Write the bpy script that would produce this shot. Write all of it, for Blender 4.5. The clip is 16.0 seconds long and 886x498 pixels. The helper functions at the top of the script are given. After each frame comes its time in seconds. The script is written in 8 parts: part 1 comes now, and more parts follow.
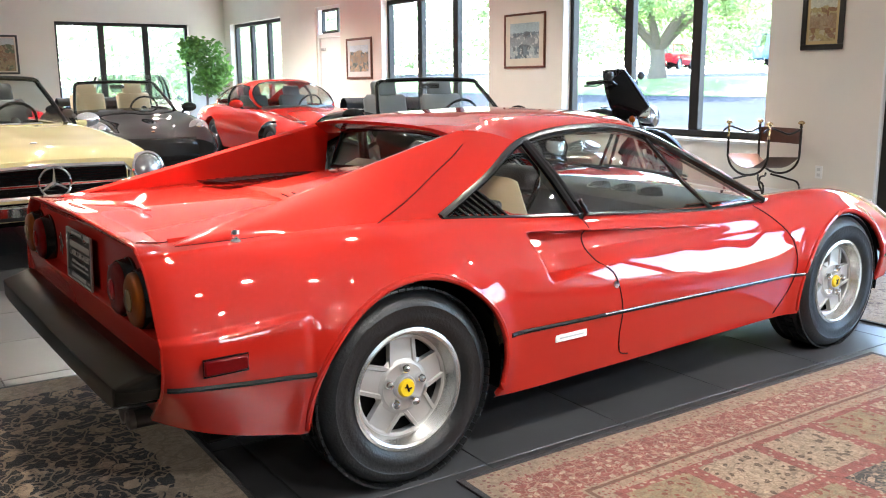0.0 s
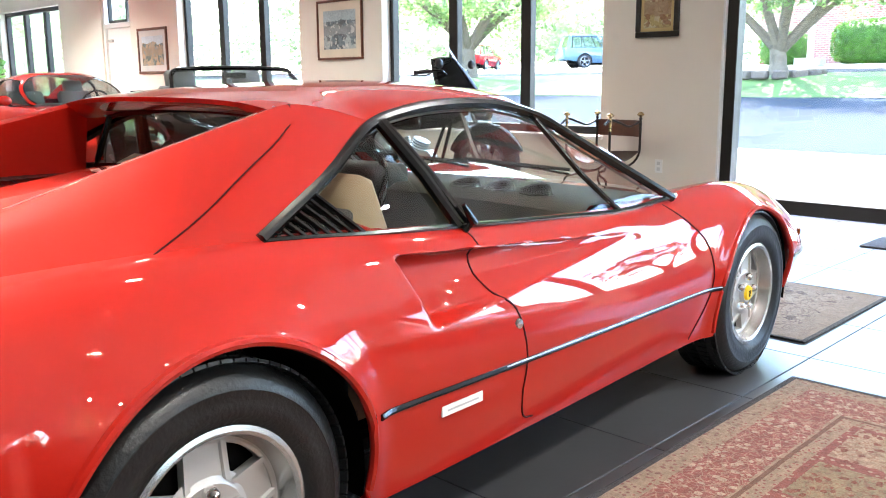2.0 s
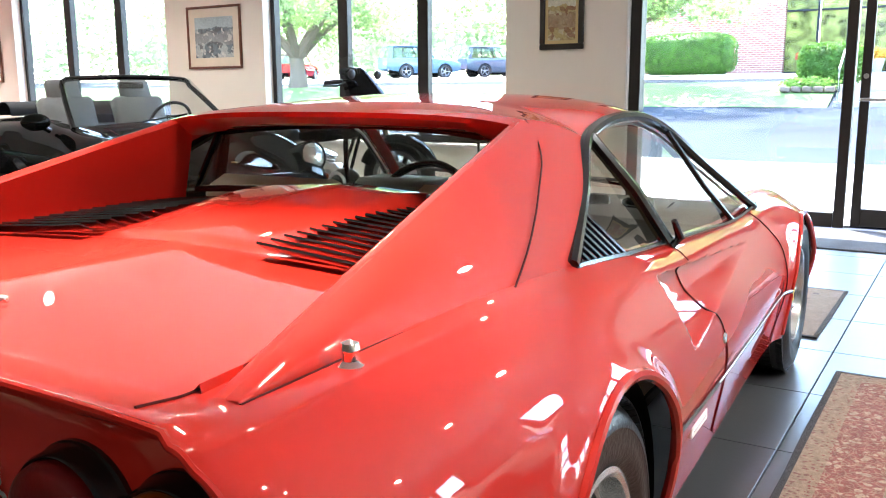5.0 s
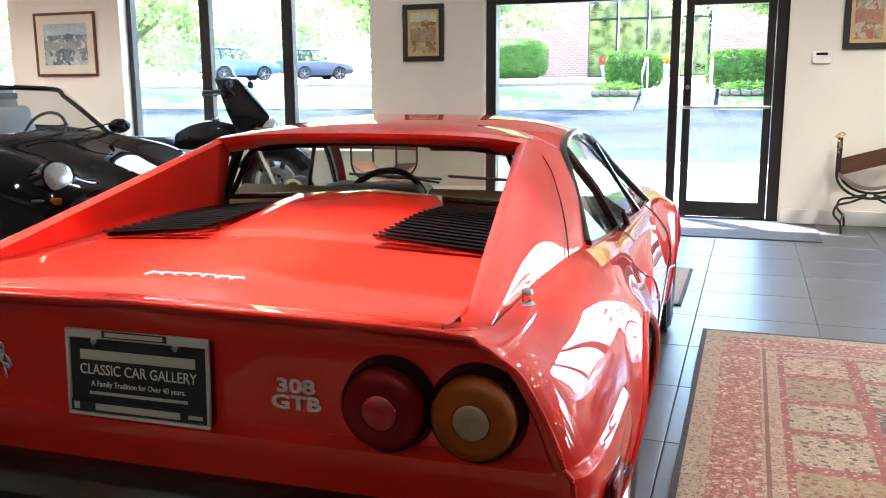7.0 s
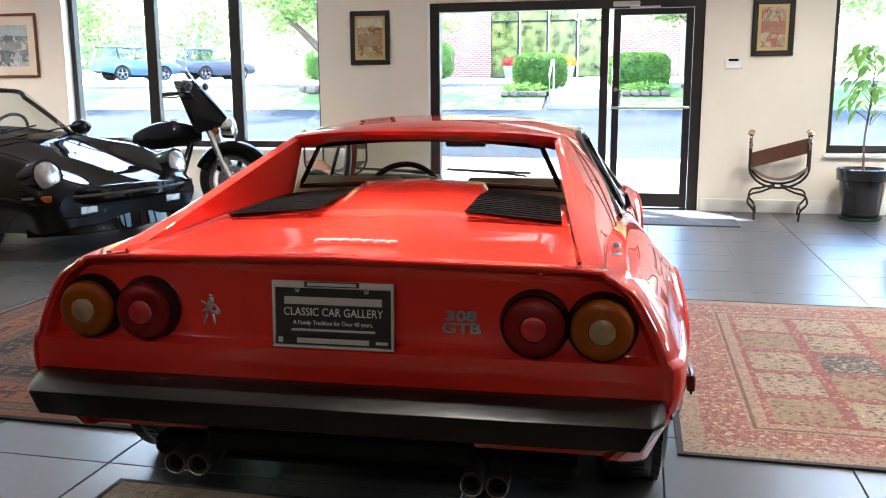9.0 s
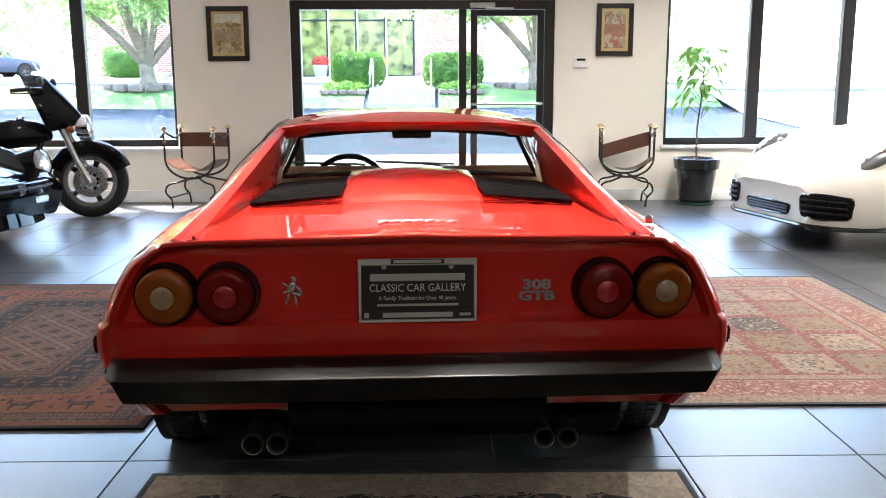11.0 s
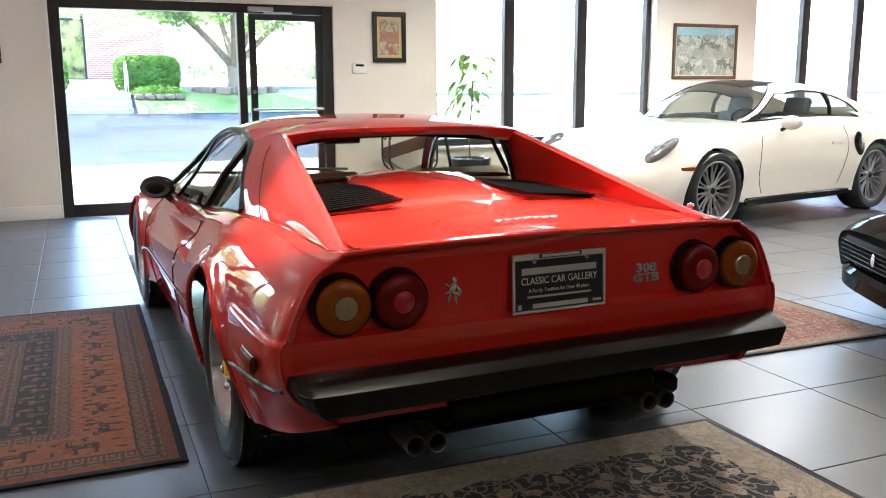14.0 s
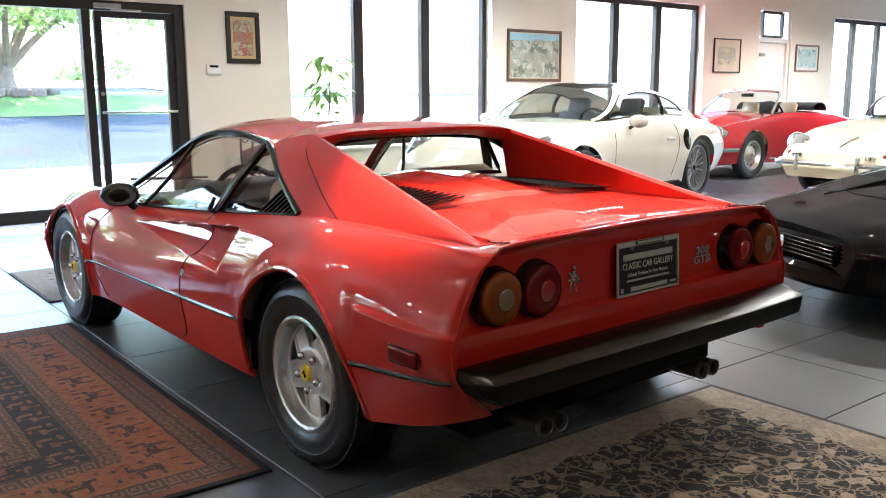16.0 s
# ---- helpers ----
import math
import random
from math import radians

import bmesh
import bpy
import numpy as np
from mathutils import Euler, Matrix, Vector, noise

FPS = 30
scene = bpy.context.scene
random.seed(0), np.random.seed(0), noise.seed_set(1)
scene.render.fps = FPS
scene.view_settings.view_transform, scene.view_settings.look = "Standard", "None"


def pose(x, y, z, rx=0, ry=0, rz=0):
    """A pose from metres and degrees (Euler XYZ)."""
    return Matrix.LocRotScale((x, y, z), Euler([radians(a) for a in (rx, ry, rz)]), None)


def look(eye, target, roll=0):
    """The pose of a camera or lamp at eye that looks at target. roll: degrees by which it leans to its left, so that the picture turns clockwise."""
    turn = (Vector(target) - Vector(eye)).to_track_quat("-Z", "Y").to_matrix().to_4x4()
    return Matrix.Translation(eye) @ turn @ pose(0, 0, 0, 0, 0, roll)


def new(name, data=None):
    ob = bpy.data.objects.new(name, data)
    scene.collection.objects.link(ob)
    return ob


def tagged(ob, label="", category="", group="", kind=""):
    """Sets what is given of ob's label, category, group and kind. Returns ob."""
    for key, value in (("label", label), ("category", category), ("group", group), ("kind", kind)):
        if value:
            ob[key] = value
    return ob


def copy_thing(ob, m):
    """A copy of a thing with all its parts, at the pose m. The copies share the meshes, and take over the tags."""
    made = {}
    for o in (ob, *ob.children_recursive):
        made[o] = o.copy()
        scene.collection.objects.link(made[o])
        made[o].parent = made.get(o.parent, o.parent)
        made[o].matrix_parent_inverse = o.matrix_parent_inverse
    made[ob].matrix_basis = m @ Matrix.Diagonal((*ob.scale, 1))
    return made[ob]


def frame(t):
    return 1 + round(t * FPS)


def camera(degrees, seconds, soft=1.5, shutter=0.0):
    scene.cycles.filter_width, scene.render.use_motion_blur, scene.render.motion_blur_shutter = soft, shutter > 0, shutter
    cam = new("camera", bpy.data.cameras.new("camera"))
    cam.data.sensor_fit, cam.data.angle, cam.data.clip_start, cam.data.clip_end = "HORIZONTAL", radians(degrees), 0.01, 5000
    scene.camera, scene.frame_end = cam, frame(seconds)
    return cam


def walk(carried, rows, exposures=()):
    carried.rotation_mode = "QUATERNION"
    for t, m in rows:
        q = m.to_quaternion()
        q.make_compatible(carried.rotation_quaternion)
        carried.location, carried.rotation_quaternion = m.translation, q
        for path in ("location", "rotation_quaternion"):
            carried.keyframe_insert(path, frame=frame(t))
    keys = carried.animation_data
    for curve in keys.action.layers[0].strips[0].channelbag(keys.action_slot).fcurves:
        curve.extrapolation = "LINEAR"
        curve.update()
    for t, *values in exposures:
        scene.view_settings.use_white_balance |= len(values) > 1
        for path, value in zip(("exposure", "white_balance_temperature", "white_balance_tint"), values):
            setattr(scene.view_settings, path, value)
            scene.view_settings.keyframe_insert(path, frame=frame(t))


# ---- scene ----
import collections

cam = camera(54.0, 16.0, soft=1.0)
METRES, EYE, TILT, LEAN, TURN = 6.83, 1.2158, 0.0, 0.0, -33.4
ROWS = [
    (0.0, 0.0, 0.0, 0.0, -0.08, -10.98, 0.41),
    (0.5, 0.0042, 0.0371, -0.0045, -2.8, -11.01, 0.44),
    (1.0, 0.0015, 0.0737, -0.0099, -5.23, -10.98, 0.4),
    (1.5, -0.0024, 0.1092, -0.0148, -8.55, -10.96, 0.41),
    (2.0, -0.0027, 0.1449, -0.0178, -12.45, -10.89, 0.36),
    (2.5, -0.005, 0.1759, -0.0207, -15.85, -10.84, 0.24),
    (3.0, -0.0201, 0.1993, -0.0227, -18.13, -10.69, 0.24),
    (3.5, -0.0401, 0.2112, -0.0233, -20.52, -10.6, 0.19),
    (4.0, -0.0691, 0.2133, -0.0217, -21.84, -10.49, 0.19),
    (6.5, -0.2165, 0.1802, -0.0066, -33.67, -10.34, 0.36),
    (7.0, -0.243, 0.1712, -0.0045, -37.29, -10.34, 0.32),
    (7.5, -0.2687, 0.1567, -0.0024, -39.72, -10.31, 0.34),
    (8.0, -0.2977, 0.1527, -0.0007, -41.02, -10.29, 0.28),
    (10.5, -0.4252, 0.1947, -0.0037, -53.2, -10.52, 0.27),
    (11.0, -0.442, 0.2185, -0.0047, -57.38, -10.46, 0.17),
    (11.5, -0.4575, 0.2403, -0.0032, -60.23, -10.43, 0.21),
    (12.0, -0.4788, 0.264, -0.0028, -63.2, -10.39, 0.26),
    (12.5, -0.493, 0.2879, -0.0055, -67.55, -10.35, 0.25),
    (13.0, -0.5008, 0.3199, -0.0058, -71.73, -10.38, 0.23),
    (13.5, -0.5136, 0.3504, -0.0044, -75.42, -10.33, 0.16),
    (14.0, -0.5319, 0.385, -0.0029, -79.33, -10.26, 0.22),
    (14.5, -0.5379, 0.4204, -0.0046, -83.49, -10.25, 0.17),
    (15.0, -0.5417, 0.4542, -0.0028, -87.19, -10.3, 0.25),
    (15.5, -0.5535, 0.4919, -0.0007, -90.9, -10.24, 0.23),
    (16.0, -0.5571, 0.5272, -0.0026, -94.36, -10.2, 0.25),
]

EXPOSURES = [(0.0, 4.85, 6150, 9), (4.0, 4.85, 6150, 9), (8.0, 4.9, 6150, 9), (11.0, 4.85, 6100, 9), (14.0, 4.85, 6100, 8), (16.0, 4.75, 6100, 8)]
walk(cam, [(t, pose(0, 0, EYE, TILT, LEAN, TURN) @ pose(METRES * x, METRES * y, METRES * z, 90 + pitch, roll, yaw)) for t, x, y, z, yaw, pitch, roll in ROWS], EXPOSURES)

# ---------------------------------------------------------------- light
SUN_EL, SUN_AZ = 60.0, 45.0
world = bpy.data.worlds.new("sky")
scene.world = world
world.use_nodes = True
wn, wl = world.node_tree.nodes, world.node_tree.links
sky = wn.new("ShaderNodeTexSky")
sky.sky_type, sky.sun_disc = "NISHITA", False
sky.sun_elevation, sky.sun_rotation = radians(SUN_EL), radians(90 - SUN_AZ)
wn["Background"].inputs["Strength"].default_value = 0.15
wl.new(sky.outputs["Color"], wn["Background"].inputs["Color"])
sun = new("sun", bpy.data.lights.new("sun", "SUN"))
sun.data.energy, sun.data.angle, sun.data.color = 1.5, radians(0.6), (1.0, 0.94, 0.85)
sun_from = Vector((math.cos(radians(SUN_EL)) * math.cos(radians(SUN_AZ)), math.cos(radians(SUN_EL)) * math.sin(radians(SUN_AZ)), math.sin(radians(SUN_EL))))
sun.matrix_world = look(sun_from * 50, (0, 0, 0))

# ---------------------------------------------------------------- materials
def mat(name, color, rough=0.5, metal=0.0, vary=0.06, scale=6.0, bump=0.0, bump_scale=60.0, coat=0.0, coat_rough=0.03, spec=0.5, sheen=0.0, random_piece=0.0):
    m = bpy.data.materials.new(name)
    m.use_nodes = True
    nt = m.node_tree
    b = nt.nodes["Principled BSDF"]
    b.inputs["Roughness"].default_value = rough
    b.inputs["Metallic"].default_value = metal
    b.inputs["Coat Weight"].default_value = coat
    b.inputs["Coat Roughness"].default_value = coat_rough
    b.inputs["Specular IOR Level"].default_value = spec
    b.inputs["Sheen Weight"].default_value = sheen
    co = nt.nodes.new("ShaderNodeTexCoord")
    n1 = nt.nodes.new("ShaderNodeTexNoise")
    n1.inputs["Scale"].default_value, n1.inputs["Detail"].default_value = scale, 6.0
    nt.links.new(co.outputs["Object"], n1.inputs["Vector"])
    ramp = nt.nodes.new("ShaderNodeMapRange")
    ramp.inputs["From Min"].default_value, ramp.inputs["From Max"].default_value = 0.3, 0.7
    ramp.inputs["To Min"].default_value, ramp.inputs["To Max"].default_value = 1 - vary, 1 + vary
    nt.links.new(n1.outputs["Fac"], ramp.inputs["Value"])
    hsv = nt.nodes.new("ShaderNodeHueSaturation")
    hsv.inputs["Color"].default_value = (*color, 1)
    last = ramp.outputs["Result"]
    if random_piece:
        oi = nt.nodes.new("ShaderNodeObjectInfo")
        mr = nt.nodes.new("ShaderNodeMapRange")
        mr.inputs["To Min"].default_value, mr.inputs["To Max"].default_value = 1 - random_piece, 1 + random_piece
        nt.links.new(oi.outputs["Random"], mr.inputs["Value"])
        mu = nt.nodes.new("ShaderNodeMath")
        mu.operation = "MULTIPLY"
        nt.links.new(last, mu.inputs[0])
        nt.links.new(mr.outputs["Result"], mu.inputs[1])
        last = mu.outputs[0]
    nt.links.new(last, hsv.inputs["Value"])
    nt.links.new(hsv.outputs["Color"], b.inputs["Base Color"])
    r2 = nt.nodes.new("ShaderNodeMapRange")
    r2.inputs["To Min"].default_value, r2.inputs["To Max"].default_value = rough * 0.85, min(1.0, rough * 1.15)
    nt.links.new(n1.outputs["Fac"], r2.inputs["Value"])
    nt.links.new(r2.outputs["Result"], b.inputs["Roughness"])
    if bump:
        n2 = nt.nodes.new("ShaderNodeTexNoise")
        n2.inputs["Scale"].default_value, n2.inputs["Detail"].default_value = bump_scale, 4.0
        nt.links.new(co.outputs["Object"], n2.inputs["Vector"])
        bp = nt.nodes.new("ShaderNodeBump")
        bp.inputs["Strength"].default_value, bp.inputs["Distance"].default_value = bump, 0.01
        nt.links.new(n2.outputs["Fac"], bp.inputs["Height"])
        nt.links.new(bp.outputs["Normal"], b.inputs["Normal"])
    return m


def glass(name, tint=(0.9, 0.93, 0.92), clear=0.9, rough=0.0):
    m = bpy.data.materials.new(name)
    m.use_nodes = True
    nt = m.node_tree
    nt.nodes.remove(nt.nodes["Principled BSDF"])
    out = nt.nodes["Material Output"]
    tr = nt.nodes.new("ShaderNodeBsdfTransparent")
    tr.inputs["Color"].default_value = (*[c * clear for c in tint], 1)
    gl = nt.nodes.new("ShaderNodeBsdfGlossy")
    gl.inputs["Roughness"].default_value = rough
    lw = nt.nodes.new("ShaderNodeLayerWeight")
    lw.inputs["Blend"].default_value = 0.5
    pw = nt.nodes.new("ShaderNodeMath")
    pw.operation = "POWER"
    pw.inputs[1].default_value = 4.0
    nt.links.new(lw.outputs["Facing"], pw.inputs[0])
    fr = nt.nodes.new("ShaderNodeMapRange")
    fr.inputs["To Min"].default_value, fr.inputs["To Max"].default_value = 0.05, 0.85
    nt.links.new(pw.outputs[0], fr.inputs["Value"])
    mx = nt.nodes.new("ShaderNodeMixShader")
    nt.links.new(fr.outputs[0], mx.inputs[0])
    nt.links.new(tr.outputs[0], mx.inputs[1])
    nt.links.new(gl.outputs[0], mx.inputs[2])
    nt.links.new(mx.outputs[0], out.inputs["Surface"])
    return m


def leafy(m, share=0.5, boost=1.5):
    """Lets light through a leaf material."""
    nt = m.node_tree
    b = nt.nodes["Principled BSDF"]
    tl = nt.nodes.new("ShaderNodeBsdfTranslucent")
    hs = nt.nodes.new("ShaderNodeHueSaturation")
    hs.inputs["Value"].default_value, hs.inputs["Hue"].default_value = boost, 0.485
    nt.links.new(b.inputs["Base Color"].links[0].from_socket, hs.inputs["Color"])
    nt.links.new(hs.outputs["Color"], tl.inputs["Color"])
    mx = nt.nodes.new("ShaderNodeMixShader")
    mx.inputs[0].default_value = share
    nt.links.new(b.outputs[0], mx.inputs[1])
    nt.links.new(tl.outputs[0], mx.inputs[2])
    nt.links.new(mx.outputs[0], nt.nodes["Material Output"].inputs["Surface"])
    return m


def glow(name, color, strength):
    m = bpy.data.materials.new(name)
    m.use_nodes = True
    b = m.node_tree.nodes["Principled BSDF"]
    b.inputs["Base Color"].default_value = (*color, 1)
    b.inputs["Emission Color"].default_value = (*color, 1)
    b.inputs["Emission Strength"].default_value = strength
    return m


RED = mat("red_paint", (0.42, 0.0135, 0.0068), 0.5, 0, 0.03, 1.5, coat=1.0, coat_rough=0.004, spec=0.06)
RED.node_tree.nodes["Principled BSDF"].inputs["Coat IOR"].default_value = 1.58
BLACK_RUBBER = mat("black_rubber", (0.018, 0.018, 0.019), 0.55, 0, 0.2, 20, bump=0.15, bump_scale=120)
TYRE = mat("tyre_rubber", (0.009, 0.010, 0.011), 0.36, 0, 0.25, 14, bump=0.2, bump_scale=90)
BLACK_TRIM = mat("black_trim", (0.005, 0.005, 0.005), 0.16, 0, 0.1, 10)
BLACK_SATIN = mat("satin_black_metal", (0.007, 0.006, 0.005), 0.30, 0, 0.15, 8, spec=0.18)
UNDER = mat("dark_underbody", (0.004, 0.004, 0.004), 0.8, 0, 0.3, 8, spec=0.1)
SEAM = mat("dark_seam", (0.05, 0.003, 0.003), 0.7, spec=0.1)
SILVER = mat("silver_wheel_paint", (0.48, 0.47, 0.455), 0.36, 0.55, 0.06, 8)
LIP = mat("polished_rim_lip", (0.61, 0.605, 0.59), 0.22, 0.85, 0.05, 12)
CHROME = mat("chrome", (0.85, 0.85, 0.85), 0.08, 1.0, 0.02, 10)
STEEL = mat("brushed_steel", (0.5, 0.49, 0.46), 0.35, 1.0, 0.08, 30)
YELLOW = mat("yellow_enamel", (0.8, 0.55, 0.01), 0.3)
TAN = mat("tan_leather", (0.42, 0.3, 0.18), 0.5, 0, 0.1, 9, bump=0.2, bump_scale=200)
GREY_LEATHER = mat("grey_leather", (0.16, 0.17, 0.17), 0.5, 0, 0.1, 9, bump=0.2, bump_scale=200)
DASH = mat("dark_dash", (0.06, 0.06, 0.058), 0.6, 0, 0.1, 9, bump=0.15)
GLASS = glass("car_glass", (0.93, 0.95, 0.90), 0.90)
TINTED = glass("tinted_car_glass", (0.84, 0.89, 0.86), 0.80)
PANE = glass("window_glass", (0.97, 0.985, 0.98), 0.97)
MIRROR = mat("mirror_glass", (0.85, 0.87, 0.88), 0.02, 1.0, 0.0)
LENS_RED = mat("red_lens", (0.11, 0.0015, 0.002), 0.3, 0, 0.08, 40, bump=0.05, bump_scale=150, coat=0.35, coat_rough=0.01, spec=0.1)
LENS_AMBER = mat("amber_lens", (0.175, 0.037, 0.002), 0.3, 0, 0.08, 40, bump=0.05, bump_scale=150, coat=0.35, coat_rough=0.01, spec=0.1)
LENS_CORE = mat("bright_red_lens", (0.27, 0.004, 0.008), 0.25, 0, 0.1, 60, bump=0.08, bump_scale=180, coat=0.6)
LENS_CLEAR = mat("clear_ribbed_lens", (0.20, 0.135, 0.07), 0.2, 0, 0.1, 60, bump=0.08, bump_scale=180, coat=1)
HEADLAMP = mat("headlamp_glass", (0.42, 0.43, 0.43), 0.10, 0.7, 0.12, 30, bump=0.3, bump_scale=90, coat=1)
WALL = mat("warm_white_wall_paint", (0.77, 0.71, 0.615), 0.85, 0, 0.03, 1.2, bump=0.05, bump_scale=150)
WHITE_TRIM = mat("white_trim_paint", (0.8, 0.78, 0.74), 0.5, 0, 0.03, 3)
CEIL = mat("white_ceiling", (0.86, 0.845, 0.82), 0.9, 0, 0.02, 2)
BRONZE = mat("dark_bronze_aluminium", (0.025, 0.022, 0.02), 0.4, 0.3, 0.15, 6)


# ---------------------------------------------------------------- geometry helpers
class Geo:
    """Vertices and faces of one mesh, gathered piece by piece."""

    def __init__(self):
        self.v, self.f = [], []

    def add(self, verts, faces):
        k = len(self.v)
        self.v.extend(tuple(p) for p in verts)
        self.f.extend(tuple(i + k for i in f) for f in faces)
        return self

    def grid(self, rows, wrap=False, flip=False):
        n, m = len(rows), len(rows[0])
        faces = []
        for i in range(n - 1):
            for j in range(m if wrap else m - 1):
                q = (i * m + j, i * m + (j + 1) % m, (i + 1) * m + (j + 1) % m, (i + 1) * m + j)
                faces.append(q[::-1] if flip else q)
        return self.add([p for r in rows for p in r], faces)

    def box(self, c, s, m=None, bevel=0.0):
        x, y, z = (a / 2 for a in s)
        b = min(bevel, x * 0.49, y * 0.49, z * 0.49)
        if b <= 0:
            vs = [Vector((i * x, j * y, k * z)) for i in (-1, 1) for j in (-1, 1) for k in (-1, 1)]
            fs = [(0, 1, 3, 2), (4, 6, 7, 5), (0, 4, 5, 1), (2, 3, 7, 6), (0, 2, 6, 4), (1, 5, 7, 3)]
        else:
            vs, fs, ix = [], [], {}
            for i in (-1, 1):
                for j in (-1, 1):
                    for k in (-1, 1):
                        for a in range(3):
                            p = [i * (x - b), j * (y - b), k * (z - b)]
                            p[a] = (i, j, k)[a] * (x, y, z)[a]
                            ix[i, j, k, a] = len(vs)
                            vs.append(Vector(p))
                        fs.append((ix[i, j, k, 0], ix[i, j, k, 1], ix[i, j, k, 2]) if i * j * k > 0 else (ix[i, j, k, 0], ix[i, j, k, 2], ix[i, j, k, 1]))
            for a in range(3):
                o = [q for q in range(3) if q != a]
                for sgn in (-1, 1):
                    loop = []
                    for u, w in ((-1, -1), (1, -1), (1, 1), (-1, 1)):
                        key = [0, 0, 0]
                        key[a], key[o[0]], key[o[1]] = sgn, u, w
                        loop.append(ix[(*key, a)])
                    fs.append(tuple(loop))
                    for u in (-1, 1):
                        for d in o:
                            e = o[0] if d == o[1] else o[1]
                            if a < d:
                                k1, k2 = [0, 0, 0], [0, 0, 0]
                                k1[a] = k2[a] = sgn
                                k1[d] = k2[d] = u
                                k1[e], k2[e] = -1, 1
                                fs.append((ix[(*k1, a)], ix[(*k2, a)], ix[(*k2, d)], ix[(*k1, d)]))
        mm = Matrix.Translation(c) @ (m or Matrix())
        return self.add([mm @ p for p in vs], fs)

    def tube(self, pts, r, seg=8, closed=False, flat=None):
        """A tube along points; flat: (width, height) with the height along z-ish."""
        pts = [Vector(p) for p in pts]
        n = len(pts)
        rows = []
        up0 = Vector((0, 0, 1))
        for i, p in enumerate(pts):
            a = pts[i - 1] if (i or closed) else p
            c = pts[(i + 1) % n] if (i < n - 1 or closed) else p
            d = (c - a)
            d = d.normalized() if d.length > 1e-9 else Vector((1, 0, 0))
            up = up0 if abs(d.z) < 0.95 else Vector((1, 0, 0))
            s = d.cross(up).normalized()
            u = s.cross(d).normalized()
            rr = r[i] if isinstance(r, (list, tuple)) else r
            rows.append([p + (s * math.cos(2 * math.pi * k / seg) + u * math.sin(2 * math.pi * k / seg)) * rr for k in range(seg)])
        if closed:
            rows.append(rows[0])
        k0 = len(self.v)
        self.grid(rows, wrap=True)
        if not closed:
            self.f.append(tuple(k0 + k for k in range(seg))[::-1])
            self.f.append(tuple(k0 + (n - 1) * seg + k for k in range(seg)))
        return self

    def revolve(self, prof, m=None, seg=32, arc=None):
        """Profile of (radius, height) turned about the local z axis."""
        mm = m or Matrix()
        rows = []
        for r, h in prof:
            rows.append([mm @ Vector((r * math.cos(2 * math.pi * k / seg), r * math.sin(2 * math.pi * k / seg), h)) for k in range(seg)])
        return self.grid(rows, wrap=True)

    def prism(self, poly, h, m=None):
        """A flat outline (x, y) raised to the height h."""
        mm = m or Matrix()
        n = len(poly)
        vs = [mm @ Vector((x, y, 0)) for x, y in poly] + [mm @ Vector((x, y, h)) for x, y in poly]
        fs = [tuple(range(n))[::-1], tuple(range(n, 2 * n))] + [(i, (i + 1) % n, n + (i + 1) % n, n + i) for i in range(n)]
        return self.add(vs, fs)

    def ball(self, c, r, seg=12, m=None):
        mm = Matrix.Translation(c) @ (m or Matrix())
        r = (r, r, r) if not isinstance(r, (tuple, list)) else r
        rows = []
        n = max(4, seg // 2)
        for i in range(n + 1):
            a = math.pi * i / n - math.pi / 2
            rows.append([mm @ Vector((r[0] * math.cos(a) * math.cos(2 * math.pi * k / seg), r[1] * math.cos(a) * math.sin(2 * math.pi * k / seg), r[2] * math.sin(a))) for k in range(seg)])
        return self.grid(rows, wrap=True)

    def mesh(self, name, material=None, smooth=True, angle=40):
        me = bpy.data.meshes.new(name)
        me.from_pydata(self.v, [], self.f)
        me.validate()
        bm = bmesh.new()
        bm.from_mesh(me)
        bmesh.ops.recalc_face_normals(bm, faces=bm.faces)
        bm.to_mesh(me)
        bm.free()
        if material:
            me.materials.append(material)
        if smooth:
            me.shade_smooth()
            me.set_sharp_from_angle(angle=radians(angle))
        return me


def part(name, geo, material, parent=None, label="", smooth=True, angle=40):
    ob = new(name, geo.mesh(name, material, smooth, angle))
    if parent:
        ob.parent = parent
    if label:
        ob["label"] = label
    return ob


def thing(name, m, label, category, group="", kind=""):
    ob = new(name)
    ob.empty_display_size = 0.2
    ob.matrix_world = m
    return tagged(ob, label, category, group, kind)


def solid(name, geo, material, label, category, group="", kind="", m=None, smooth=True):
    ob = part(name, geo, material, None, "", smooth)
    if m:
        ob.matrix_world = m
    return tagged(ob, label, category, group, kind)


def curve(xs, ys):
    """A smooth interpolation through knots (Hermite, limited slopes)."""
    xs, ys = np.array(xs, float), np.array(ys, float)
    h = np.diff(xs)
    d = np.diff(ys) / h
    m = np.zeros(len(xs))
    m[1:-1] = (d[:-1] * h[1:] + d[1:] * h[:-1]) / (h[1:] + h[:-1])
    m[0], m[-1] = d[0], d[-1]

    def at(x):
        x = np.clip(x, xs[0], xs[-1])
        i = np.clip(np.searchsorted(xs, x) - 1, 0, len(h) - 1)
        t = (x - xs[i]) / h[i]
        return (2 * t**3 - 3 * t**2 + 1) * ys[i] + (t**3 - 2 * t**2 + t) * h[i] * m[i] + (-2 * t**3 + 3 * t**2) * ys[i + 1] + (t**3 - t**2) * h[i] * m[i + 1]
    return at


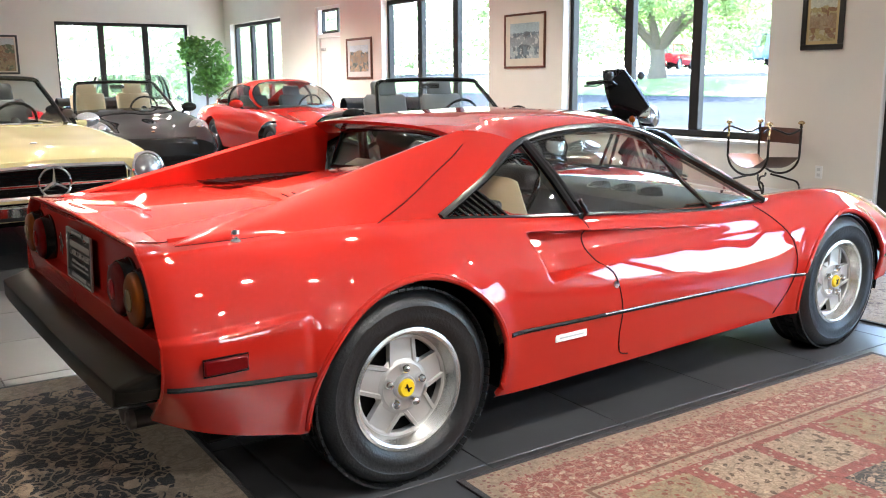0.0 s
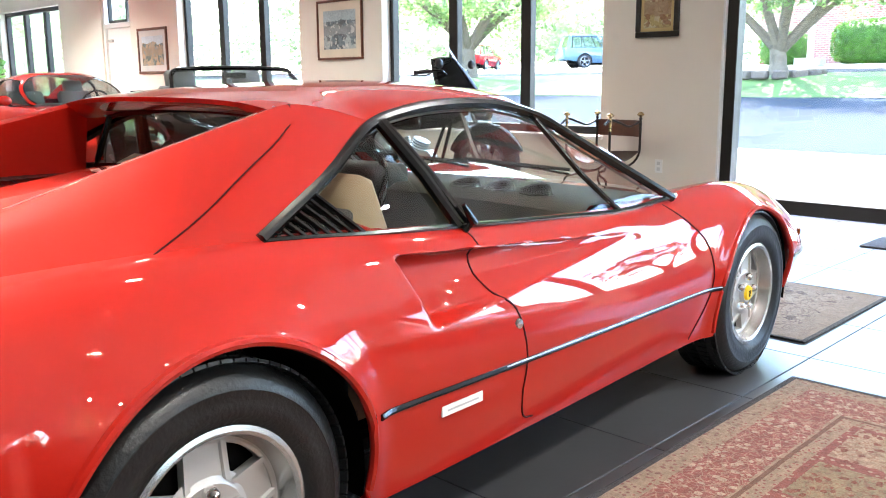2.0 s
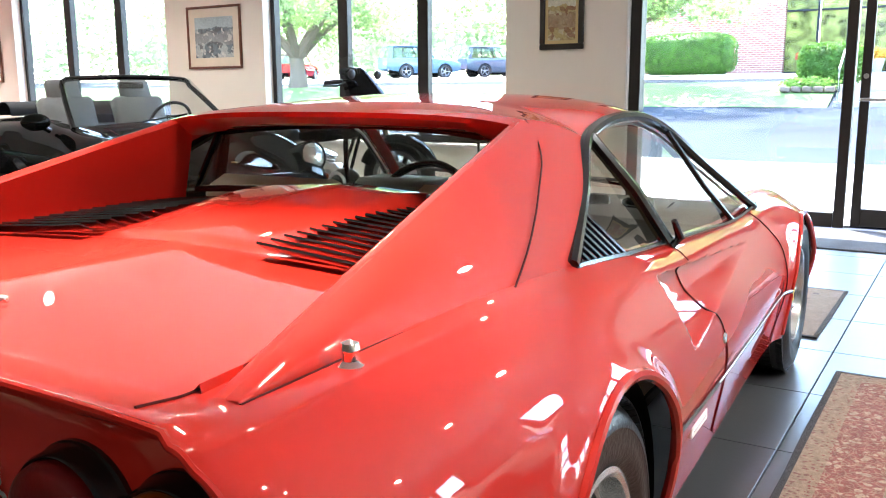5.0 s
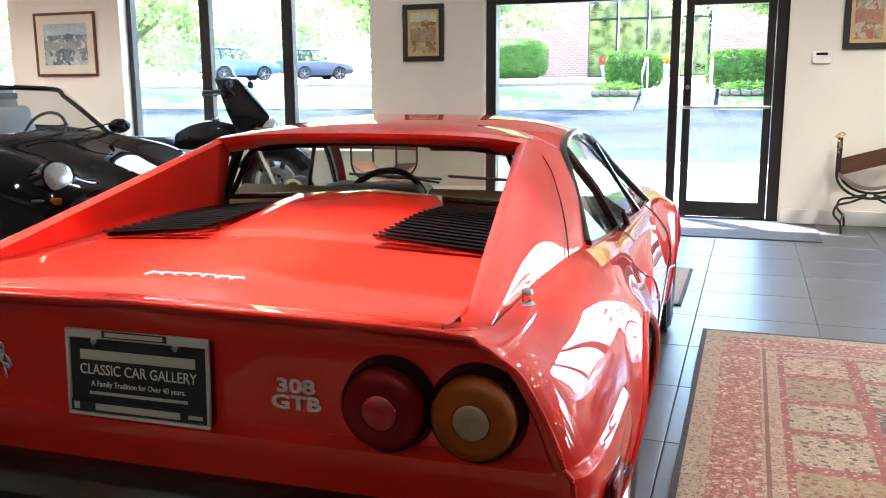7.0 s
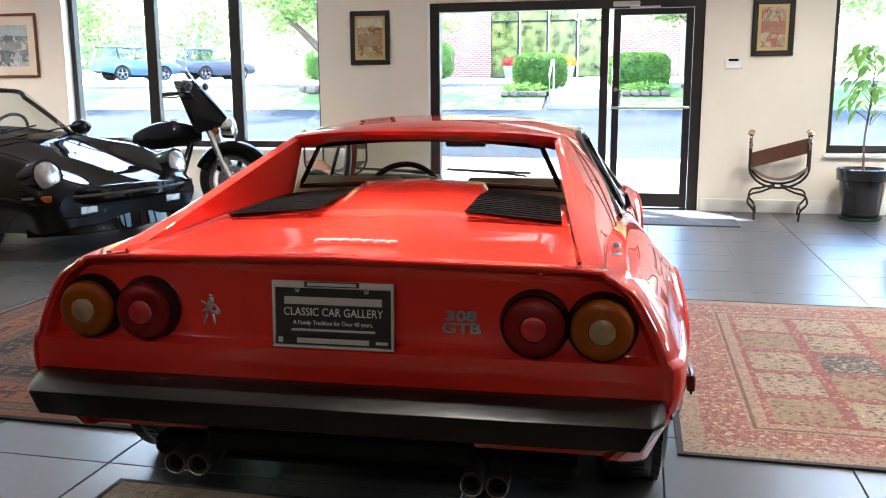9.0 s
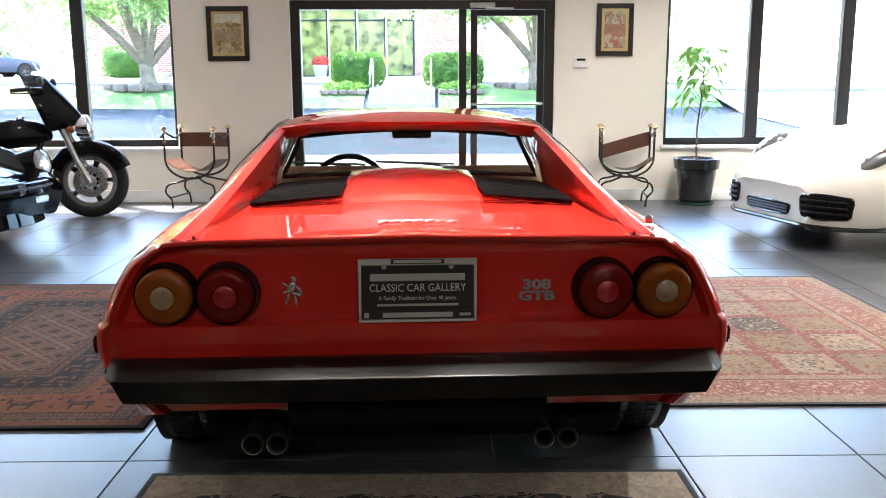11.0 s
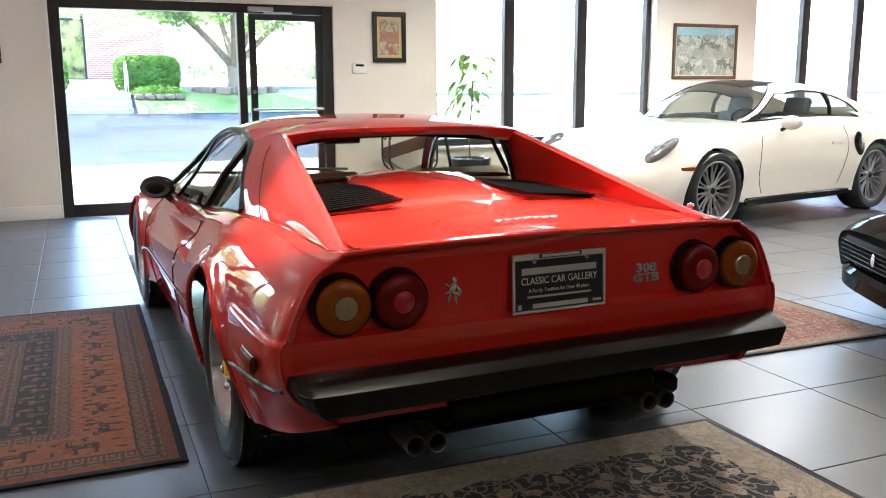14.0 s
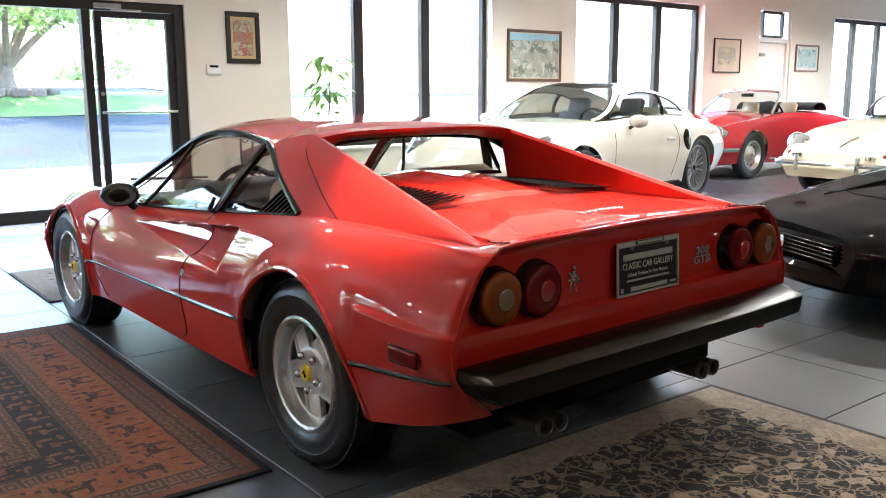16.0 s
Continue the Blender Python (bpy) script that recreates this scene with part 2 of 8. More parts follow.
def relax(a, axis, sigma):
    """Evens out curvature along one axis of a grid of points; the two ends stay where they are."""
    a = np.moveaxis(a, axis, 0)
    r = int(sigma * 3)
    r = min(r, len(a) - 1)
    k = np.exp(-0.5 * (np.arange(-r, r + 1) / sigma) ** 2)
    k /= k.sum()
    ext = np.concatenate([2 * a[0] - a[r:0:-1], a, 2 * a[-1] - a[-2:-r - 2:-1]])
    out = sum(k[i] * ext[i:i + len(a)] for i in range(2 * r + 1))
    return np.moveaxis(out, 0, axis)


class Shell:
    """The lower body of a car: stations of half sections, from the sill over the flank to the middle line."""

    def __init__(self, stations, nx, per=(6, 10, 12, 14, 12, 12), dent=None):
        st = np.array([s[1:] for s in stations], float).reshape(len(stations), -1, 2)
        sx = [s[0] for s in stations]
        self.x = np.linspace(sx[0], sx[-1], nx)
        ctrl = np.stack([np.stack([curve(sx, st[:, k, c])(self.x) for c in (0, 1)], -1) for k in range(st.shape[1])], 1)
        rows = []
        for c in ctrl:
            k = np.arange(len(c), dtype=float)
            cy, cz = curve(k, c[:, 0]), curve(k, c[:, 1])
            t = np.concatenate([np.linspace(i, i + 1, n, endpoint=False) for i, n in enumerate(per)] + [[len(c) - 1.0]])
            rows.append(np.stack([cy(t), cz(t)], -1))
        self.s = relax(np.array(rows), 0, 0.055 * nx / (sx[-1] - sx[0]))
        self.s[:, -1, 0] = 0.0
        self.top0 = sum(per[:4])
        self.p = np.concatenate([np.repeat(self.x[:, None, None], self.s.shape[1], 1), self.s], -1)
        if dent is not None:
            self.p = dent(self.p)

    def side(self, x, z):
        """The half width of the flank at x, z."""
        i = int(np.clip(np.searchsorted(self.x, x), 1, len(self.x) - 1))
        f = (x - self.x[i - 1]) / (self.x[i] - self.x[i - 1])
        sec = self.p[i - 1] * (1 - f) + self.p[i] * f
        flank = sec[: self.top0 + 1]
        order = np.argsort(flank[:, 2])
        return float(np.interp(z, flank[order, 2], flank[order, 1]))

    def top(self, x, y):
        i = int(np.clip(np.searchsorted(self.x, x), 1, len(self.x) - 1))
        f = (x - self.x[i - 1]) / (self.x[i] - self.x[i - 1])
        sec = self.p[i - 1] * (1 - f) + self.p[i] * f
        deck = sec[self.top0 - 12:][::-1]
        return float(np.interp(abs(y), deck[:, 1], deck[:, 2]))

    def build(self, arches, regions=(), skip=None):
        """Meshes by region: regions are (name, test(x, y, z)); the rest is the body. Arches are (x, z, radius)."""
        p = self.p.copy()
        n, m = p.shape[:2]
        inside = np.zeros((n, m), bool)
        for ax, az, r in arches:
            dx, dz = p[..., 0] - ax, p[..., 2] - az
            d = np.sqrt(dx * dx + dz * dz)
            inside |= (d < r) & (p[..., 1] > 0.45)
        quad_in = inside[:-1, :-1] & inside[1:, :-1] & inside[:-1, 1:] & inside[1:, 1:]
        for ax, az, r in arches:
            dx, dz = p[..., 0] - ax, p[..., 2] - az
            d = np.sqrt(dx * dx + dz * dz)
            hit = (d < r) & (p[..., 1] > 0.45)
            k = np.where(hit, r / np.maximum(d, 1e-6), 1.0)
            p[..., 0] = np.where(hit, ax + dx * k, p[..., 0])
            p[..., 2] = np.where(hit, az + dz * k, p[..., 2])
        flat = p.reshape(-1, 3)
        geos = {name: Geo() for name, _ in regions}
        geos["body"] = Geo()
        maps = {}
        for side in (1, -1):
            for i in range(n - 1):
                for j in range(m - 1):
                    if quad_in[i, j]:
                        continue
                    ids = (i * m + j, (i + 1) * m + j, (i + 1) * m + j + 1, i * m + j + 1)
                    c = (flat[ids[0]] + flat[ids[2]]) / 2
                    if skip and skip(c[0], c[1] * side, c[2]):
                        continue
                    name = next((nm for nm, test in regions if test(c[0], c[1] * side, c[2])), "body")
                    g = geos[name]
                    mp = maps.setdefault(name, {})
                    out = []
                    for q in ids:
                        key = (q, side if flat[q, 1] > 1e-6 else 0)
                        if key not in mp:
                            mp[key] = len(g.v)
                            g.v.append((flat[q, 0], flat[q, 1] * side, flat[q, 2]))
                        out.append(mp[key])
                    g.f.append(tuple(out) if side > 0 else tuple(out[::-1]))
        return geos


def lerp(a, b, t):
    return tuple(a[i] + (b[i] - a[i]) * t for i in range(len(a)))


def along(pts, n):
    """n points evenly spread over a polyline smoothed through its knots."""
    pts = np.array(pts, float)
    k = np.concatenate([[0], np.cumsum(np.linalg.norm(np.diff(pts, axis=0), axis=1))])
    t = np.linspace(0, k[-1], n)
    return [tuple(p) for p in np.stack([curve(k, pts[:, c])(t) for c in range(pts.shape[1])], -1)]


# ---------------------------------------------------------------- the room
WX = 7.55          # inner face of the front wall
Y0, Y1 = -15.0, 21.0
XB = -9.0
H = 3.15
T = 0.24
WINDOWS = [(17.6, 20.6), (10.23, 13.31), (5.57, 8.64), (-2.48, 0.45), (-6.96, -4.04), (-13.9, -10.95)]
SILL, HEAD = 0.585, 2.55
DOOR_Y0, DOOR_Y1, DOOR_H = 1.62, 4.36, 2.08
SMALL = [(14.85, 15.9), (-9.5, -8.5)]


def wall_with_openings(name, at, axis, lo, hi, openings, thick, label):
    """A wall in the plane axis = at, with openings (a, b, z0, z1) through it."""
    g = Geo()
    cuts = sorted({lo, hi, *[o[0] for o in openings], *[o[1] for o in openings]})
    for a, b in zip(cuts, cuts[1:]):
        mid = (a + b) / 2
        zs = [0.0]
        for o in sorted([o for o in openings if o[0] < mid < o[1]], key=lambda o: o[2]):
            zs += [o[2], o[3]]
        zs.append(H)
        for z0, z1 in zip(zs[::2], zs[1::2]):
            if z1 - z0 > 1e-4:
                c, s = ((at + thick / 2, mid, (z0 + z1) / 2), (abs(thick), b - a, z1 - z0)) if axis == "x" else ((mid, at + thick / 2, (z0 + z1) / 2), (b - a, abs(thick), z1 - z0))
                g.box(c, s)
    ob = part(name, g, WALL, smooth=False)
    return tagged(ob, label, "wall", kind="structure")


front_open = [(a, b, SILL, HEAD) for a, b in WINDOWS] + [(DOOR_Y0, DOOR_Y1, 0.0, DOOR_H)] + [(a, b, 0.0, 2.62) for a, b in SMALL]
wall_with_openings("wall_front", WX, "x", Y0, Y1, front_open, T, "warm white painted front wall with tall windows")

wall_with_openings("wall_left", Y1, "y", XB, WX + T, [(3.72, 6.68, 0.60, 2.55)], T, "warm white painted end wall with a three-pane window")
wall_with_openings("wall_right", Y0, "y", XB, WX + T, [(3.72, 6.68, 0.60, 2.55)], -T, "warm white painted end wall")
wall_back = wall_with_openings("wall_back", XB, "x", Y0 - T, Y1 + T, [], -T, "unseen taupe back wall, toned to set the bounced light")
# Out of view; the taupe is chosen for how much light it bounces.
wall_back.data.materials[0] = mat("taupe_bounce_tone", (0.42, 0.36, 0.30), 0.85, 0, 0.04, 1.5, bump=0.05, bump_scale=150)
g = Geo().box(((XB + WX + T) / 2 - 0.0, (Y0 + Y1) / 2, H + 0.1), (WX - XB + T * 2, Y1 - Y0 + 2 * T, 0.2))
tagged(part("ceiling", g, CEIL, smooth=False), "flat white plaster ceiling", "ceiling", kind="structure")
g = Geo()
segs, y = [], Y0
for a, b in sorted([(DOOR_Y0 - 0.02, DOOR_Y1 + 0.02)] + [(a - 0.05, b + 0.05) for a, b in SMALL]):
    segs.append((y, a))
    y = b
segs.append((y, Y1))
for a, b in segs:
    g.box((WX - 0.008, (a + b) / 2, 0.065), (0.016, b - a, 0.13), bevel=0.004)
tagged(part("baseboard", g, WHITE_TRIM, smooth=False), "low painted baseboard along the front wall", "baseboard", kind="structure")


def window_unit(name, axis, at, lo, hi, z0, z1, panes=3, fw=0.075, out=1):
    """A dark metal window of several tall panes in its opening, with white reveal and sill."""
    w = thing(name, Matrix.Translation((at, (lo + hi) / 2, z0) if axis == "x" else ((lo + hi) / 2, at, z0)), "tall dark bronze metal window of three clear panes", "window", kind="structure")
    L = hi - lo
    hh = z1 - z0
    dep = 0.1

    def bx(g, u, v, su, sv, d0, sd, bevel=0.006):
        c, s = ((d0 * out, u, v), (sd, su, sv)) if axis == "x" else ((u, d0 * out, v), (su, sd, sv))
        g.box(c, s, bevel=bevel)
    f = Geo()
    bx(f, 0, fw / 2, L, fw, 0.17, dep)
    bx(f, 0, hh - fw / 2, L, fw, 0.17, dep)
    bx(f, -L / 2 + fw * 0.4, hh / 2, fw * 0.8, hh - 2 * fw, 0.17, dep)
    bx(f, L / 2 - fw * 0.4, hh / 2, fw * 0.8, hh - 2 * fw, 0.17, dep)
    part("window_frame", f, BRONZE, w, smooth=False)
    step = L / panes
    for k in range(1, panes):
        q = Geo()
        bx(q, -L / 2 + k * step, hh / 2, 0.13, hh - 2 * fw, 0.17, dep * 0.9)
        part("mullion", q, BRONZE, w, smooth=False)
    for k in range(panes):
        q = Geo()
        bx(q, -L / 2 + (k + 0.5) * step, hh / 2, step - 0.10, hh - 2 * fw + 0.02, 0.18, 0.008, 0)
        pane = part("pane", q, PANE, w, smooth=False)
        pane.visible_shadow = False
    s = Geo()
    bx(s, 0, -0.02, L + 0.06, 0.04, 0.04, 0.16, 0.008)
    part("window_sill", s, WHITE_TRIM, w, smooth=False)
    return w


for i, (a, b) in enumerate(WINDOWS):
    window_unit("window_%d" % (i + 1), "x", WX, a, b, SILL, HEAD)
window_unit("window_7", "y", Y1, 3.72, 6.68, 0.60, 2.55)
window_unit("window_8", "y", Y0, 3.72, 6.68, 0.60, 2.55, out=-1)

# the glazed entrance
ent = thing("door_1", Matrix.Translation((WX + 0.1, 3.0, 0)), "glazed entrance in a dark bronze metal frame with one narrow door", "entrance door", kind="structure")
g = Geo()
yl, yr, ym0, ym1 = DOOR_Y1 - 3.0, DOOR_Y0 - 3.0, 2.47 - 3.0, 2.62 - 3.0
g.box((0, yl - 0.05, DOOR_H / 2), (0.13, 0.1, DOOR_H), bevel=0.005)
g.box((0, yr + 0.05, DOOR_H / 2), (0.13, 0.1, DOOR_H), bevel=0.005)
g.box((0, (yl + yr) / 2, DOOR_H - 0.045), (0.128, yl - yr - 0.2, 0.09), bevel=0.005)
g.box((0, (ym0 + ym1) / 2 + 0.03, DOOR_H / 2 - 0.045), (0.126, 0.08, DOOR_H - 0.09), bevel=0.005)
g.box((0, (yl - 0.1 + ym1) / 2, 0.06), (0.12, yl - 0.1 - ym1, 0.12), bevel=0.005)
part("door_frame", g, BRONZE, ent, smooth=False)
q = Geo().box((0.01, (yl - 0.1 + ym1) / 2, 1.05), (0.008, yl - 0.1 - ym1, 1.88))
part("pane", q, PANE, ent, smooth=False).visible_shadow = False
leaf = Geo()
dl, dr = ym0 + 0.02, yr + 0.105
leaf.box((0, dl - 0.035, 1.0), (0.06, 0.07, 1.97), bevel=0.004).box((0, dr + 0.035, 1.0), (0.06, 0.07, 1.97), bevel=0.004)
leaf.box((0, (dl + dr) / 2, 1.955), (0.06, dl - dr - 0.14, 0.06), bevel=0.004).box((0, (dl + dr) / 2, 0.09), (0.06, dl - dr - 0.14, 0.14), bevel=0.004)
leaf_ob = part("door_leaf", leaf, BRONZE, ent, "dark metal door leaf", smooth=False)
q = Geo().box((0.01, (dl + dr) / 2, 1.04), (0.008, dl - dr - 0.13, 1.78))
part("pane", q, PANE, leaf_ob, smooth=False).visible_shadow = False
q = Geo().tube([(-0.075, dl - 0.01, 1.02), (-0.075, dr + 0.01, 1.02)], 0.014, 10)
q.tube([(-0.075, dl - 0.04, 1.02), (-0.02, dl - 0.04, 1.02)], 0.01, 8).tube([(-0.075, dr + 0.04, 1.02), (-0.02, dr + 0.04, 1.02)], 0.01, 8)
part("push_bar", q, STEEL, leaf_ob, "brushed steel push bar")
q = Geo().revolve([(0.0, 0.012), (0.018, 0.012), (0.02, 0.0)], Matrix.Translation((-0.031, dl - 0.035, 1.2)) @ pose(0, 0, 0, 0, -90, 0), 16)
part("lock", q, STEEL, leaf_ob, "round metal lock")
q = Geo().box((-0.06, dl - 0.12, 2.03), (0.06, 0.26, 0.05), bevel=0.008).box((-0.05, dl - 0.30, 2.0), (0.03, 0.3, 0.02), bevel=0.004)
part("door_closer", q, STEEL, ent, "grey metal door closer")
# white jambs beside the entrance
g = Geo().box((WX + 0.02, DOOR_Y1 + 0.01, DOOR_H / 2), (0.05, 0.02, DOOR_H), bevel=0.004)
tagged(part("trim", g, WHITE_TRIM, smooth=False), "white painted strip beside the entrance", "trim", kind="structure")

# two white service doors with a small window over each
for i, (a, b) in enumerate(SMALL):
    d = thing("door_%d" % (i + 2), Matrix.Translation((WX + 0.1, (a + b) / 2, 0)), "white painted service door below a small transom window", "door", kind="structure")
    w = b - a
    q = Geo().box((0, 0, 1.02), (0.05, w - 0.14, 2.02), bevel=0.006)
    part("door_leaf", q, WHITE_TRIM, d, smooth=False)
    q = Geo().box((0, -w / 2 + 0.035, 1.31), (0.14, 0.07, 2.62), bevel=0.005).box((0, w / 2 - 0.035, 1.31), (0.14, 0.07, 2.62), bevel=0.005).box((0, 0, 2.07), (0.14, w - 0.14, 0.08), bevel=0.005).box((0, 0, 2.59), (0.14, w - 0.14, 0.06), bevel=0.005)
    part("door_frame", q, WHITE_TRIM, d, smooth=False)
    q = Geo()
    for s in (-1, 1):
        q.box((-0.02, s * (w / 2 - 0.2), 2.335), (0.06, 0.045, 0.42)).box((-0.02, 0, 2.335 + s * 0.2), (0.06, w - 0.44, 0.045))
    part("transom_frame", q, BRONZE, d, smooth=False)
    q = Geo().box((-0.01, 0, 2.335), (0.008, w - 0.4, 0.4))
    part("pane", q, PANE, d, smooth=False).visible_shadow = False
    q = Geo().box((-0.04, w / 2 - 0.2, 1.82), (0.05, 0.16, 0.05), bevel=0.01)
    part("door_closer", q, STEEL, d)


# ---------------------------------------------------------------- wheels
def wheel(parent, m, r_tyre, r_rim, width, rim_mat, spokes=5, style="star", cap=None, tread=True, name="wheel", spoke_mat=None):
    """A wheel about its local z axis, outer face up."""
    w = new(name)
    w.empty_display_size = 0.1
    w.parent = parent
    w.matrix_local = m
    h = width / 2
    R, r = r_tyre, r_rim
    prof = [(r - 0.012, -h * 0.75), (r + 0.012, -h * 0.86), (r + 0.4 * (R - r), -h * 1.0), (r + 0.75 * (R - r), -h * 0.95), (R - 0.012, -h * 0.78), (R, -h * 0.6), (R + 0.001, 0), (R, h * 0.6), (R - 0.012, h * 0.78), (r + 0.75 * (R - r), h * 0.95), (r + 0.62 * (R - r), h * 0.99), (r + 0.6 * (R - r), h * 0.975), (r + 0.4 * (R - r), h * 1.0), (r + 0.2 * (R - r), h * 0.97), (r + 0.012, h * 0.86), (r - 0.004, h * 0.8)]
    t = Geo().revolve(prof, None, 64)
    tyre = part("tyre", t, TYRE, w)
    if tread:
        b = Geo()
        n = 72
        for k in range(n):
            a = 2 * math.pi * k / n
            for s in (-1, 1):
                mm = Matrix.Rotation(a + s * 0.02, 4, "Z") @ Matrix.Translation((R - 0.002, 0, s * h * 0.62)) @ Matrix.Rotation(s * 0.35, 4, "Y")
                b.box((0, 0, 0), (0.007, 2 * math.pi * R / n * 0.86, h * 0.42), mm)
            for z in (-0.22, 0.22):
                mm = Matrix.Rotation(a + z * 0.2, 4, "Z") @ Matrix.Translation((R + 0.001, 0, z * h))
                b.box((0, 0, 0), (0.008, 2 * math.pi * R / n * 0.8, h * 0.3), mm)
        part("tread", b, TYRE, tyre, smooth=False)
    rim = Geo()
    rim.revolve([(r + 0.004, h * 0.80), (r + 0.006, h * 0.87), (r - 0.004, h * 0.9), (r - 0.012, h * 0.86), (r - 0.018, h * 0.6), (r - 0.034, h * 0.3), (r - 0.036, -h * 0.8), (r + 0.004, -h * 0.85)], None, 64)
    rim_ob = part("rim", rim, LIP if rim_mat == SILVER else rim_mat, w)
    # A dark disc stands in for the shade behind the spokes.
    bk = h * 0.40 - 0.028 if style == "star" else -h * 0.2
    back = Geo().revolve([(0.0, bk), (r - 0.03, bk)], None, 40)
    if not spoke_mat:
        part("dark_backing", back, UNDER, w, smooth=False)
    d0 = h * (0.40 if style == "star" else 0.42)
    disc = Geo()
    ro = r - 0.022
    if style == "star":
        # a dished star: five broad spokes with triangular openings between them
        hz = lambda q: d0 + 0.012 - 0.012 * max(0.0, min(1.0, (q - 0.06) / (ro - 0.06))) ** 0.8
        half = math.pi / spokes
        rad = list(np.linspace(0.083, ro - 0.012, 12))
        for k in range(spokes):
            a0 = 2 * math.pi * k / spokes
            loops = []
            for q in rad:
                e = math.asin((0.048 - 0.05 * (q - 0.083)) / q)
                loops.append([(q * math.cos(a0 + e * u), q * math.sin(a0 + e * u), hz(q) + 0.006 * (abs(u) > 0.72)) for u in (-1, -0.95, -0.75, -0.68, 0, 0.68, 0.75, 0.95, 1)])
            low = [[(x, y, z - 0.022) for x, y, z in r] for r in loops]
            disc.grid(loops)
            disc.grid([[r[0] for r in loops], [r[0] for r in low]])
            disc.grid([[r[-1] for r in loops], [r[-1] for r in low]])
        disc.revolve([(0.0, d0 + 0.014), (0.074, d0 + 0.014), (0.078, d0 + 0.011), (0.098, hz(0.095) - 0.003)], None, 60)
        disc.revolve([(ro - 0.016, hz(ro) + 0.004), (ro - 0.010, hz(ro) + 0.006), (ro + 0.006, hz(ro) + 0.002), (ro + 0.006, hz(ro) - 0.02), (ro - 0.016, hz(ro) - 0.02), (ro - 0.016, hz(ro) + 0.004)], None, 60)
        disc.revolve([(0.0, d0 + 0.03), (0.034, d0 + 0.029), (0.037, d0 + 0.025), (0.040, d0 + 0.008)], None, 32)
        for k in range(spokes):
            a = 2 * math.pi * k / spokes
            nut = Geo().revolve([(0.0, 0.034), (0.007, 0.033), (0.013, 0.027), (0.0155, 0.018), (0.0155, 0.0)], Matrix.Translation((0.060 * math.cos(a), 0.060 * math.sin(a), d0 + 0.006)), 14)
            part("lug_nut", nut, CHROME, w)
    elif style == "dish":
        disc.revolve([(0.0, d0 + 0.02), (0.05, d0 + 0.025), (0.09, d0 + 0.01), (ro * 0.72, d0 - 0.012), (ro * 0.8, d0 - 0.02), (ro * 0.86, d0 - 0.004), (ro + 0.003, d0 - 0.01)], None, 40)
        for k in range(12):
            a = 2 * math.pi * k / 12
            hole = Geo().ball((ro * 0.8 * math.cos(a), ro * 0.8 * math.sin(a), d0 - 0.014), (0.012, 0.012, 0.008), 8)
            part("vent_hole", hole, UNDER, w)
    else:
        for k in range(spokes):
            a = 2 * math.pi * k / spokes
            pr = style == "twin"
            for s in ((-1, 1) if pr else (0,)):
                wd = 0.010 if pr else 0.026 if spoke_mat else 0.02
                b0 = a + s * 0.05
                p0 = Vector((0.05 * math.cos(b0), 0.05 * math.sin(b0), d0 + 0.004))
                p1 = Vector((ro * math.cos(a + s * 0.13), ro * math.sin(a + s * 0.13), d0 + 0.012))
                disc.tube([p0, (p0 + p1) / 2 - Vector((0, 0, 0.008)), p1], [wd * 1.1, wd * 0.9, wd * 1.1], 6)
        disc.revolve([(0.0, d0 + 0.02), (0.05, d0 + 0.018), (0.065, d0 + 0.002), (0.065, d0 - 0.02)], None, 24)
    part("spokes", disc, spoke_mat or rim_mat, rim_ob, angle=30)
    if cap:
        c = Geo().revolve([(0.0, 0.0075), (0.024, 0.007), (0.029, 0.0), (0.03, -0.01)], Matrix.Translation((0, 0, d0 + 0.031 if style == "star" else d0 + 0.02)), 28)
        cap_ob = part("hub_cap", c, cap, w, "round centre cap")
        if style == "star":
            e = Geo().box((0, 0.002, 0.009), (0.006, 0.026, 0.002)).box((0.005, -0.003, 0.009), (0.016, 0.005, 0.002)).box((-0.004, 0.008, 0.009), (0.012, 0.004, 0.002))
            part("emblem", Geo().add([Vector(v) + Vector((0, 0, d0 + 0.031)) for v in e.v], e.f), BLACK_TRIM, cap_ob, "small black emblem", smooth=False)
    return w


def put_wheels(parent, x_rear, x_front, y, r_tyre, r_rim, width, rim_mat, **kw):
    for xx in (x_rear, x_front):
        for s in (-1, 1):
            wheel(parent, Matrix.Translation((xx, s * y, r_tyre)) @ pose(0, 0, 0, -90 * s, 0, 0) @ Matrix.Rotation(0.3 + xx, 4, "Z"), r_tyre, r_rim, width, rim_mat, **kw)


def liner(arch, y0, y1, side):
    """The dark inside of a wheel arch."""
    ax, az, r = arch
    g = Geo()
    for s in (side,):
        rows = []
        for k in range(25):
            a = math.pi * (-0.07 + 1.14 * k / 24)
            rows.append([(ax + r * math.cos(a), s * y1, az + r * math.sin(a)), (ax + r * math.cos(a), s * y0, az + r * math.sin(a))])
        g.grid(rows)
        rows = [[(ax + q * math.cos(math.pi * (-0.07 + 1.14 * k / 24)), s * y0, az + q * math.sin(math.pi * (-0.07 + 1.14 * k / 24))) for q in (0.01, r)] for k in range(25)]
        g.grid(rows)
    return g


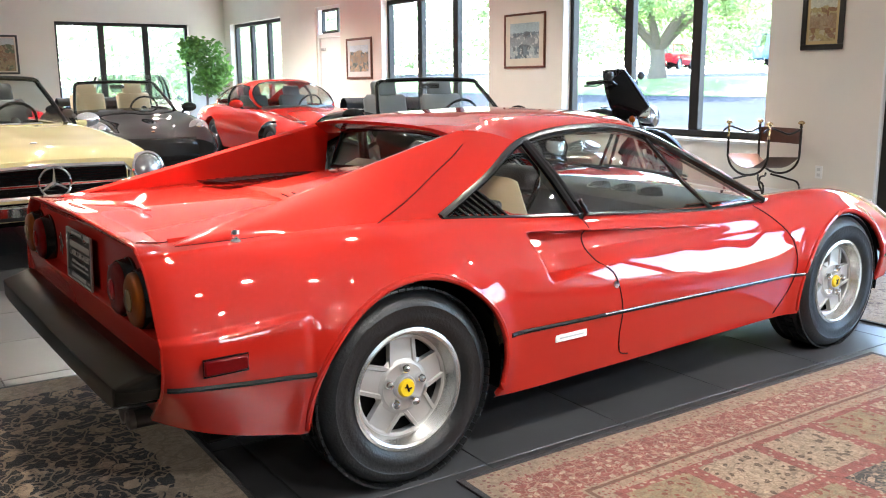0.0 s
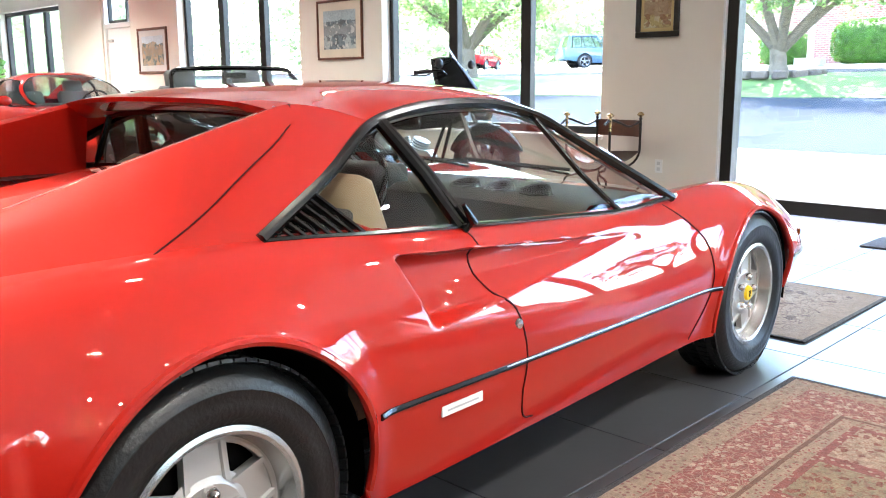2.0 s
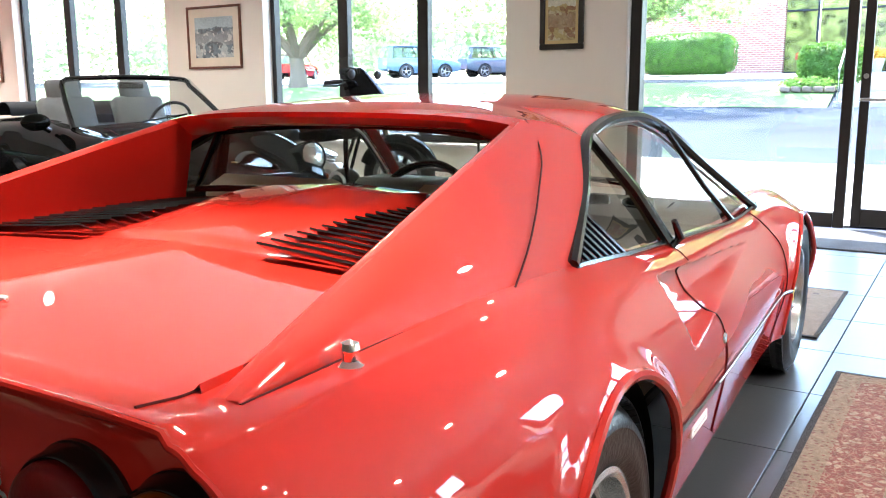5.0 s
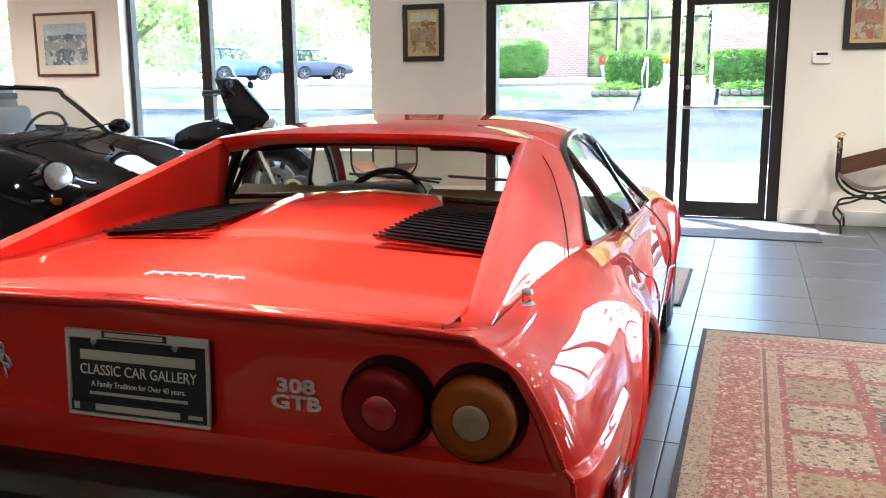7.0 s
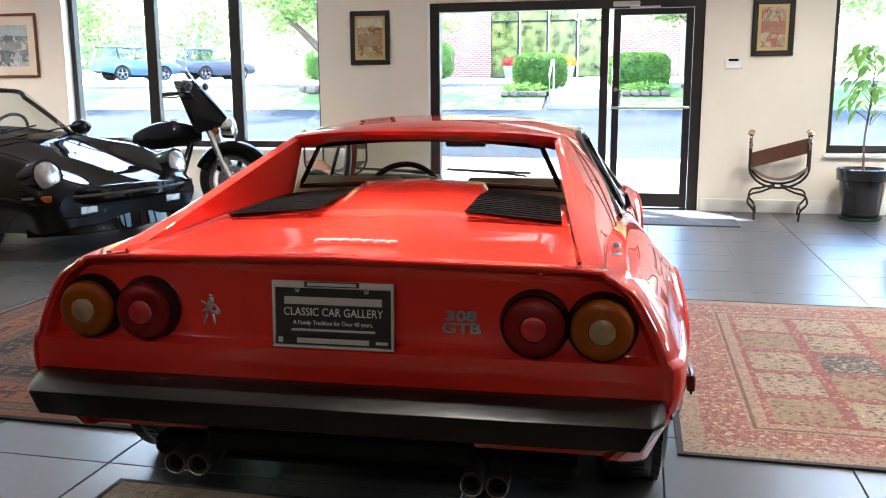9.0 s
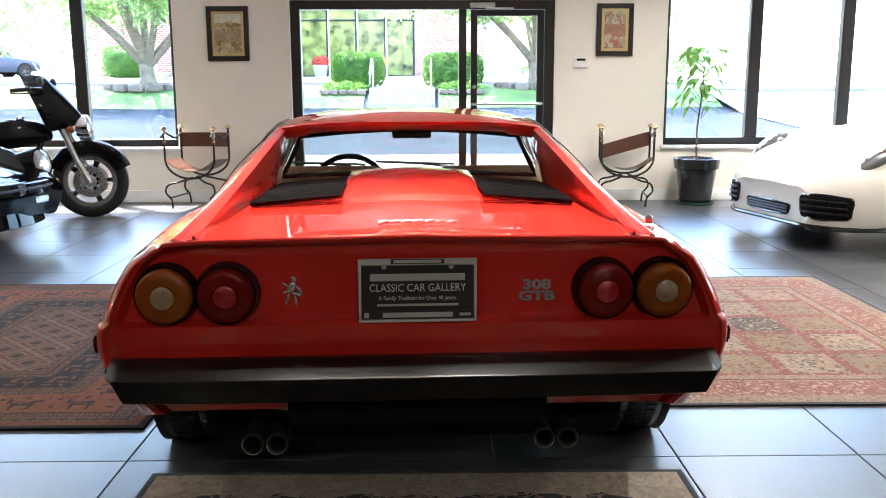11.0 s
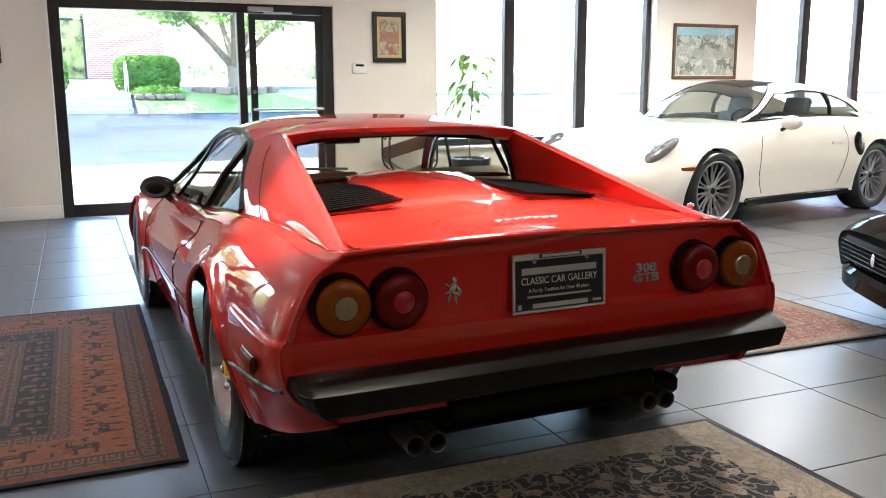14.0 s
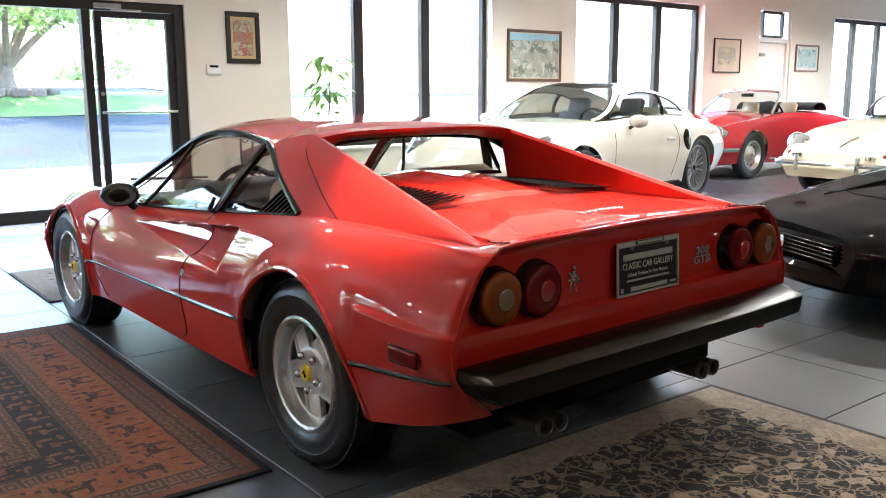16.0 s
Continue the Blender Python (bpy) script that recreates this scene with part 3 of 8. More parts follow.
def seat(parent, x, y, z, material, lean=-22, scale=1.0, headrest=True):
    s = new("seat")
    s.parent = parent
    s.matrix_local = pose(x, y, z)
    c = Geo().box((0.05, 0, 0.06), (0.5, 0.46, 0.14), bevel=0.05)
    part("seat_cushion", c, material, s, angle=60)
    b = Geo().box((0, 0, 0), (0.13, 0.46, 0.56), Matrix.Translation((-0.27, 0, 0.33)) @ pose(0, 0, 0, 0, lean, 0), bevel=0.05)
    part("backrest", b, material, s, angle=60)
    if headrest:
        hd = Geo().box((0, 0, 0), (0.09, 0.27, 0.19), Matrix.Translation((-0.395, 0, 0.65)) @ pose(0, 0, 0, 0, lean, 0), bevel=0.04)
        part("headrest", hd, material, s, angle=60)
    return s


def steering_wheel(parent, x, y, z, r=0.185, tilt=62, material=None):
    g = Geo()
    mm = Matrix.Translation((x, y, z)) @ pose(0, 0, 0, 0, -tilt, 0)
    ring = [mm @ Vector((r * math.cos(2 * math.pi * k / 36), r * math.sin(2 * math.pi * k / 36), 0)) for k in range(36)]
    g.tube(ring, 0.014, 8, closed=True)
    for a in (math.pi / 2, math.pi, -math.pi / 2):
        g.tube([mm @ Vector((0.03 * math.cos(a), 0.03 * math.sin(a), -0.02)), mm @ Vector((r * math.cos(a), r * math.sin(a), 0))], 0.011, 6)
    g.revolve([(0.0, 0.005), (0.04, 0.0), (0.045, -0.03), (0.02, -0.16)], mm, 16)
    return part("steering_wheel", g, material or BLACK_TRIM, parent)


# ---------------------------------------------------------------- the red coupe
CAR = pose(1.250, 2.973, 0, 0, 0, 2.2)
coupe = thing("sports_car", CAR, "glossy red two-seat mid-engined coupe with a black rear bumper", "car")
# x, then (half width, height) from the sill over the flank to the middle
S308 = [
    (-0.725, .700, .335, .812, .45, .826, .57, .772, .70, .716, .760, .60, .787, .0, .798),
    (-0.705, .722, .330, .820, .45, .834, .57, .776, .70, .720, .763, .61, .787, .0, .799),
    (-0.66, .745, .310, .830, .45, .845, .565, .786, .70, .724, .767, .62, .787, .0, .801),
    (-0.54, .775, .275, .845, .445, .858, .56, .806, .695, .722, .773, .625, .787, .0, .804),
    (-0.36, .79, .240, .855, .43, .868, .56, .824, .69, .735, .775, .615, .79, .0, .808),
    (0.0, .82, .22, .862, .42, .872, .58, .838, .69, .755, .773, .60, .80, .0, .824),
    (0.35, .82, .195, .86, .412, .865, .56, .822, .67, .752, .762, .58, .80, .0, .836),
    (0.80, .82, .195, .858, .402, .858, .52, .815, .64, .735, .735, .55, .76, .0, .80),
    (1.20, .815, .197, .852, .395, .85, .50, .805, .615, .735, .712, .55, .73, .0, .76),
    (1.55, .81, .200, .846, .388, .842, .48, .80, .60, .735, .697, .55, .71, .0, .735),
    (1.87, .81, .205, .84, .385, .838, .48, .80, .60, .715, .702, .52, .705, .0, .728),
    (2.10, .82, .21, .842, .385, .848, .49, .815, .62, .69, .712, .47, .685, .0, .700),
    (2.34, .825, .24, .848, .385, .855, .50, .825, .625, .68, .716, .45, .662, .0, .668),
    (2.58, .81, .25, .842, .385, .845, .48, .805, .60, .665, .692, .44, .625, .0, .632),
    (2.80, .785, .25, .822, .38, .82, .45, .77, .56, .64, .642, .42, .588, .0, .596),
    (3.00, .735, .25, .78, .37, .775, .42, .72, .51, .59, .58, .40, .55, .0, .557),
    (3.14, .67, .25, .71, .36, .70, .40, .65, .47, .53, .525, .36, .518, .0, .525),
    (3.24, .58, .27, .62, .355, .60, .39, .55, .44, .45, .48, .30, .482, .0, .488),
    (3.29, .48, .31, .50, .36, .49, .385, .46, .41, .38, .435, .26, .44, .0, .445),
]
ARCH_R, ARCH_F = (0.015, 0.305, 0.345), (2.35, 0.295, 0.332)


def dent308(p):
    x, y, z = p[..., 0], p[..., 1].copy(), p[..., 2].copy()
    # the scoop that widens along the door and ends at the quarter panel
    f = np.clip((1.52 - x) / (1.52 - 0.55), 0, 1.02)
    hi = 0.640 + 0.078 * f
    lo = 0.632 - 0.076 * f
    w = (z - lo) / np.maximum(hi - lo, 1e-3)
    edge = 0.50 + 0.06 * np.clip((hi - z) / 0.16, 0, 1)
    ramp = np.clip((x - edge) / 0.034, 0, 1)
    ramp = ramp * ramp * (3 - 2 * ramp)
    prof = np.clip(w / 0.45, 0, 1) ** 1.2 * np.clip((1 - w) / 0.10, 0, 1)
    mix = np.clip((x - 0.62) / 0.3, 0, 1)
    shape = np.clip(w / 0.07, 0, 1) * np.clip((1 - w) / 0.07, 0, 1) * (1 - mix) + prof * mix
    y -= np.where((w > 0) & (w < 1) & (y > 0.5), 0.062 * f ** 1.1 * shape * ramp, 0)
    # the ledge behind the rear wheel: the lower part stands proud
    zl = 0.583 + 0.022 * np.clip((x + 0.722) / 0.357, 0, 1)
    y += np.where((y > 0.6) & (z < 0.66), 0.011 * np.clip((zl - z) / 0.012, 0, 1) * np.clip((-0.335 - x) / 0.02, 0, 1), 0)
    # flared edges of the wheel openings
    for ax, az, r in (ARCH_R, ARCH_F):
        d = np.sqrt((x - ax) ** 2 + (z - az) ** 2)
        y += np.where((y > 0.6) & (z > 0.2), 0.020 * np.exp(-(np.maximum(d - r, 0) / 0.045) ** 2), 0)
    # the flank turns in round the tail
    turn_in = np.clip((-0.665 - x) / 0.0605, 0, 1)
    y *= 1 - np.where(y > 0.45, 0.024, 0.0) * (1 - np.sqrt(1 - turn_in ** 2))
    # the raised middle of the engine lid
    h = np.clip((x + 0.06) / 0.03, 0, 1) * np.clip((0.245 - y) / 0.02, 0, 1) * (x < 0.56) * (z > 0.7)
    z += h * (0.008 + 0.045 * np.clip((x + 0.06) / 0.5, 0, 1))
    # the tail's lip
    z += np.where((z > 0.74) & (y < 0.66), 0.010 * np.clip((-0.64 - x) / 0.07, 0, 1), 0)
    return np.stack([x, y, z], -1)


shell = Shell(S308, 420, (6, 14, 26, 26, 14, 14), dent308)


def door308(x, y, z):
    r = 0.80 + 0.115 * max(0, min(1, (0.735 - z) / 0.5)) if z > 0.43 else 0.90
    return abs(y) > 0.6 and z < 0.8 and r < x < 1.80 + 0.19 * max(0, 1 - abs(z - 0.44) / 0.26) and z > 0.235


regions = [("door_r", lambda x, y, z: y < 0 and door308(x, y, z)), ("door_l", lambda x, y, z: y > 0 and door308(x, y, z)),
           ("engine_lid", lambda x, y, z: z > 0.7 and x < 0.5 and abs(y) < 0.59 and x > -0.71)]


def skip308(x, y, z):
    return z > 0.66 and 0.52 < x < 1.86 and abs(y) < 0.70


geos = shell.build([ARCH_R, ARCH_F], regions, skip308)
part("body", geos["body"], RED, coupe, angle=50)
for nm in ("door_r", "door_l"):
    part("door", geos[nm], RED, coupe, angle=50)
part("engine_lid", geos["engine_lid"], RED, coupe, angle=50)

for a in (ARCH_R, ARCH_F):
    for s in (1, -1):
        part("wheel_arch_liner", liner(a, 0.5, 0.835, s), UNDER, coupe)
# flared lips round the wheel openings
for a in (ARCH_R, ARCH_F):
    for s in (-1, 1):
        pts = []
        for k in range(61):
            t = math.pi * (-0.13 + 1.24 * k / 60)
            x, z = a[0] + (a[2] + 0.002) * math.cos(t), a[1] + (a[2] + 0.002) * math.sin(t)
            if z > float(np.interp(x, [-0.5, -0.3, 0.3, 0.4, 2.0, 2.1, 2.7, 2.8], [0.27, 0.235, 0.20, 0.20, 0.21, 0.21, 0.26, 0.26])):
                pts.append((x, s * (shell.side(x, z) - 0.002), z))
        part("arch_lip", Geo().tube(pts, 0.011, 8), RED, coupe)
# floor pan and dark parts below
g = Geo().box((1.25, 0, 0.21), (3.6, 1.2, 0.06), bevel=0.02).box((-0.40, 0, 0.30), (0.45, 0.80, 0.15), bevel=0.05)
part("floor_pan", g, UNDER, coupe, smooth=False)
put_wheels(coupe, 0.0, 2.34, 0.753, 0.304, 0.186, 0.205, SILVER, cap=YELLOW)

# belt, rail and roof lines
BELT = [(-0.60, .655, .782), (-0.3, .665, .785), (-0.03, .69, .784), (0.215, .708, .782), (0.5, .722, .762), (0.80, .724, .742), (1.2, .730, .716), (1.53, .735, .697), (1.87, .735, .704)]
ARC = [(0.215, .700, .788), (0.45, .632, .893), (0.66, .562, .998), (0.78, .548, 1.022), (1.0, .540, 1.037), (1.16, .542, 1.030), (1.33, .560, .992), (1.53, .614, .893), (1.72, .680, .790), (1.87, .735, .706)]
RAIL = [(-0.62, .632, .785), (-0.4, .600, .838), (-0.1, .562, .912), (0.2, .526, .986), (0.36, .506, 1.024), (0.46, .497, 1.046), (0.56, .526, 1.032), (0.66, .562, .999)]


def smooth_on(line):
    xs = [p[0] for p in line]
    cy, cz = curve(xs, [p[1] for p in line]), curve(xs, [p[2] for p in line])
    return lambda x: (x, float(cy(x)), float(cz(x)))


belt, arc, rail = smooth_on(BELT), smooth_on(ARC), smooth_on(RAIL)
# the sail panel with the flying buttress, one each side
for s in (1, -1):
    low = [belt(x) for x in np.linspace(-0.62, 0.215, 30)]
    high = [rail(x) for x in np.linspace(-0.62, 0.66, 30)]
    rows = []
    for p, q in zip(low, high):
        row = []
        for k in range(13):
            t = k / 12
            r = lerp(p, q, t)
            b = 0.012 * 4 * t * (1 - t)
            row.append((r[0], s * (r[1] + b), r[2] + b * 0.4))
        rows.append(row)
    g = Geo().grid(rows)
    # rounded top edge and the inner face down to the deck
    rows = []
    for x in np.linspace(-0.62, 0.46, 30):
        p = rail(x)
        zd = min(p[2] - 0.002, shell.top(x, 0.58) - 0.01)
        yi = 0.60 - 0.075 * max(0, (x + 0.62) / 1.08)
        rows.append([(x, s * p[1], p[2]), (x, s * (p[1] - 0.012), p[2] + 0.002), (x, s * (p[1] - 0.026), p[2] - 0.008), (x, s * yi, zd + 0.02), (x, s * (yi - 0.02), zd)])
    g.grid(rows)
    part("buttress", g, RED, coupe, "red sloping buttress panel", angle=55)
# roof
rows = []
for x in np.linspace(0.40, 1.30, 46):
    a = arc(max(x, 0.66))
    edge = rail(x) if x < 0.66 else (x, a[1], a[2] + 0.004)
    zc = float(curve([0.40, 0.55, 0.8, 1.05, 1.30], [1.060, 1.081, 1.097, 1.101, 1.084])(x))
    row = []
    for k in range(-20, 21):
        w = k / 20
        y = edge[1] * w
        zz = zc - (zc - edge[2]) * (0.35 * w * w + 0.65 * abs(w) ** 5)
        row.append((x + 0.05 * (1 - w * w) * max(0.0, (x - 1.1) / 0.2), y, zz))
    rows.append(row)
g = Geo().grid(rows)
# overhang above the rear window
r0 = rows[0]
g.grid([r0, [(x + 0.004, y, z - 0.012) for x, y, z in r0], [(0.455, y * 0.95, z - 0.034 if abs(y) < 0.42 else z - 0.042) for x, y, z in r0], [(0.53, y * 0.92, z - 0.040) for x, y, z in r0]])
part("roof", g, RED, coupe, angle=45)
# windscreen pillars in body colour
for s in (1, -1):
    rows = []
    for x in np.linspace(0.70, 1.90, 40):
        p = arc(min(x, 1.87))
        rows.append([(x, s * (p[1] + 0.004), p[2] - 0.004), (x + 0.012, s * (p[1] + 0.002), p[2] + 0.008), (x + 0.03, s * (p[1] - 0.012), p[2] + 0.013), (x + 0.035, s * (p[1] - 0.035), p[2] + 0.012)])
    part("windscreen_pillar", Geo().grid(rows), RED, coupe)
# glass
rows = []
for k in range(21):
    v = k / 20
    row = []
    for j in range(-14, 15):
        w = j / 14
        b = Vector((1.90 + 0.13 * (1 - w * w), 0.70 * w, 0.708 + 0.022 * (1 - w * w)))
        t = Vector((1.30 + 0.06 * (1 - w * w), 0.525 * w, 1.020 + 0.066 * (1 - abs(w) ** 2.5)))
        p = b.lerp(t, v)
        bow = 0.03 * 4 * v * (1 - v)
        row.append((p.x + bow * 0.7, p.y, p.z + bow * 0.7))
    rows.append(row)
part("windscreen", Geo().grid(rows), GLASS, coupe)
for s in (1, -1):
    low = [belt(x) for x in np.linspace(0.24, 1.86, 40)]
    high = [arc(x) for x in np.linspace(0.24, 1.86, 40)]
    rows = [[(lerp(p, q, k / 8)[0], s * (lerp(p, q, k / 8)[1] - 0.01 + 0.012 * 4 * (k / 8) * (1 - k / 8)), lerp(p, q, k / 8)[2]) for k in range(9)] for p, q in zip(low, high)]
    part("side_window", Geo().grid(rows), GLASS, coupe)
rows = [[(0.49 + 0.03 * (1 - (j / 12) ** 2) + 0.02 * v, (0.50 - 0.075 * v) * j / 12, 0.845 + (0.012 * (1 - (j / 12) ** 2)) + v * (0.155 + 0.012 * (1 - (j / 12) ** 2))) for j in range(-12, 13)] for v in np.linspace(0, 1, 8)]
part("rear_window", Geo().grid(rows), GLASS, coupe)
rim = [r[0] for r in rows] + rows[-1][1:-1] + [r[-1] for r in rows][::-1] + rows[0][1:-1][::-1]
part("window_seal", Geo().tube([(x - 0.006, y, z) for x, y, z in rim], 0.010, 6, closed=True), BLACK_TRIM, coupe)
# black window surrounds and pillars
for s in (1, -1):
    top = [(x, s * (arc(x)[1] + 0.004), arc(x)[2]) for x in np.linspace(0.215, 1.87, 60)]
    bot = [(x, s * (belt(x)[1] + 0.002), belt(x)[2] + 0.004) for x in np.linspace(0.215, 1.87, 40)]
    part("window_frame", Geo().tube(top, 0.015, 8), BLACK_TRIM, coupe)
    part("window_seal", Geo().tube(bot, 0.007, 6), BLACK_TRIM, coupe)
    chrome = [(x, s * (arc(x)[1] - 0.012), arc(x)[2] - 0.02) for x in np.linspace(0.72, 1.80, 50)]
    part("window_strip", Geo().tube(chrome, 0.004, 6), STEEL, coupe)
    pb, pt = (0.79, s * 0.726, 0.745), (0.675, s * 0.568, 1.0)
    for off, r in ((0.0, 0.016), (0.035, 0.010)):
        part("pillar", Geo().tube([(pb[0] + off, pb[1], pb[2]), (lerp(pb, pt, 0.5)[0] + off * 0.8, lerp(pb, pt, 0.5)[1] + s * 0.012, lerp(pb, pt, 0.5)[2]), (pt[0] + off * 0.5, pt[1], pt[2])], r, 8), BLACK_TRIM, coupe)
    part("pillar", Geo().tube([(1.535, s * 0.735, 0.70), (1.42, s * 0.665, 0.82), (1.30, s * 0.58, 0.985)], 0.009, 8), BLACK_TRIM, coupe)
    # slatted vent behind the quarter window
    v = new("vent")
    v.parent = coupe
    back = Geo().grid([[(0.235, s * 0.695, 0.785), (0.235, s * 0.693, 0.792)], [(0.40, s * 0.642, 0.865), (0.40, s * 0.64, 0.87)]])
    poly = [(0.225, 0.776), (0.40, 0.862), (0.50, 0.764)]
    yy = lambda x, z: 0.717 - 0.62 * (z - 0.775) * 1.0
    part("vent_back", Geo().add([(x, s * (yy(x, z) - 0.018), z) for x, z in poly], [(0, 1, 2)]), UNDER, v, smooth=False)
    for k in range(9):
        u = (k + 0.6) / 9
        p0, p1 = lerp(poly[0], poly[1], u), lerp(poly[0], poly[2], u)
        part("slat", Geo().tube([(p0[0], s * (yy(*p0) - 0.002), p0[1]), (p1[0], s * (yy(*p1) - 0.002), p1[1])], 0.0055, 6), BLACK_TRIM, v)
# louvres in the engine lid
for s in (1, -1):
    lv = new("louvre_panel")
    lv.parent = coupe
    q = Geo()
    xs = np.linspace(-0.12, 0.48, 12)
    zt = lambda x, y: shell.top(x, min(max(abs(y), 0.27), 0.5)) + 0.014
    q.grid([[(x, s * y, zt(x, y) - 0.016) for y in (0.245, 0.37, 0.515 - 0.06 * (x + 0.12))] for x in xs])
    part("louvre_tray", q, UNDER, lv)
    for k in range(15):
        x = -0.10 + 0.038 * k
        w0, w1 = 0.24, 0.525 - 0.07 * (x + 0.12)
        b = Geo().box((0, 0, 0), (0.033, w1 - w0 + 0.014, 0.0045), Matrix.Translation((x, s * (w0 + w1) / 2, zt(x, (w0 + w1) / 2) + 0.004)) @ pose(0, 0, 0, s * -5, 30, 0))
        part("slat", b, BLACK_TRIM, lv, smooth=False)
# rear fascia
TAIL = sorted((float(q[2]), float(q[1])) for q in shell.p[0] if q[1] > 0.56)


def tail_width(z):
    return float(np.interp(z, [q[0] for q in TAIL], [q[1] for q in TAIL]))


def fas(y, z):
    """The rear face: a shallow recess above a ledge, with a narrow rim at the sides."""
    deep = 0.029 * max(0.0, min(1.0, (z - 0.573) / 0.012))
    rim_w = max(0.0, min(1.0, (tail_width(z) - abs(y) - 0.022) / 0.012))
    tuck = 0.010 * max(0.0, (0.56 - z) / 0.10) * rim_w
    return -0.7225 + deep * rim_w + tuck


def across(w):
    """Positions across the tail, close together at the rims."""
    half = [0.0, 0.1, 0.2, 0.3, 0.4, 0.5, 0.58, w - 0.07, w - 0.05, w - 0.036, w - 0.030, w - 0.024, w - 0.020, w - 0.008, w]
    return [-y for y in half[::-1]] + half[1:]


lip_z = lambda y: float(np.interp(abs(y), *zip(*sorted((float(q[1]), float(q[2])) for q in shell.p[0] if q[2] > 0.70))))
ys_ = across(tail_width(0.766))
end_k = lambda y: (abs(y) / ys_[-1]) ** 12
rows = [[(-0.7245, y, lip_z(y) - 0.0005) for y in ys_], [(-0.7265, y, lip_z(y) - 0.006) for y in ys_], [(-0.7225, y, lip_z(y) - 0.013 * (1 - end_k(y))) for y in ys_],
        [(-0.702 - 0.0205 * end_k(y), y, lip_z(y) - 0.018 * (1 - end_k(y))) for y in ys_]]
for z in [0.764, 0.755, 0.74, 0.72, 0.69, 0.66, 0.63, 0.60, 0.588, 0.584, 0.580, 0.576, 0.572, 0.565, 0.55, 0.52, 0.48, 0.44, 0.40, 0.37, 0.345, 0.335]:
    rows.append([(fas(y, z), y, z) for y in across(tail_width(z))])
part("rear_panel", Geo().grid(rows), RED, coupe, angle=35)
edge = [tuple(q) for q in shell.p[0] if q[2] > 0.40]
edge = [(x + 0.002, y - 0.003, z - 0.002) for x, y, z in edge] + [(x + 0.002, -y + 0.003, z - 0.002) for x, y, z in edge[::-1][1:]]
part("tail_edge", Geo().tube(edge, 0.0055, 8), RED, coupe)
# lower rear valance
g = Geo().box((-0.700, 0, 0.328), (0.052, 0.70, 0.075), bevel=0.01)
part("valance_grille", g, UNDER, coupe, smooth=False)
# round rear lamps, two each side
for s in (1, -1):
    for yy_, lens, kind in ((0.655, LENS_AMBER, "indicator"), (0.497, LENS_RED, "tail_lamp")):
        mm = Matrix.Translation((fas(yy_, 0.657) - 0.002, s * yy_, 0.657)) @ pose(0, 0, 0, 0, -90, 0)
        lamp = part(kind, Geo().revolve([(0.085, -0.02), (0.085, 0.004), (0.0815, 0.008), (0.0795, 0.030), (0.077, 0.034), (0.0745, 0.032), (0.073, 0.020), (0.0, 0.012)], mm, 48), BLACK_TRIM, coupe)
        part("lens", Geo().revolve([(0.0735, 0.028), (0.0735, 0.036), (0.071, 0.044), (0.064, 0.049), (0.05, 0.053), (0.033, 0.055), (0.0315, 0.053), (0.0, 0.053)], mm, 48), lens, lamp, "round amber lens" if kind == "indicator" else "round red lens")
        part("reflector", Geo().revolve([(0.0305, 0.052), (0.0305, 0.057), (0.026, 0.060), (0.0, 0.062)], mm, 32), LENS_CLEAR if kind == "indicator" else LENS_CORE, lamp)
# number plate with its frame
plate = new("license_plate")
plate.parent = coupe
plate.matrix_local = Matrix.Translation((-0.712, 0.0, 0.659)) @ pose(0, 0, 0, 0, 2.5, 0) @ pose(0, 0, 0, 90, 0, -90)
PLATE_DARK = mat("dark_grey_plate", (0.012, 0.012, 0.012), 0.35, 0, 0.1, 20)
PLATE_TEXT = mat("pale_plate_print", (0.55, 0.53, 0.49), 0.45)
PLATE_BAR = mat("grey_plate_print", (0.36, 0.35, 0.32), 0.45)
part("plate_panel", Geo().box((0, 0, 0), (0.30, 0.155, 0.004)), PLATE_DARK, plate, smooth=False)
fr = Geo()
fr.box((0, 0.078, 0.004), (0.312, 0.018, 0.008), bevel=0.003).box((0, -0.079, 0.004), (0.312, 0.008, 0.008), bevel=0.003)
fr.box((-0.152, 0, 0.004), (0.008, 0.150, 0.008), bevel=0.003).box((0.152, 0, 0.004), (0.008, 0.150, 0.008), bevel=0.003)
part("plate_frame", fr, mat("satin_silver_frame", (0.55, 0.54, 0.50), 0.25, 0.35), plate, "brushed silver plate frame")
part("frame_band", Geo().box((0, -0.063, 0.005), (0.296, 0.022, 0.003)).box((0, 0.080, 0.009), (0.14, 0.013, 0.002)), PLATE_DARK, plate, smooth=False)


def text(body_, size, parent, m, material, name="lettering", extrude=0.0006, bold=0.0, squash=1.0):
    cu = bpy.data.curves.new(name, "FONT")
    cu.body, cu.size, cu.align_x, cu.align_y, cu.extrude, cu.offset = body_, size, "CENTER", "CENTER", extrude, bold
    cu.resolution_u = 3
    tmp = bpy.data.objects.new(name, cu)
    me = bpy.data.meshes.new_from_object(tmp)
    bpy.data.objects.remove(tmp)
    me.materials.clear()
    me.materials.append(material)
    ob = new(name, me)
    ob.parent = parent
    ob.matrix_local = m @ Matrix.Diagonal((squash, 1, 1, 1))
    return ob


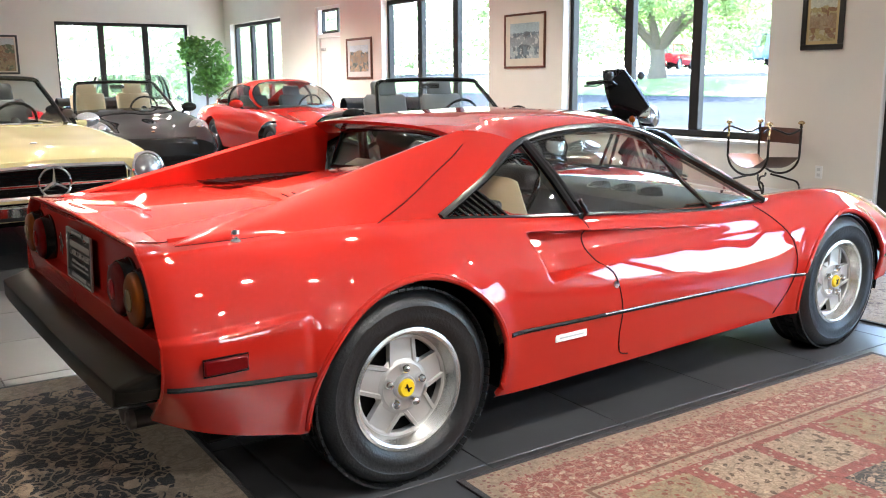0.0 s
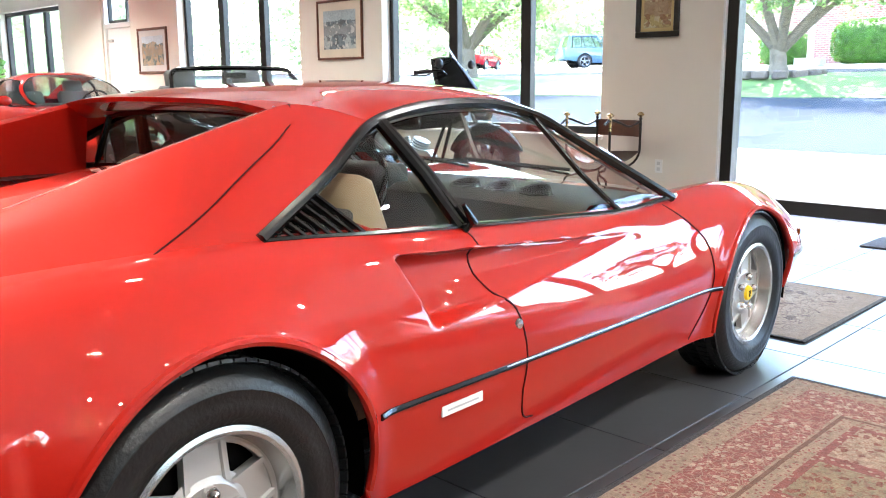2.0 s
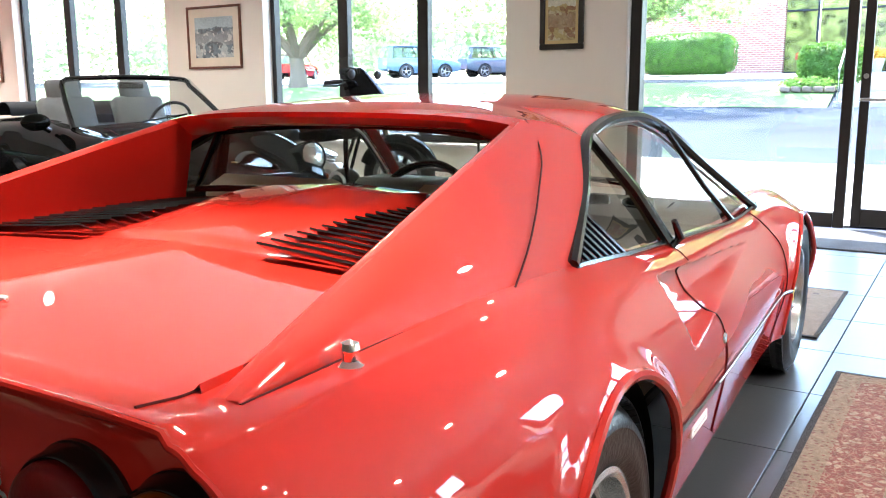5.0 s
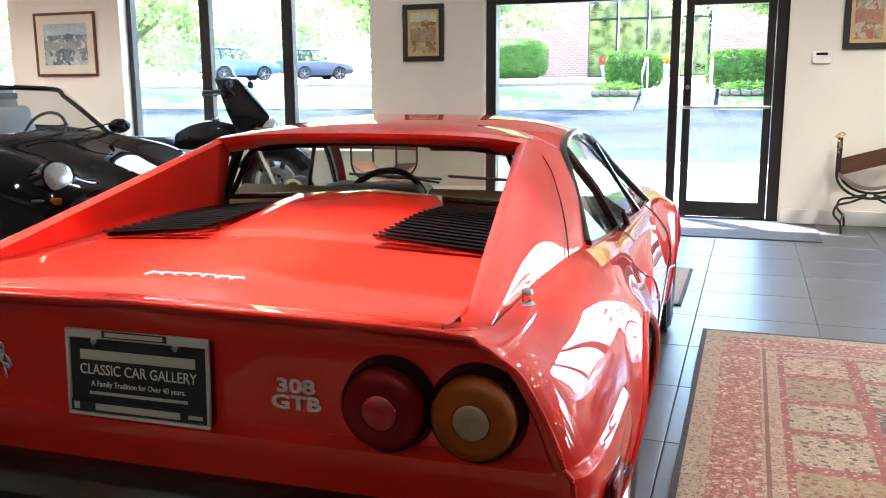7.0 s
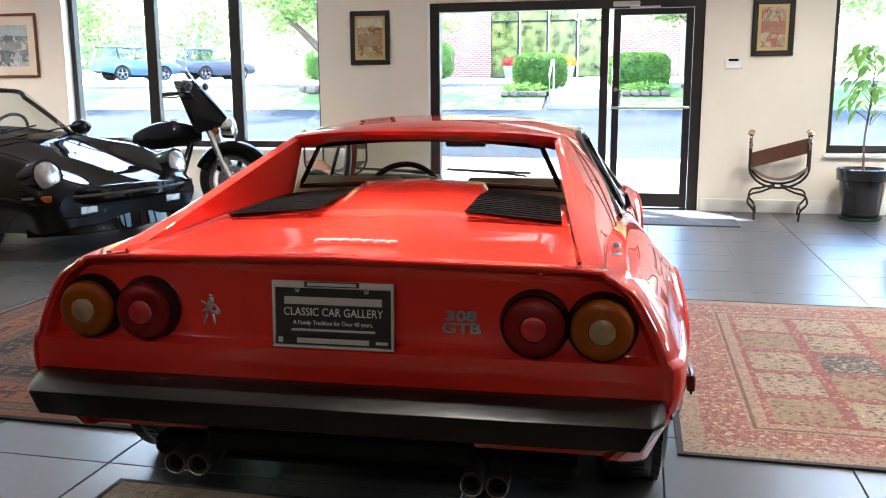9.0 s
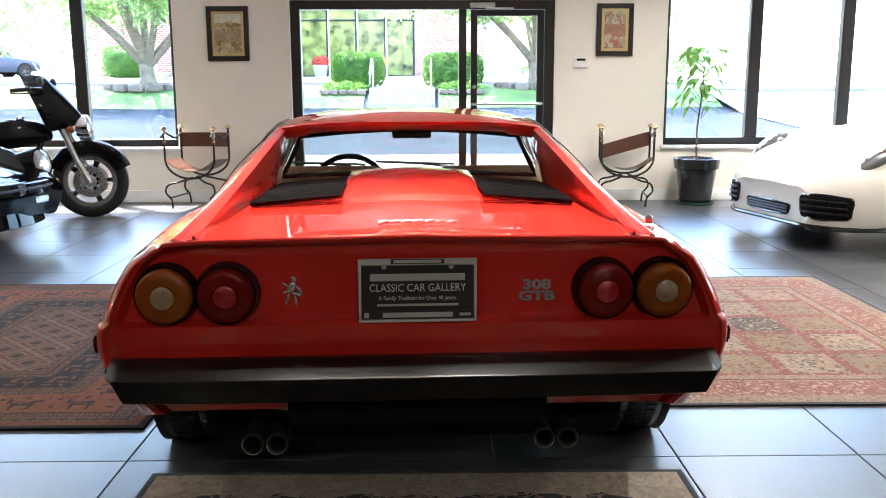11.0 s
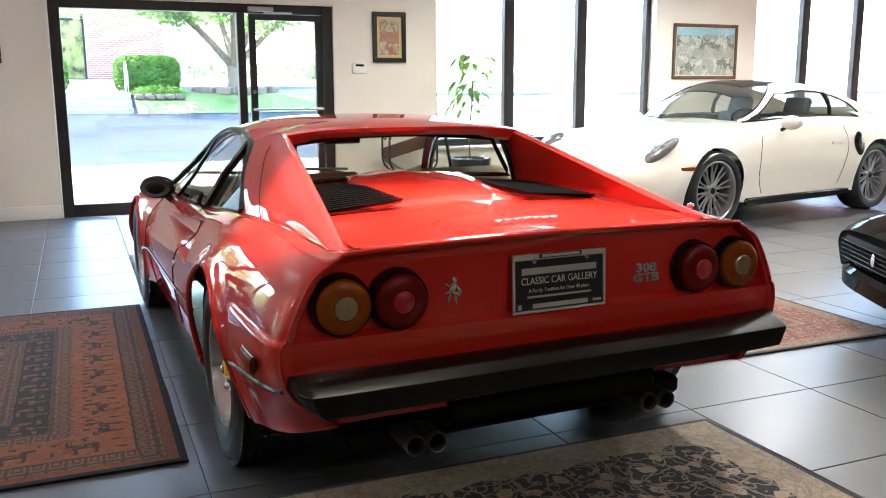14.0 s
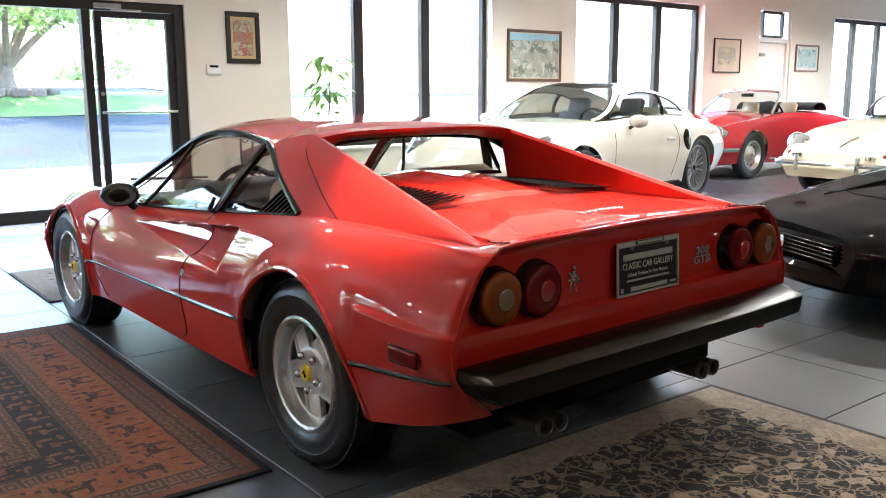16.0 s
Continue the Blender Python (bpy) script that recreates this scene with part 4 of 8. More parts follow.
text("CLASSIC CAR GALLERY", 0.029, plate, Matrix.Translation((0, 0.008, 0.0035)), PLATE_TEXT, squash=0.85)
text("A Family Tradition for Over 40 years.", 0.0155, plate, Matrix.Translation((0, -0.019, 0.0035)), PLATE_TEXT, squash=0.87)
bars = Geo().box((0, 0.037, 0.0035), (0.25, 0.019, 0.001)).box((0, -0.037, 0.0035), (0.215, 0.006, 0.001)).box((0, -0.063, 0.0075), (0.185, 0.013, 0.001)).box((0, 0.080, 0.0105), (0.125, 0.008, 0.001)).box((-0.135, -0.063, 0.0075), (0.012, 0.014, 0.001)).box((0.125, -0.063, 0.0075), (0.03, 0.007, 0.001))
part("print_bar", bars, PLATE_BAR, plate, smooth=False)
for x in (-0.088, 0.088):
    part("bolt", Geo().revolve([(0.0, 0.012), (0.007, 0.011), (0.008, 0.004)], Matrix.Translation((x, 0.066, 0)), 12), CHROME, plate)
# badges
for txt, z in (("308", 0.668), ("GTB", 0.637)):
    text(txt, 0.036, coupe, Matrix.Translation((-0.6965, -0.318, z)) @ pose(0, 0, 0, 90, 0, -90), CHROME, "badge", 0.003, 0.0014, 1.42)
g = Geo()
for cx, cz, sx, sz, rot in ((0, 0.012, 0.02, 0.034, 25), (0.006, 0.034, 0.012, 0.02, -30), (0.012, -0.006, 0.026, 0.012, 20), (-0.012, -0.02, 0.008, 0.036, 20), (0.01, -0.024, 0.008, 0.034, -10), (-0.016, 0.02, 0.02, 0.007, 35), (0.02, 0.004, 0.01, 0.03, -30), (-0.014, 0.0, 0.02, 0.007, -20)):
    g.ball((0, 0, 0), (0.003, sx / 2, sz / 2), 10, Matrix.Translation((-0.6975, 0.332 - cx, 0.657 + cz)) @ pose(0, 0, 0, rot, 0, 0))
part("emblem", g, CHROME, coupe, "small silver animal-shaped emblem")
sc = new("script_badge")
sc.parent = coupe
for k in range(7):
    y = 0.10 - k * 0.0325
    q = Geo().box((-0.52, y, shell.top(-0.52, y) + 0.011), (0.022 if k else 0.034, 0.009, 0.010), bevel=0.003).box((-0.513, y - 0.012, shell.top(-0.513, y) + 0.011), (0.007, 0.022, 0.009), bevel=0.003)
    part("letter_bar", q, LIP, sc)
# antenna base
za = shell.top(-0.46, 0.70)
part("antenna", Geo().revolve([(0.017, 0.0), (0.017, 0.006), (0.010, 0.012), (0.010, 0.022), (0.013, 0.026), (0.011, 0.034), (0.0, 0.038)], Matrix.Translation((-0.46, -0.685, za - 0.004)), 20), CHROME, coupe, "short chrome antenna base")
# black bumper bar
def bumper(name, x0, dirx, y_half, z0, z1, material, wrap):
    prof = [(0.0, z0 + 0.004), (0.085, z0), (0.098, z0 + 0.012), (0.105, z0 + 0.055), (0.098, z1 - 0.035), (0.055, z1 - 0.004), (0.0, z1)]
    rows = []
    path = [(wrap, y_half), (wrap * 0.35, y_half + 0.002), (0.02, y_half - 0.006), (0.0, y_half - 0.05)] + [(-0.015 * (1 - (k / 8) ** 2), (y_half - 0.05) * k / 8) for k in range(7, -8, -1)] + [(0.0, -y_half + 0.05), (0.02, -y_half + 0.006), (wrap * 0.35, -y_half - 0.002), (wrap, -y_half)]
    for i, (dx, y) in enumerate(path):
        row = []
        for d, z in prof:
            k = 1.0 if abs(y) < y_half - 0.04 else 0.0
            if k:
                row.append((x0 + dirx * d - dirx * dx, y, z))
            else:
                sgn = 1 if y > 0 else -1
                corner = abs(dx) <= 0.021
                row.append((x0 - dirx * dx + dirx * d * (0.75 if corner else 0.0), y + sgn * (d * (0.45 if corner else 0.55) - 0.045), z))
        rows.append(row)
    return Geo().grid(rows)


prof = [(-0.705, 0.486), (-0.748, 0.492), (-0.756, 0.4915), (-0.834, 0.4675), (-0.8405, 0.4635), (-0.842, 0.457), (-0.842, 0.411), (-0.8405, 0.405), (-0.834, 0.402), (-0.705, 0.398)]
rows = []
ends = [(0.762, 1.0), (0.772, 0.985), (0.786, 0.86), (0.797, 0.72), (0.801, 0.66), (0.805, 0.35), (0.806, 0.12)]
for y, k in [(-a, b) for a, b in ends[::-1]] + [(float(a), 1.0) for a in np.linspace(-0.75, 0.75, 17)] + ends:
    out = max(0.0, (abs(y) - 0.745) / 0.061)
    row = []
    for x, z in prof:
        low = max(0.0, (0.462 - z) / 0.06) ** 2
        row.append((-0.705 + (x + 0.705) * k + 0.010 * (y / 0.8) ** 4, y - math.copysign(0.042 * low * min(1.0, out * 1.5), y), z + 0.012 * low * out))
    rows.append(row)
g = Geo().grid(rows)
n = len(prof)
g.f.append(tuple(range(n)))
g.f.append(tuple(range(len(g.v) - n, len(g.v))))
part("rear_bumper", g, BLACK_SATIN, coupe, "satin black rear bumper bar", angle=24)
part("front_bumper", bumper("front_bumper", 3.20, 1, 0.60, 0.33, 0.44, BLACK_SATIN, 0.28), BLACK_SATIN, coupe, "satin black front bumper bar", angle=28)
# exhaust tips
PIPE_TIP = mat("sooty_polished_steel", (0.26, 0.24, 0.22), 0.32, 0.9, 0.2, 20)
PIPE = mat("dull_exhaust_steel", (0.10, 0.095, 0.09), 0.35, 0.9, 0.2, 20)
for y in (0.385, 0.45, -0.345, -0.41):
    p = Geo().revolve([(0.026, 0.0), (0.029, 0.004), (0.029, 0.16), (0.026, 0.164), (0.025, 0.15), (0.022, 0.02)], Matrix.Translation((-0.545, y, 0.237)) @ pose(0, 0, 0, 0, -90, 0), 20)
    pipe = part("exhaust_pipe", p, PIPE, coupe)
    part("pipe_rim", Geo().revolve([(0.023, 0.150), (0.0255, 0.166), (0.028, 0.168), (0.0300, 0.164), (0.0300, 0.150)], Matrix.Translation((-0.545, y, 0.237)) @ pose(0, 0, 0, 0, -90, 0), 24), PIPE_TIP, pipe, "polished steel tip")
# black line along the flank
for s in (1, -1):
    for a, b, n in ((-0.715, -0.325, 16), (0.372, 2.02, 50), (2.69, 3.12, 16)):
        zz = lambda x: float(np.interp(x, [-0.74, -0.325, 0.372, 2.02, 3.1], [0.452, 0.428, 0.413, 0.386, 0.372]))
        pts = [(x, s * (shell.side(x, zz(x)) + 0.0), zz(x)) for x in np.linspace(a, b, n)]
        part("rubbing_strip", Geo().tube(pts, 0.008, 6), BLACK_TRIM, coupe)
        if a > 0 and a < 2:
            part("bright_strip", Geo().tube([(x, y + s * 0.006, z + 0.004) for x, y, z in pts[13:]], 0.0022, 5), STEEL, coupe)
    # seams
    def seam(pts):
        part("seam", Geo().tube([(x, s * (shell.side(x, z) + 0.0008), z) for x, z in pts], 0.0028, 5), SEAM, coupe)
    seam(along([(0.80, 0.735), (0.803, 0.70), (0.785, 0.66), (0.80, 0.60), (0.86, 0.545), (0.885, 0.47), (0.90, 0.41), (0.905, 0.30), (0.93, 0.236), (0.97, 0.226)], 40))
    seam(along([(1.80, 0.69), (1.90, 0.62), (1.97, 0.53), (1.985, 0.44), (1.955, 0.33), (1.88, 0.225)], 30))
    pts = [(x, s * (belt(x)[1] + 0.003), belt(x)[2] + 0.002) for x in np.linspace(-0.62, -0.02, 30)]
    part("seam", Geo().tube(pts, 0.003, 5), SEAM, coupe)
    q = along([(-0.02, 0.692, 0.787), (0.10, 0.665, 0.84), (0.25, 0.618, 0.918), (0.40, 0.555, 0.99), (0.455, 0.515, 1.022), (0.46, 0.494, 1.046)], 30)
    part("seam", Geo().tube([(x, s * (y + 0.0035), z) for x, y, z in q], 0.002, 5), SEAM, coupe)
    part("seam", Geo().tube([(x, s * 0.592, shell.top(x, 0.592) + 0.001) for x in np.linspace(-0.70, -0.5, 16)], 0.002, 5), SEAM, coupe)
    # side marker, lock, handle
    xm, zm = -0.578, 0.505
    ys = shell.side(xm, zm)
    mk = part("side_marker", Geo().box((xm, s * (ys + 0.004), zm), (0.118, 0.02, 0.04), bevel=0.005), LENS_RED, coupe, "small red side marker lamp")
    part("marker_frame", Geo().tube([(xm - 0.06, s * (ys + 0.004), zm - 0.022), (xm + 0.06, s * (ys + 0.006), zm - 0.022), (xm + 0.06, s * (ys + 0.006), zm + 0.022), (xm - 0.06, s * (ys + 0.004), zm + 0.022)], 0.003, 5, closed=True), BLACK_TRIM, mk)
    xm, zm = 2.96, 0.455
    part("side_marker", Geo().box((xm, s * (shell.side(xm, zm) + 0.002), zm), (0.06, 0.016, 0.026), pose(0, 0, 0, 0, 0, -s * 18), bevel=0.004), LENS_AMBER, coupe, "small amber side marker lamp")
    part("door_lock", Geo().revolve([(0.0, 0.006), (0.012, 0.005), (0.014, 0.0)], Matrix.Translation((0.862, s * (shell.side(0.862, 0.507)), 0.507)) @ pose(0, 0, 0, -90 * s, 0, 0), 20), CHROME, coupe)
    part("door_handle", Geo().tube([(0.80, s * 0.735, 0.735), (0.815, s * 0.752, 0.755), (0.79, s * 0.742, 0.80)], [0.011, 0.012, 0.007], 8), BLACK_TRIM, coupe, "small black door release")
CARD_PRINT = mat("grey_print", (0.45, 0.45, 0.45), 0.5)
xm, zm = 0.655, 0.357
for s in (-1,):
    bd = part("side_badge", Geo().box((xm, s * (shell.side(xm, zm) + 0.001), zm), (0.145, 0.006, 0.026), bevel=0.002), WHITE_TRIM, coupe, "slim silver maker's plate")
    part("print_bar", Geo().box((xm, s * (shell.side(xm, zm) + 0.0045), zm), (0.11, 0.001, 0.004)), CARD_PRINT, bd, smooth=False)
# door mirror on the driver's side
mr = new("door_mirror")
mr.parent = coupe
mr.matrix_local = pose(1.60, 0.79, 0.745, 0, 0, -24)
part("mirror_housing", Geo().ball((0.01, 0.03, 0.0), (0.05, 0.088, 0.056), 24), BLACK_TRIM, mr)
part("mirror_glass", Geo().revolve([(0.0, 0.0), (1.0, 0.0)], Matrix.Translation((-0.032, 0.03, 0.0)) @ pose(0, 0, 0, 0, -90, 0) @ Matrix.Diagonal((0.043, 0.073, 1, 1)), 28), MIRROR, mr, smooth=False)
part("mirror_foot", Geo().tube([(0.01, -0.06, -0.085), (0.01, -0.03, -0.06), (0.01, 0.0, -0.03)], 0.016, 8), BLACK_TRIM, mr)
# cabin
g = Geo().box((1.15, 0, 0.32), (1.3, 1.3, 0.03))
part("cabin_tub", g, TAN, coupe, smooth=False)
part("bulkhead", Geo().box((0.50, 0, 0.55), (0.04, 1.3, 0.52), bevel=0.01), DASH, coupe, "black bulkhead behind the seats")
for s in (1, -1):
    rows = [[(x, s * 0.685, z) for z in (0.35, 0.5, 0.62, belt(x)[2] - 0.01)] + [(x, s * 0.72, belt(x)[2] - 0.004)] for x in np.linspace(0.45, 1.86, 10)]
    part("door_panel", Geo().grid(rows), TAN, coupe, "tan leather inner door panel")
    seat(coupe, 0.98, s * 0.34, 0.27, TAN, headrest=False)
rows = [[(x, y, z + 0.015 * (1 - (y / 0.7) ** 2)) for y in np.linspace(-0.70, 0.70, 15)] for x, z in ((1.36, 0.50), (1.38, 0.70), (1.42, 0.725), (1.6, 0.72), (1.9, 0.705))]
part("dashboard", Geo().grid(rows), DASH, coupe)
part("gauge_hood", Geo().box((1.40, 0.34, 0.755), (0.2, 0.44, 0.09), bevel=0.035), DASH, coupe, angle=60)
for k in range(3):
    part("air_vent", Geo().revolve([(0.0, -0.004), (0.034, -0.004), (0.040, 0.012), (0.052, 0.012), (0.058, -0.02)], Matrix.Translation((1.50, -0.14 - 0.15 * k, 0.738)) @ pose(0, 0, 0, 0, -14, 0), 28), BLACK_TRIM, coupe)
steering_wheel(coupe, 1.33, 0.29, 0.69)
part("rear_view_mirror", Geo().box((1.30, -0.02, 0.972), (0.03, 0.19, 0.05), bevel=0.012), BLACK_TRIM, coupe)
for y0 in (0.25, -0.25):
    q = along([(1.98, y0, 0.745), (1.93, y0 + 0.12, 0.765), (1.88, y0 + 0.38, 0.785)], 10)
    wp = part("wiper", Geo().tube(q, 0.006, 6), BLACK_TRIM, coupe)
    part("wiper_blade", Geo().tube([(1.955, y0 - 0.02, 0.765), (1.86, y0 + 0.42, 0.79)], 0.007, 6), BLACK_RUBBER, wp)


# ---------------------------------------------------------------- ceiling spotlights
BULB = glow("warm_bulb", (1.0, 0.86, 0.66), 18.0)


def downlight(x, y):
    d = thing("ceiling_light", Matrix.Translation((x, y, H)), "small round recessed ceiling spotlight", "ceiling light", "ceiling spotlights")
    part("trim_ring", Geo().revolve([(0.075, 0.0), (0.078, -0.008), (0.06, -0.012), (0.052, -0.002), (0.05, 0.0)], None, 24), WHITE_TRIM, d)
    part("bulb", Geo().revolve([(0.045, -0.004), (0.03, -0.014), (0.0, -0.018)], None, 20), BULB, d)
    return d


for x in (1.0, 2.4, 5.0):
    for y in (-11, -7.5, -4, -0.5, 3, 6.5, 10, 13.5, 17):
        downlight(x, y)
for x in (1.6, 5.2):
    for y, watts in ((-9.0, 34.0), (-2.4, 24.0), (0.4, 12.0), (6.5, 2.5), (9.5, 13.0), (15.5, 40.0)):
        L = bpy.data.lights.new("spotlight", "SPOT")
        L.energy, L.color, L.spot_size, L.spot_blend, L.shadow_soft_size = watts, (1.0, 0.94, 0.86), radians(150), 0.8, 0.05
        o = new("spotlight", L)
        o.matrix_world = pose(x, y, H - 0.04)
# Unseen fill spots, with fixtures, added behind the car to brighten its tail.
for fill_x, y, watts in ((-4.2, 1.9, 6.0), (-3.4, 5.4, 1.2)):
    downlight(fill_x, y)
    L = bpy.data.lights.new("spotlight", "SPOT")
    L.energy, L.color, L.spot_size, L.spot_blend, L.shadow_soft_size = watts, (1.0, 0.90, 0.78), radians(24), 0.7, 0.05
    new("spotlight", L).matrix_world = look((fill_x, y, H - 0.04), (0.6, 2.95, 0.80))

# Narrow pair, placed over the tail as extra light to lift the deck.
for y in (2.72, 3.30):
    downlight(1.0, y)
    L = bpy.data.lights.new("spotlight", "SPOT")
    L.energy, L.color, L.spot_size, L.spot_blend, L.shadow_soft_size = 46.0, (1.0, 0.94, 0.86), radians(27), 0.6, 0.05
    new("spotlight", L).matrix_world = pose(1.0, y, H - 0.04)

# ---------------------------------------------------------------- rugs
class Nodes:
    """Short hand for building a node material."""

    def __init__(self, name, rough=0.95, sheen=0.0):
        self.m = bpy.data.materials.new(name)
        self.m.use_nodes = True
        self.nt = self.m.node_tree
        self.b = self.nt.nodes["Principled BSDF"]
        self.b.inputs["Roughness"].default_value = rough
        self.b.inputs["Specular IOR Level"].default_value = 0.2
        self.b.inputs["Sheen Weight"].default_value, self.b.inputs["Sheen Roughness"].default_value = sheen, 0.4
        tc = self.nt.nodes.new("ShaderNodeTexCoord")
        self.co = tc.outputs["Object"]
        sp = self.nt.nodes.new("ShaderNodeSeparateXYZ")
        self.link(self.co, sp.inputs[0])
        self.x, self.y, self.z = sp.outputs

    def link(self, a, b):
        self.nt.links.new(a, b)

    def put(self, sock, v):
        if isinstance(v, (int, float)):
            sock.default_value = v
        elif isinstance(v, tuple):
            sock.default_value = (*v, 1)
        else:
            self.link(v, sock)

    def op(self, kind, a, b=0.0, c=0.0):
        n = self.nt.nodes.new("ShaderNodeMath")
        n.operation = kind
        for s, v in zip(n.inputs, (a, b, c)):
            self.put(s, v)
        return n.outputs[0]

    def mix(self, f, a, b):
        n = self.nt.nodes.new("ShaderNodeMix")
        n.data_type = "RGBA"
        self.put(n.inputs["Factor"], f)
        self.put(n.inputs["A"], a)
        self.put(n.inputs["B"], b)
        return n.outputs["Result"]

    def noise(self, scale, detail=4.0, vec=None):
        n = self.nt.nodes.new("ShaderNodeTexNoise")
        n.inputs["Scale"].default_value, n.inputs["Detail"].default_value = scale, detail
        self.link(vec or self.co, n.inputs["Vector"])
        return n.outputs["Fac"]

    def cells(self, scale, feature="F1", vec=None):
        n = self.nt.nodes.new("ShaderNodeTexVoronoi")
        n.feature = feature
        n.inputs["Scale"].default_value = scale
        self.link(vec or self.co, n.inputs["Vector"])
        return n.outputs

    def step(self, a, lo, hi):
        """1 where lo < a < hi."""
        return self.op("MULTIPLY", self.op("GREATER_THAN", a, lo), self.op("LESS_THAN", a, hi))

    def warped(self, amount, scale):
        n = self.nt.nodes.new("ShaderNodeTexNoise")
        n.inputs["Scale"].default_value = scale
        self.link(self.co, n.inputs["Vector"])
        v = self.nt.nodes.new("ShaderNodeVectorMath")
        v.operation = "MULTIPLY_ADD"
        self.link(n.outputs["Color"], v.inputs[0])
        v.inputs[1].default_value = (amount, amount, 0)
        self.link(self.co, v.inputs[2])
        return v.outputs[0]

    def done(self, color, wear=0.35, level=1.0):
        big = self.noise(1.3, 5)
        fine = self.noise(260, 2)
        k = self.op("MULTIPLY_ADD", big, wear, 1 - wear * 0.5)
        k = self.op("MULTIPLY", k, self.op("MULTIPLY_ADD", self.noise(48, 3), wear * 2.2, 1 - wear * 1.1))
        k = self.op("MULTIPLY", k, self.op("MULTIPLY_ADD", fine, 0.9 * level, 0.55 * level))
        h = self.nt.nodes.new("ShaderNodeHueSaturation")
        self.link(k, h.inputs["Value"])
        self.put(h.inputs["Color"], color)
        self.link(h.outputs[0], self.b.inputs["Base Color"])
        bp = self.nt.nodes.new("ShaderNodeBump")
        bp.inputs["Strength"].default_value, bp.inputs["Distance"].default_value = 0.5, 0.004
        self.link(fine, bp.inputs["Height"])
        self.link(bp.outputs[0], self.b.inputs["Normal"])
        return self.m


def edge_distance(n, hx, hy):
    return n.op("MINIMUM", n.op("SUBTRACT", hx, n.op("ABSOLUTE", n.x)), n.op("SUBTRACT", hy, n.op("ABSOLUTE", n.y)))


def flowers(n, scale, ground, petal, vine, warp=0.05):
    """Curling vines and blossoms on a ground colour."""
    w = n.warped(warp, 9.0)
    f1 = n.cells(scale, "F1", w)
    ed = n.cells(scale * 0.8, "DISTANCE_TO_EDGE", w)
    small = n.cells(scale * 2.3, "F1", w)
    curl = n.op("ABSOLUTE", n.op("SUBTRACT", n.noise(scale * 1.5, 1.5, w), 0.5))
    ray = n.op("ADD", f1["Distance"], n.op("MULTIPLY", n.noise(scale * 6, 1.0), 0.22))
    c = n.mix(n.op("LESS_THAN", curl, 0.028), ground, vine)
    c = n.mix(n.op("LESS_THAN", ed["Distance"], 0.03), c, vine)
    c = n.mix(n.op("LESS_THAN", small["Distance"], 0.20), c, vine)
    c = n.mix(n.op("LESS_THAN", ray, 0.42), c, petal)
    c = n.mix(n.step(f1["Distance"], 0.14, 0.17), c, n.mix(0.55, ground, petal))
    return n.mix(n.op("LESS_THAN", f1["Distance"], 0.06), c, ground)


BEIGE, SAND, CRIMSON, OLIVE = (0.27, 0.205, 0.145), (0.23, 0.17, 0.12), (0.175, 0.058, 0.047), (0.19, 0.155, 0.095)


def rug_panels(hx, hy):
    """Red border of blossoms round a field of small square panels."""
    n = Nodes("rug_of_square_panels", sheen=0.15)
    d = edge_distance(n, hx, hy)
    border = flowers(n, 30, CRIMSON, (0.30, 0.235, 0.175), (0.25, 0.155, 0.115), 0.06)
    guard = n.mix(n.step(n.cells(70)["Distance"], 0.0, 0.32), SAND, CRIMSON)
    size = 0.32
    fx = n.op("FRACT", n.op("DIVIDE", n.op("ADD", n.x, 0.79 + 1.58), 0.316))
    fy = n.op("FRACT", n.op("DIVIDE", n.op("ADD", n.y, 0.45 + 0.9), 0.30))
    cell = n.nt.nodes.new("ShaderNodeCombineXYZ")
    n.link(n.op("FLOOR", n.op("DIVIDE", n.op("ADD", n.x, 0.79 + 1.58), 0.316)), cell.inputs[0])
    n.link(n.op("FLOOR", n.op("DIVIDE", n.op("ADD", n.y, 0.45 + 0.9), 0.30)), cell.inputs[1])
    wn_ = n.nt.nodes.new("ShaderNodeTexWhiteNoise")
    n.link(cell.outputs[0], wn_.inputs["Vector"])
    val = wn_.outputs["Value"]
    ground = n.mix(n.op("GREATER_THAN", val, 0.55), BEIGE, OLIVE)
    ground = n.mix(n.op("GREATER_THAN", val, 0.86), ground, (0.035, 0.035, 0.032))
    motif = n.mix(n.op("GREATER_THAN", val, 0.86), n.mix(n.op("GREATER_THAN", val, 0.4), (0.065, 0.045, 0.028), (0.15, 0.045, 0.03)), BEIGE)
    field = flowers(n, 30, ground, motif, n.mix(0.5, ground, motif), 0.08)
    m = 0.085
    inx = n.op("MULTIPLY", n.step(fx, m, 1 - m), n.step(fy, m, 1 - m))
    lat = n.mix(n.step(n.cells(44)["Distance"], 0.0, 0.30), CRIMSON, BEIGE)
    field = n.mix(inx, lat, field)
    c = n.mix(n.op("GREATER_THAN", d, 0.335), guard, field)
    c = n.mix(n.step(d, 0.275, 0.29), c, (0.12, 0.06, 0.04))
    c = n.mix(n.op("LESS_THAN", d, 0.265), c, border)
    c = n.mix(n.op("LESS_THAN", d, 0.10), c, guard)
    c = n.mix(n.op("LESS_THAN", d, 0.075), c, n.mix(n.op("LESS_THAN", n.cells(52)["Distance"], 0.33), SAND, (0.16, 0.075, 0.06)))
    c = n.mix(n.op("LESS_THAN", d, 0.022), c, (0.035, 0.033, 0.035))
    return n.done(c, 0.5)


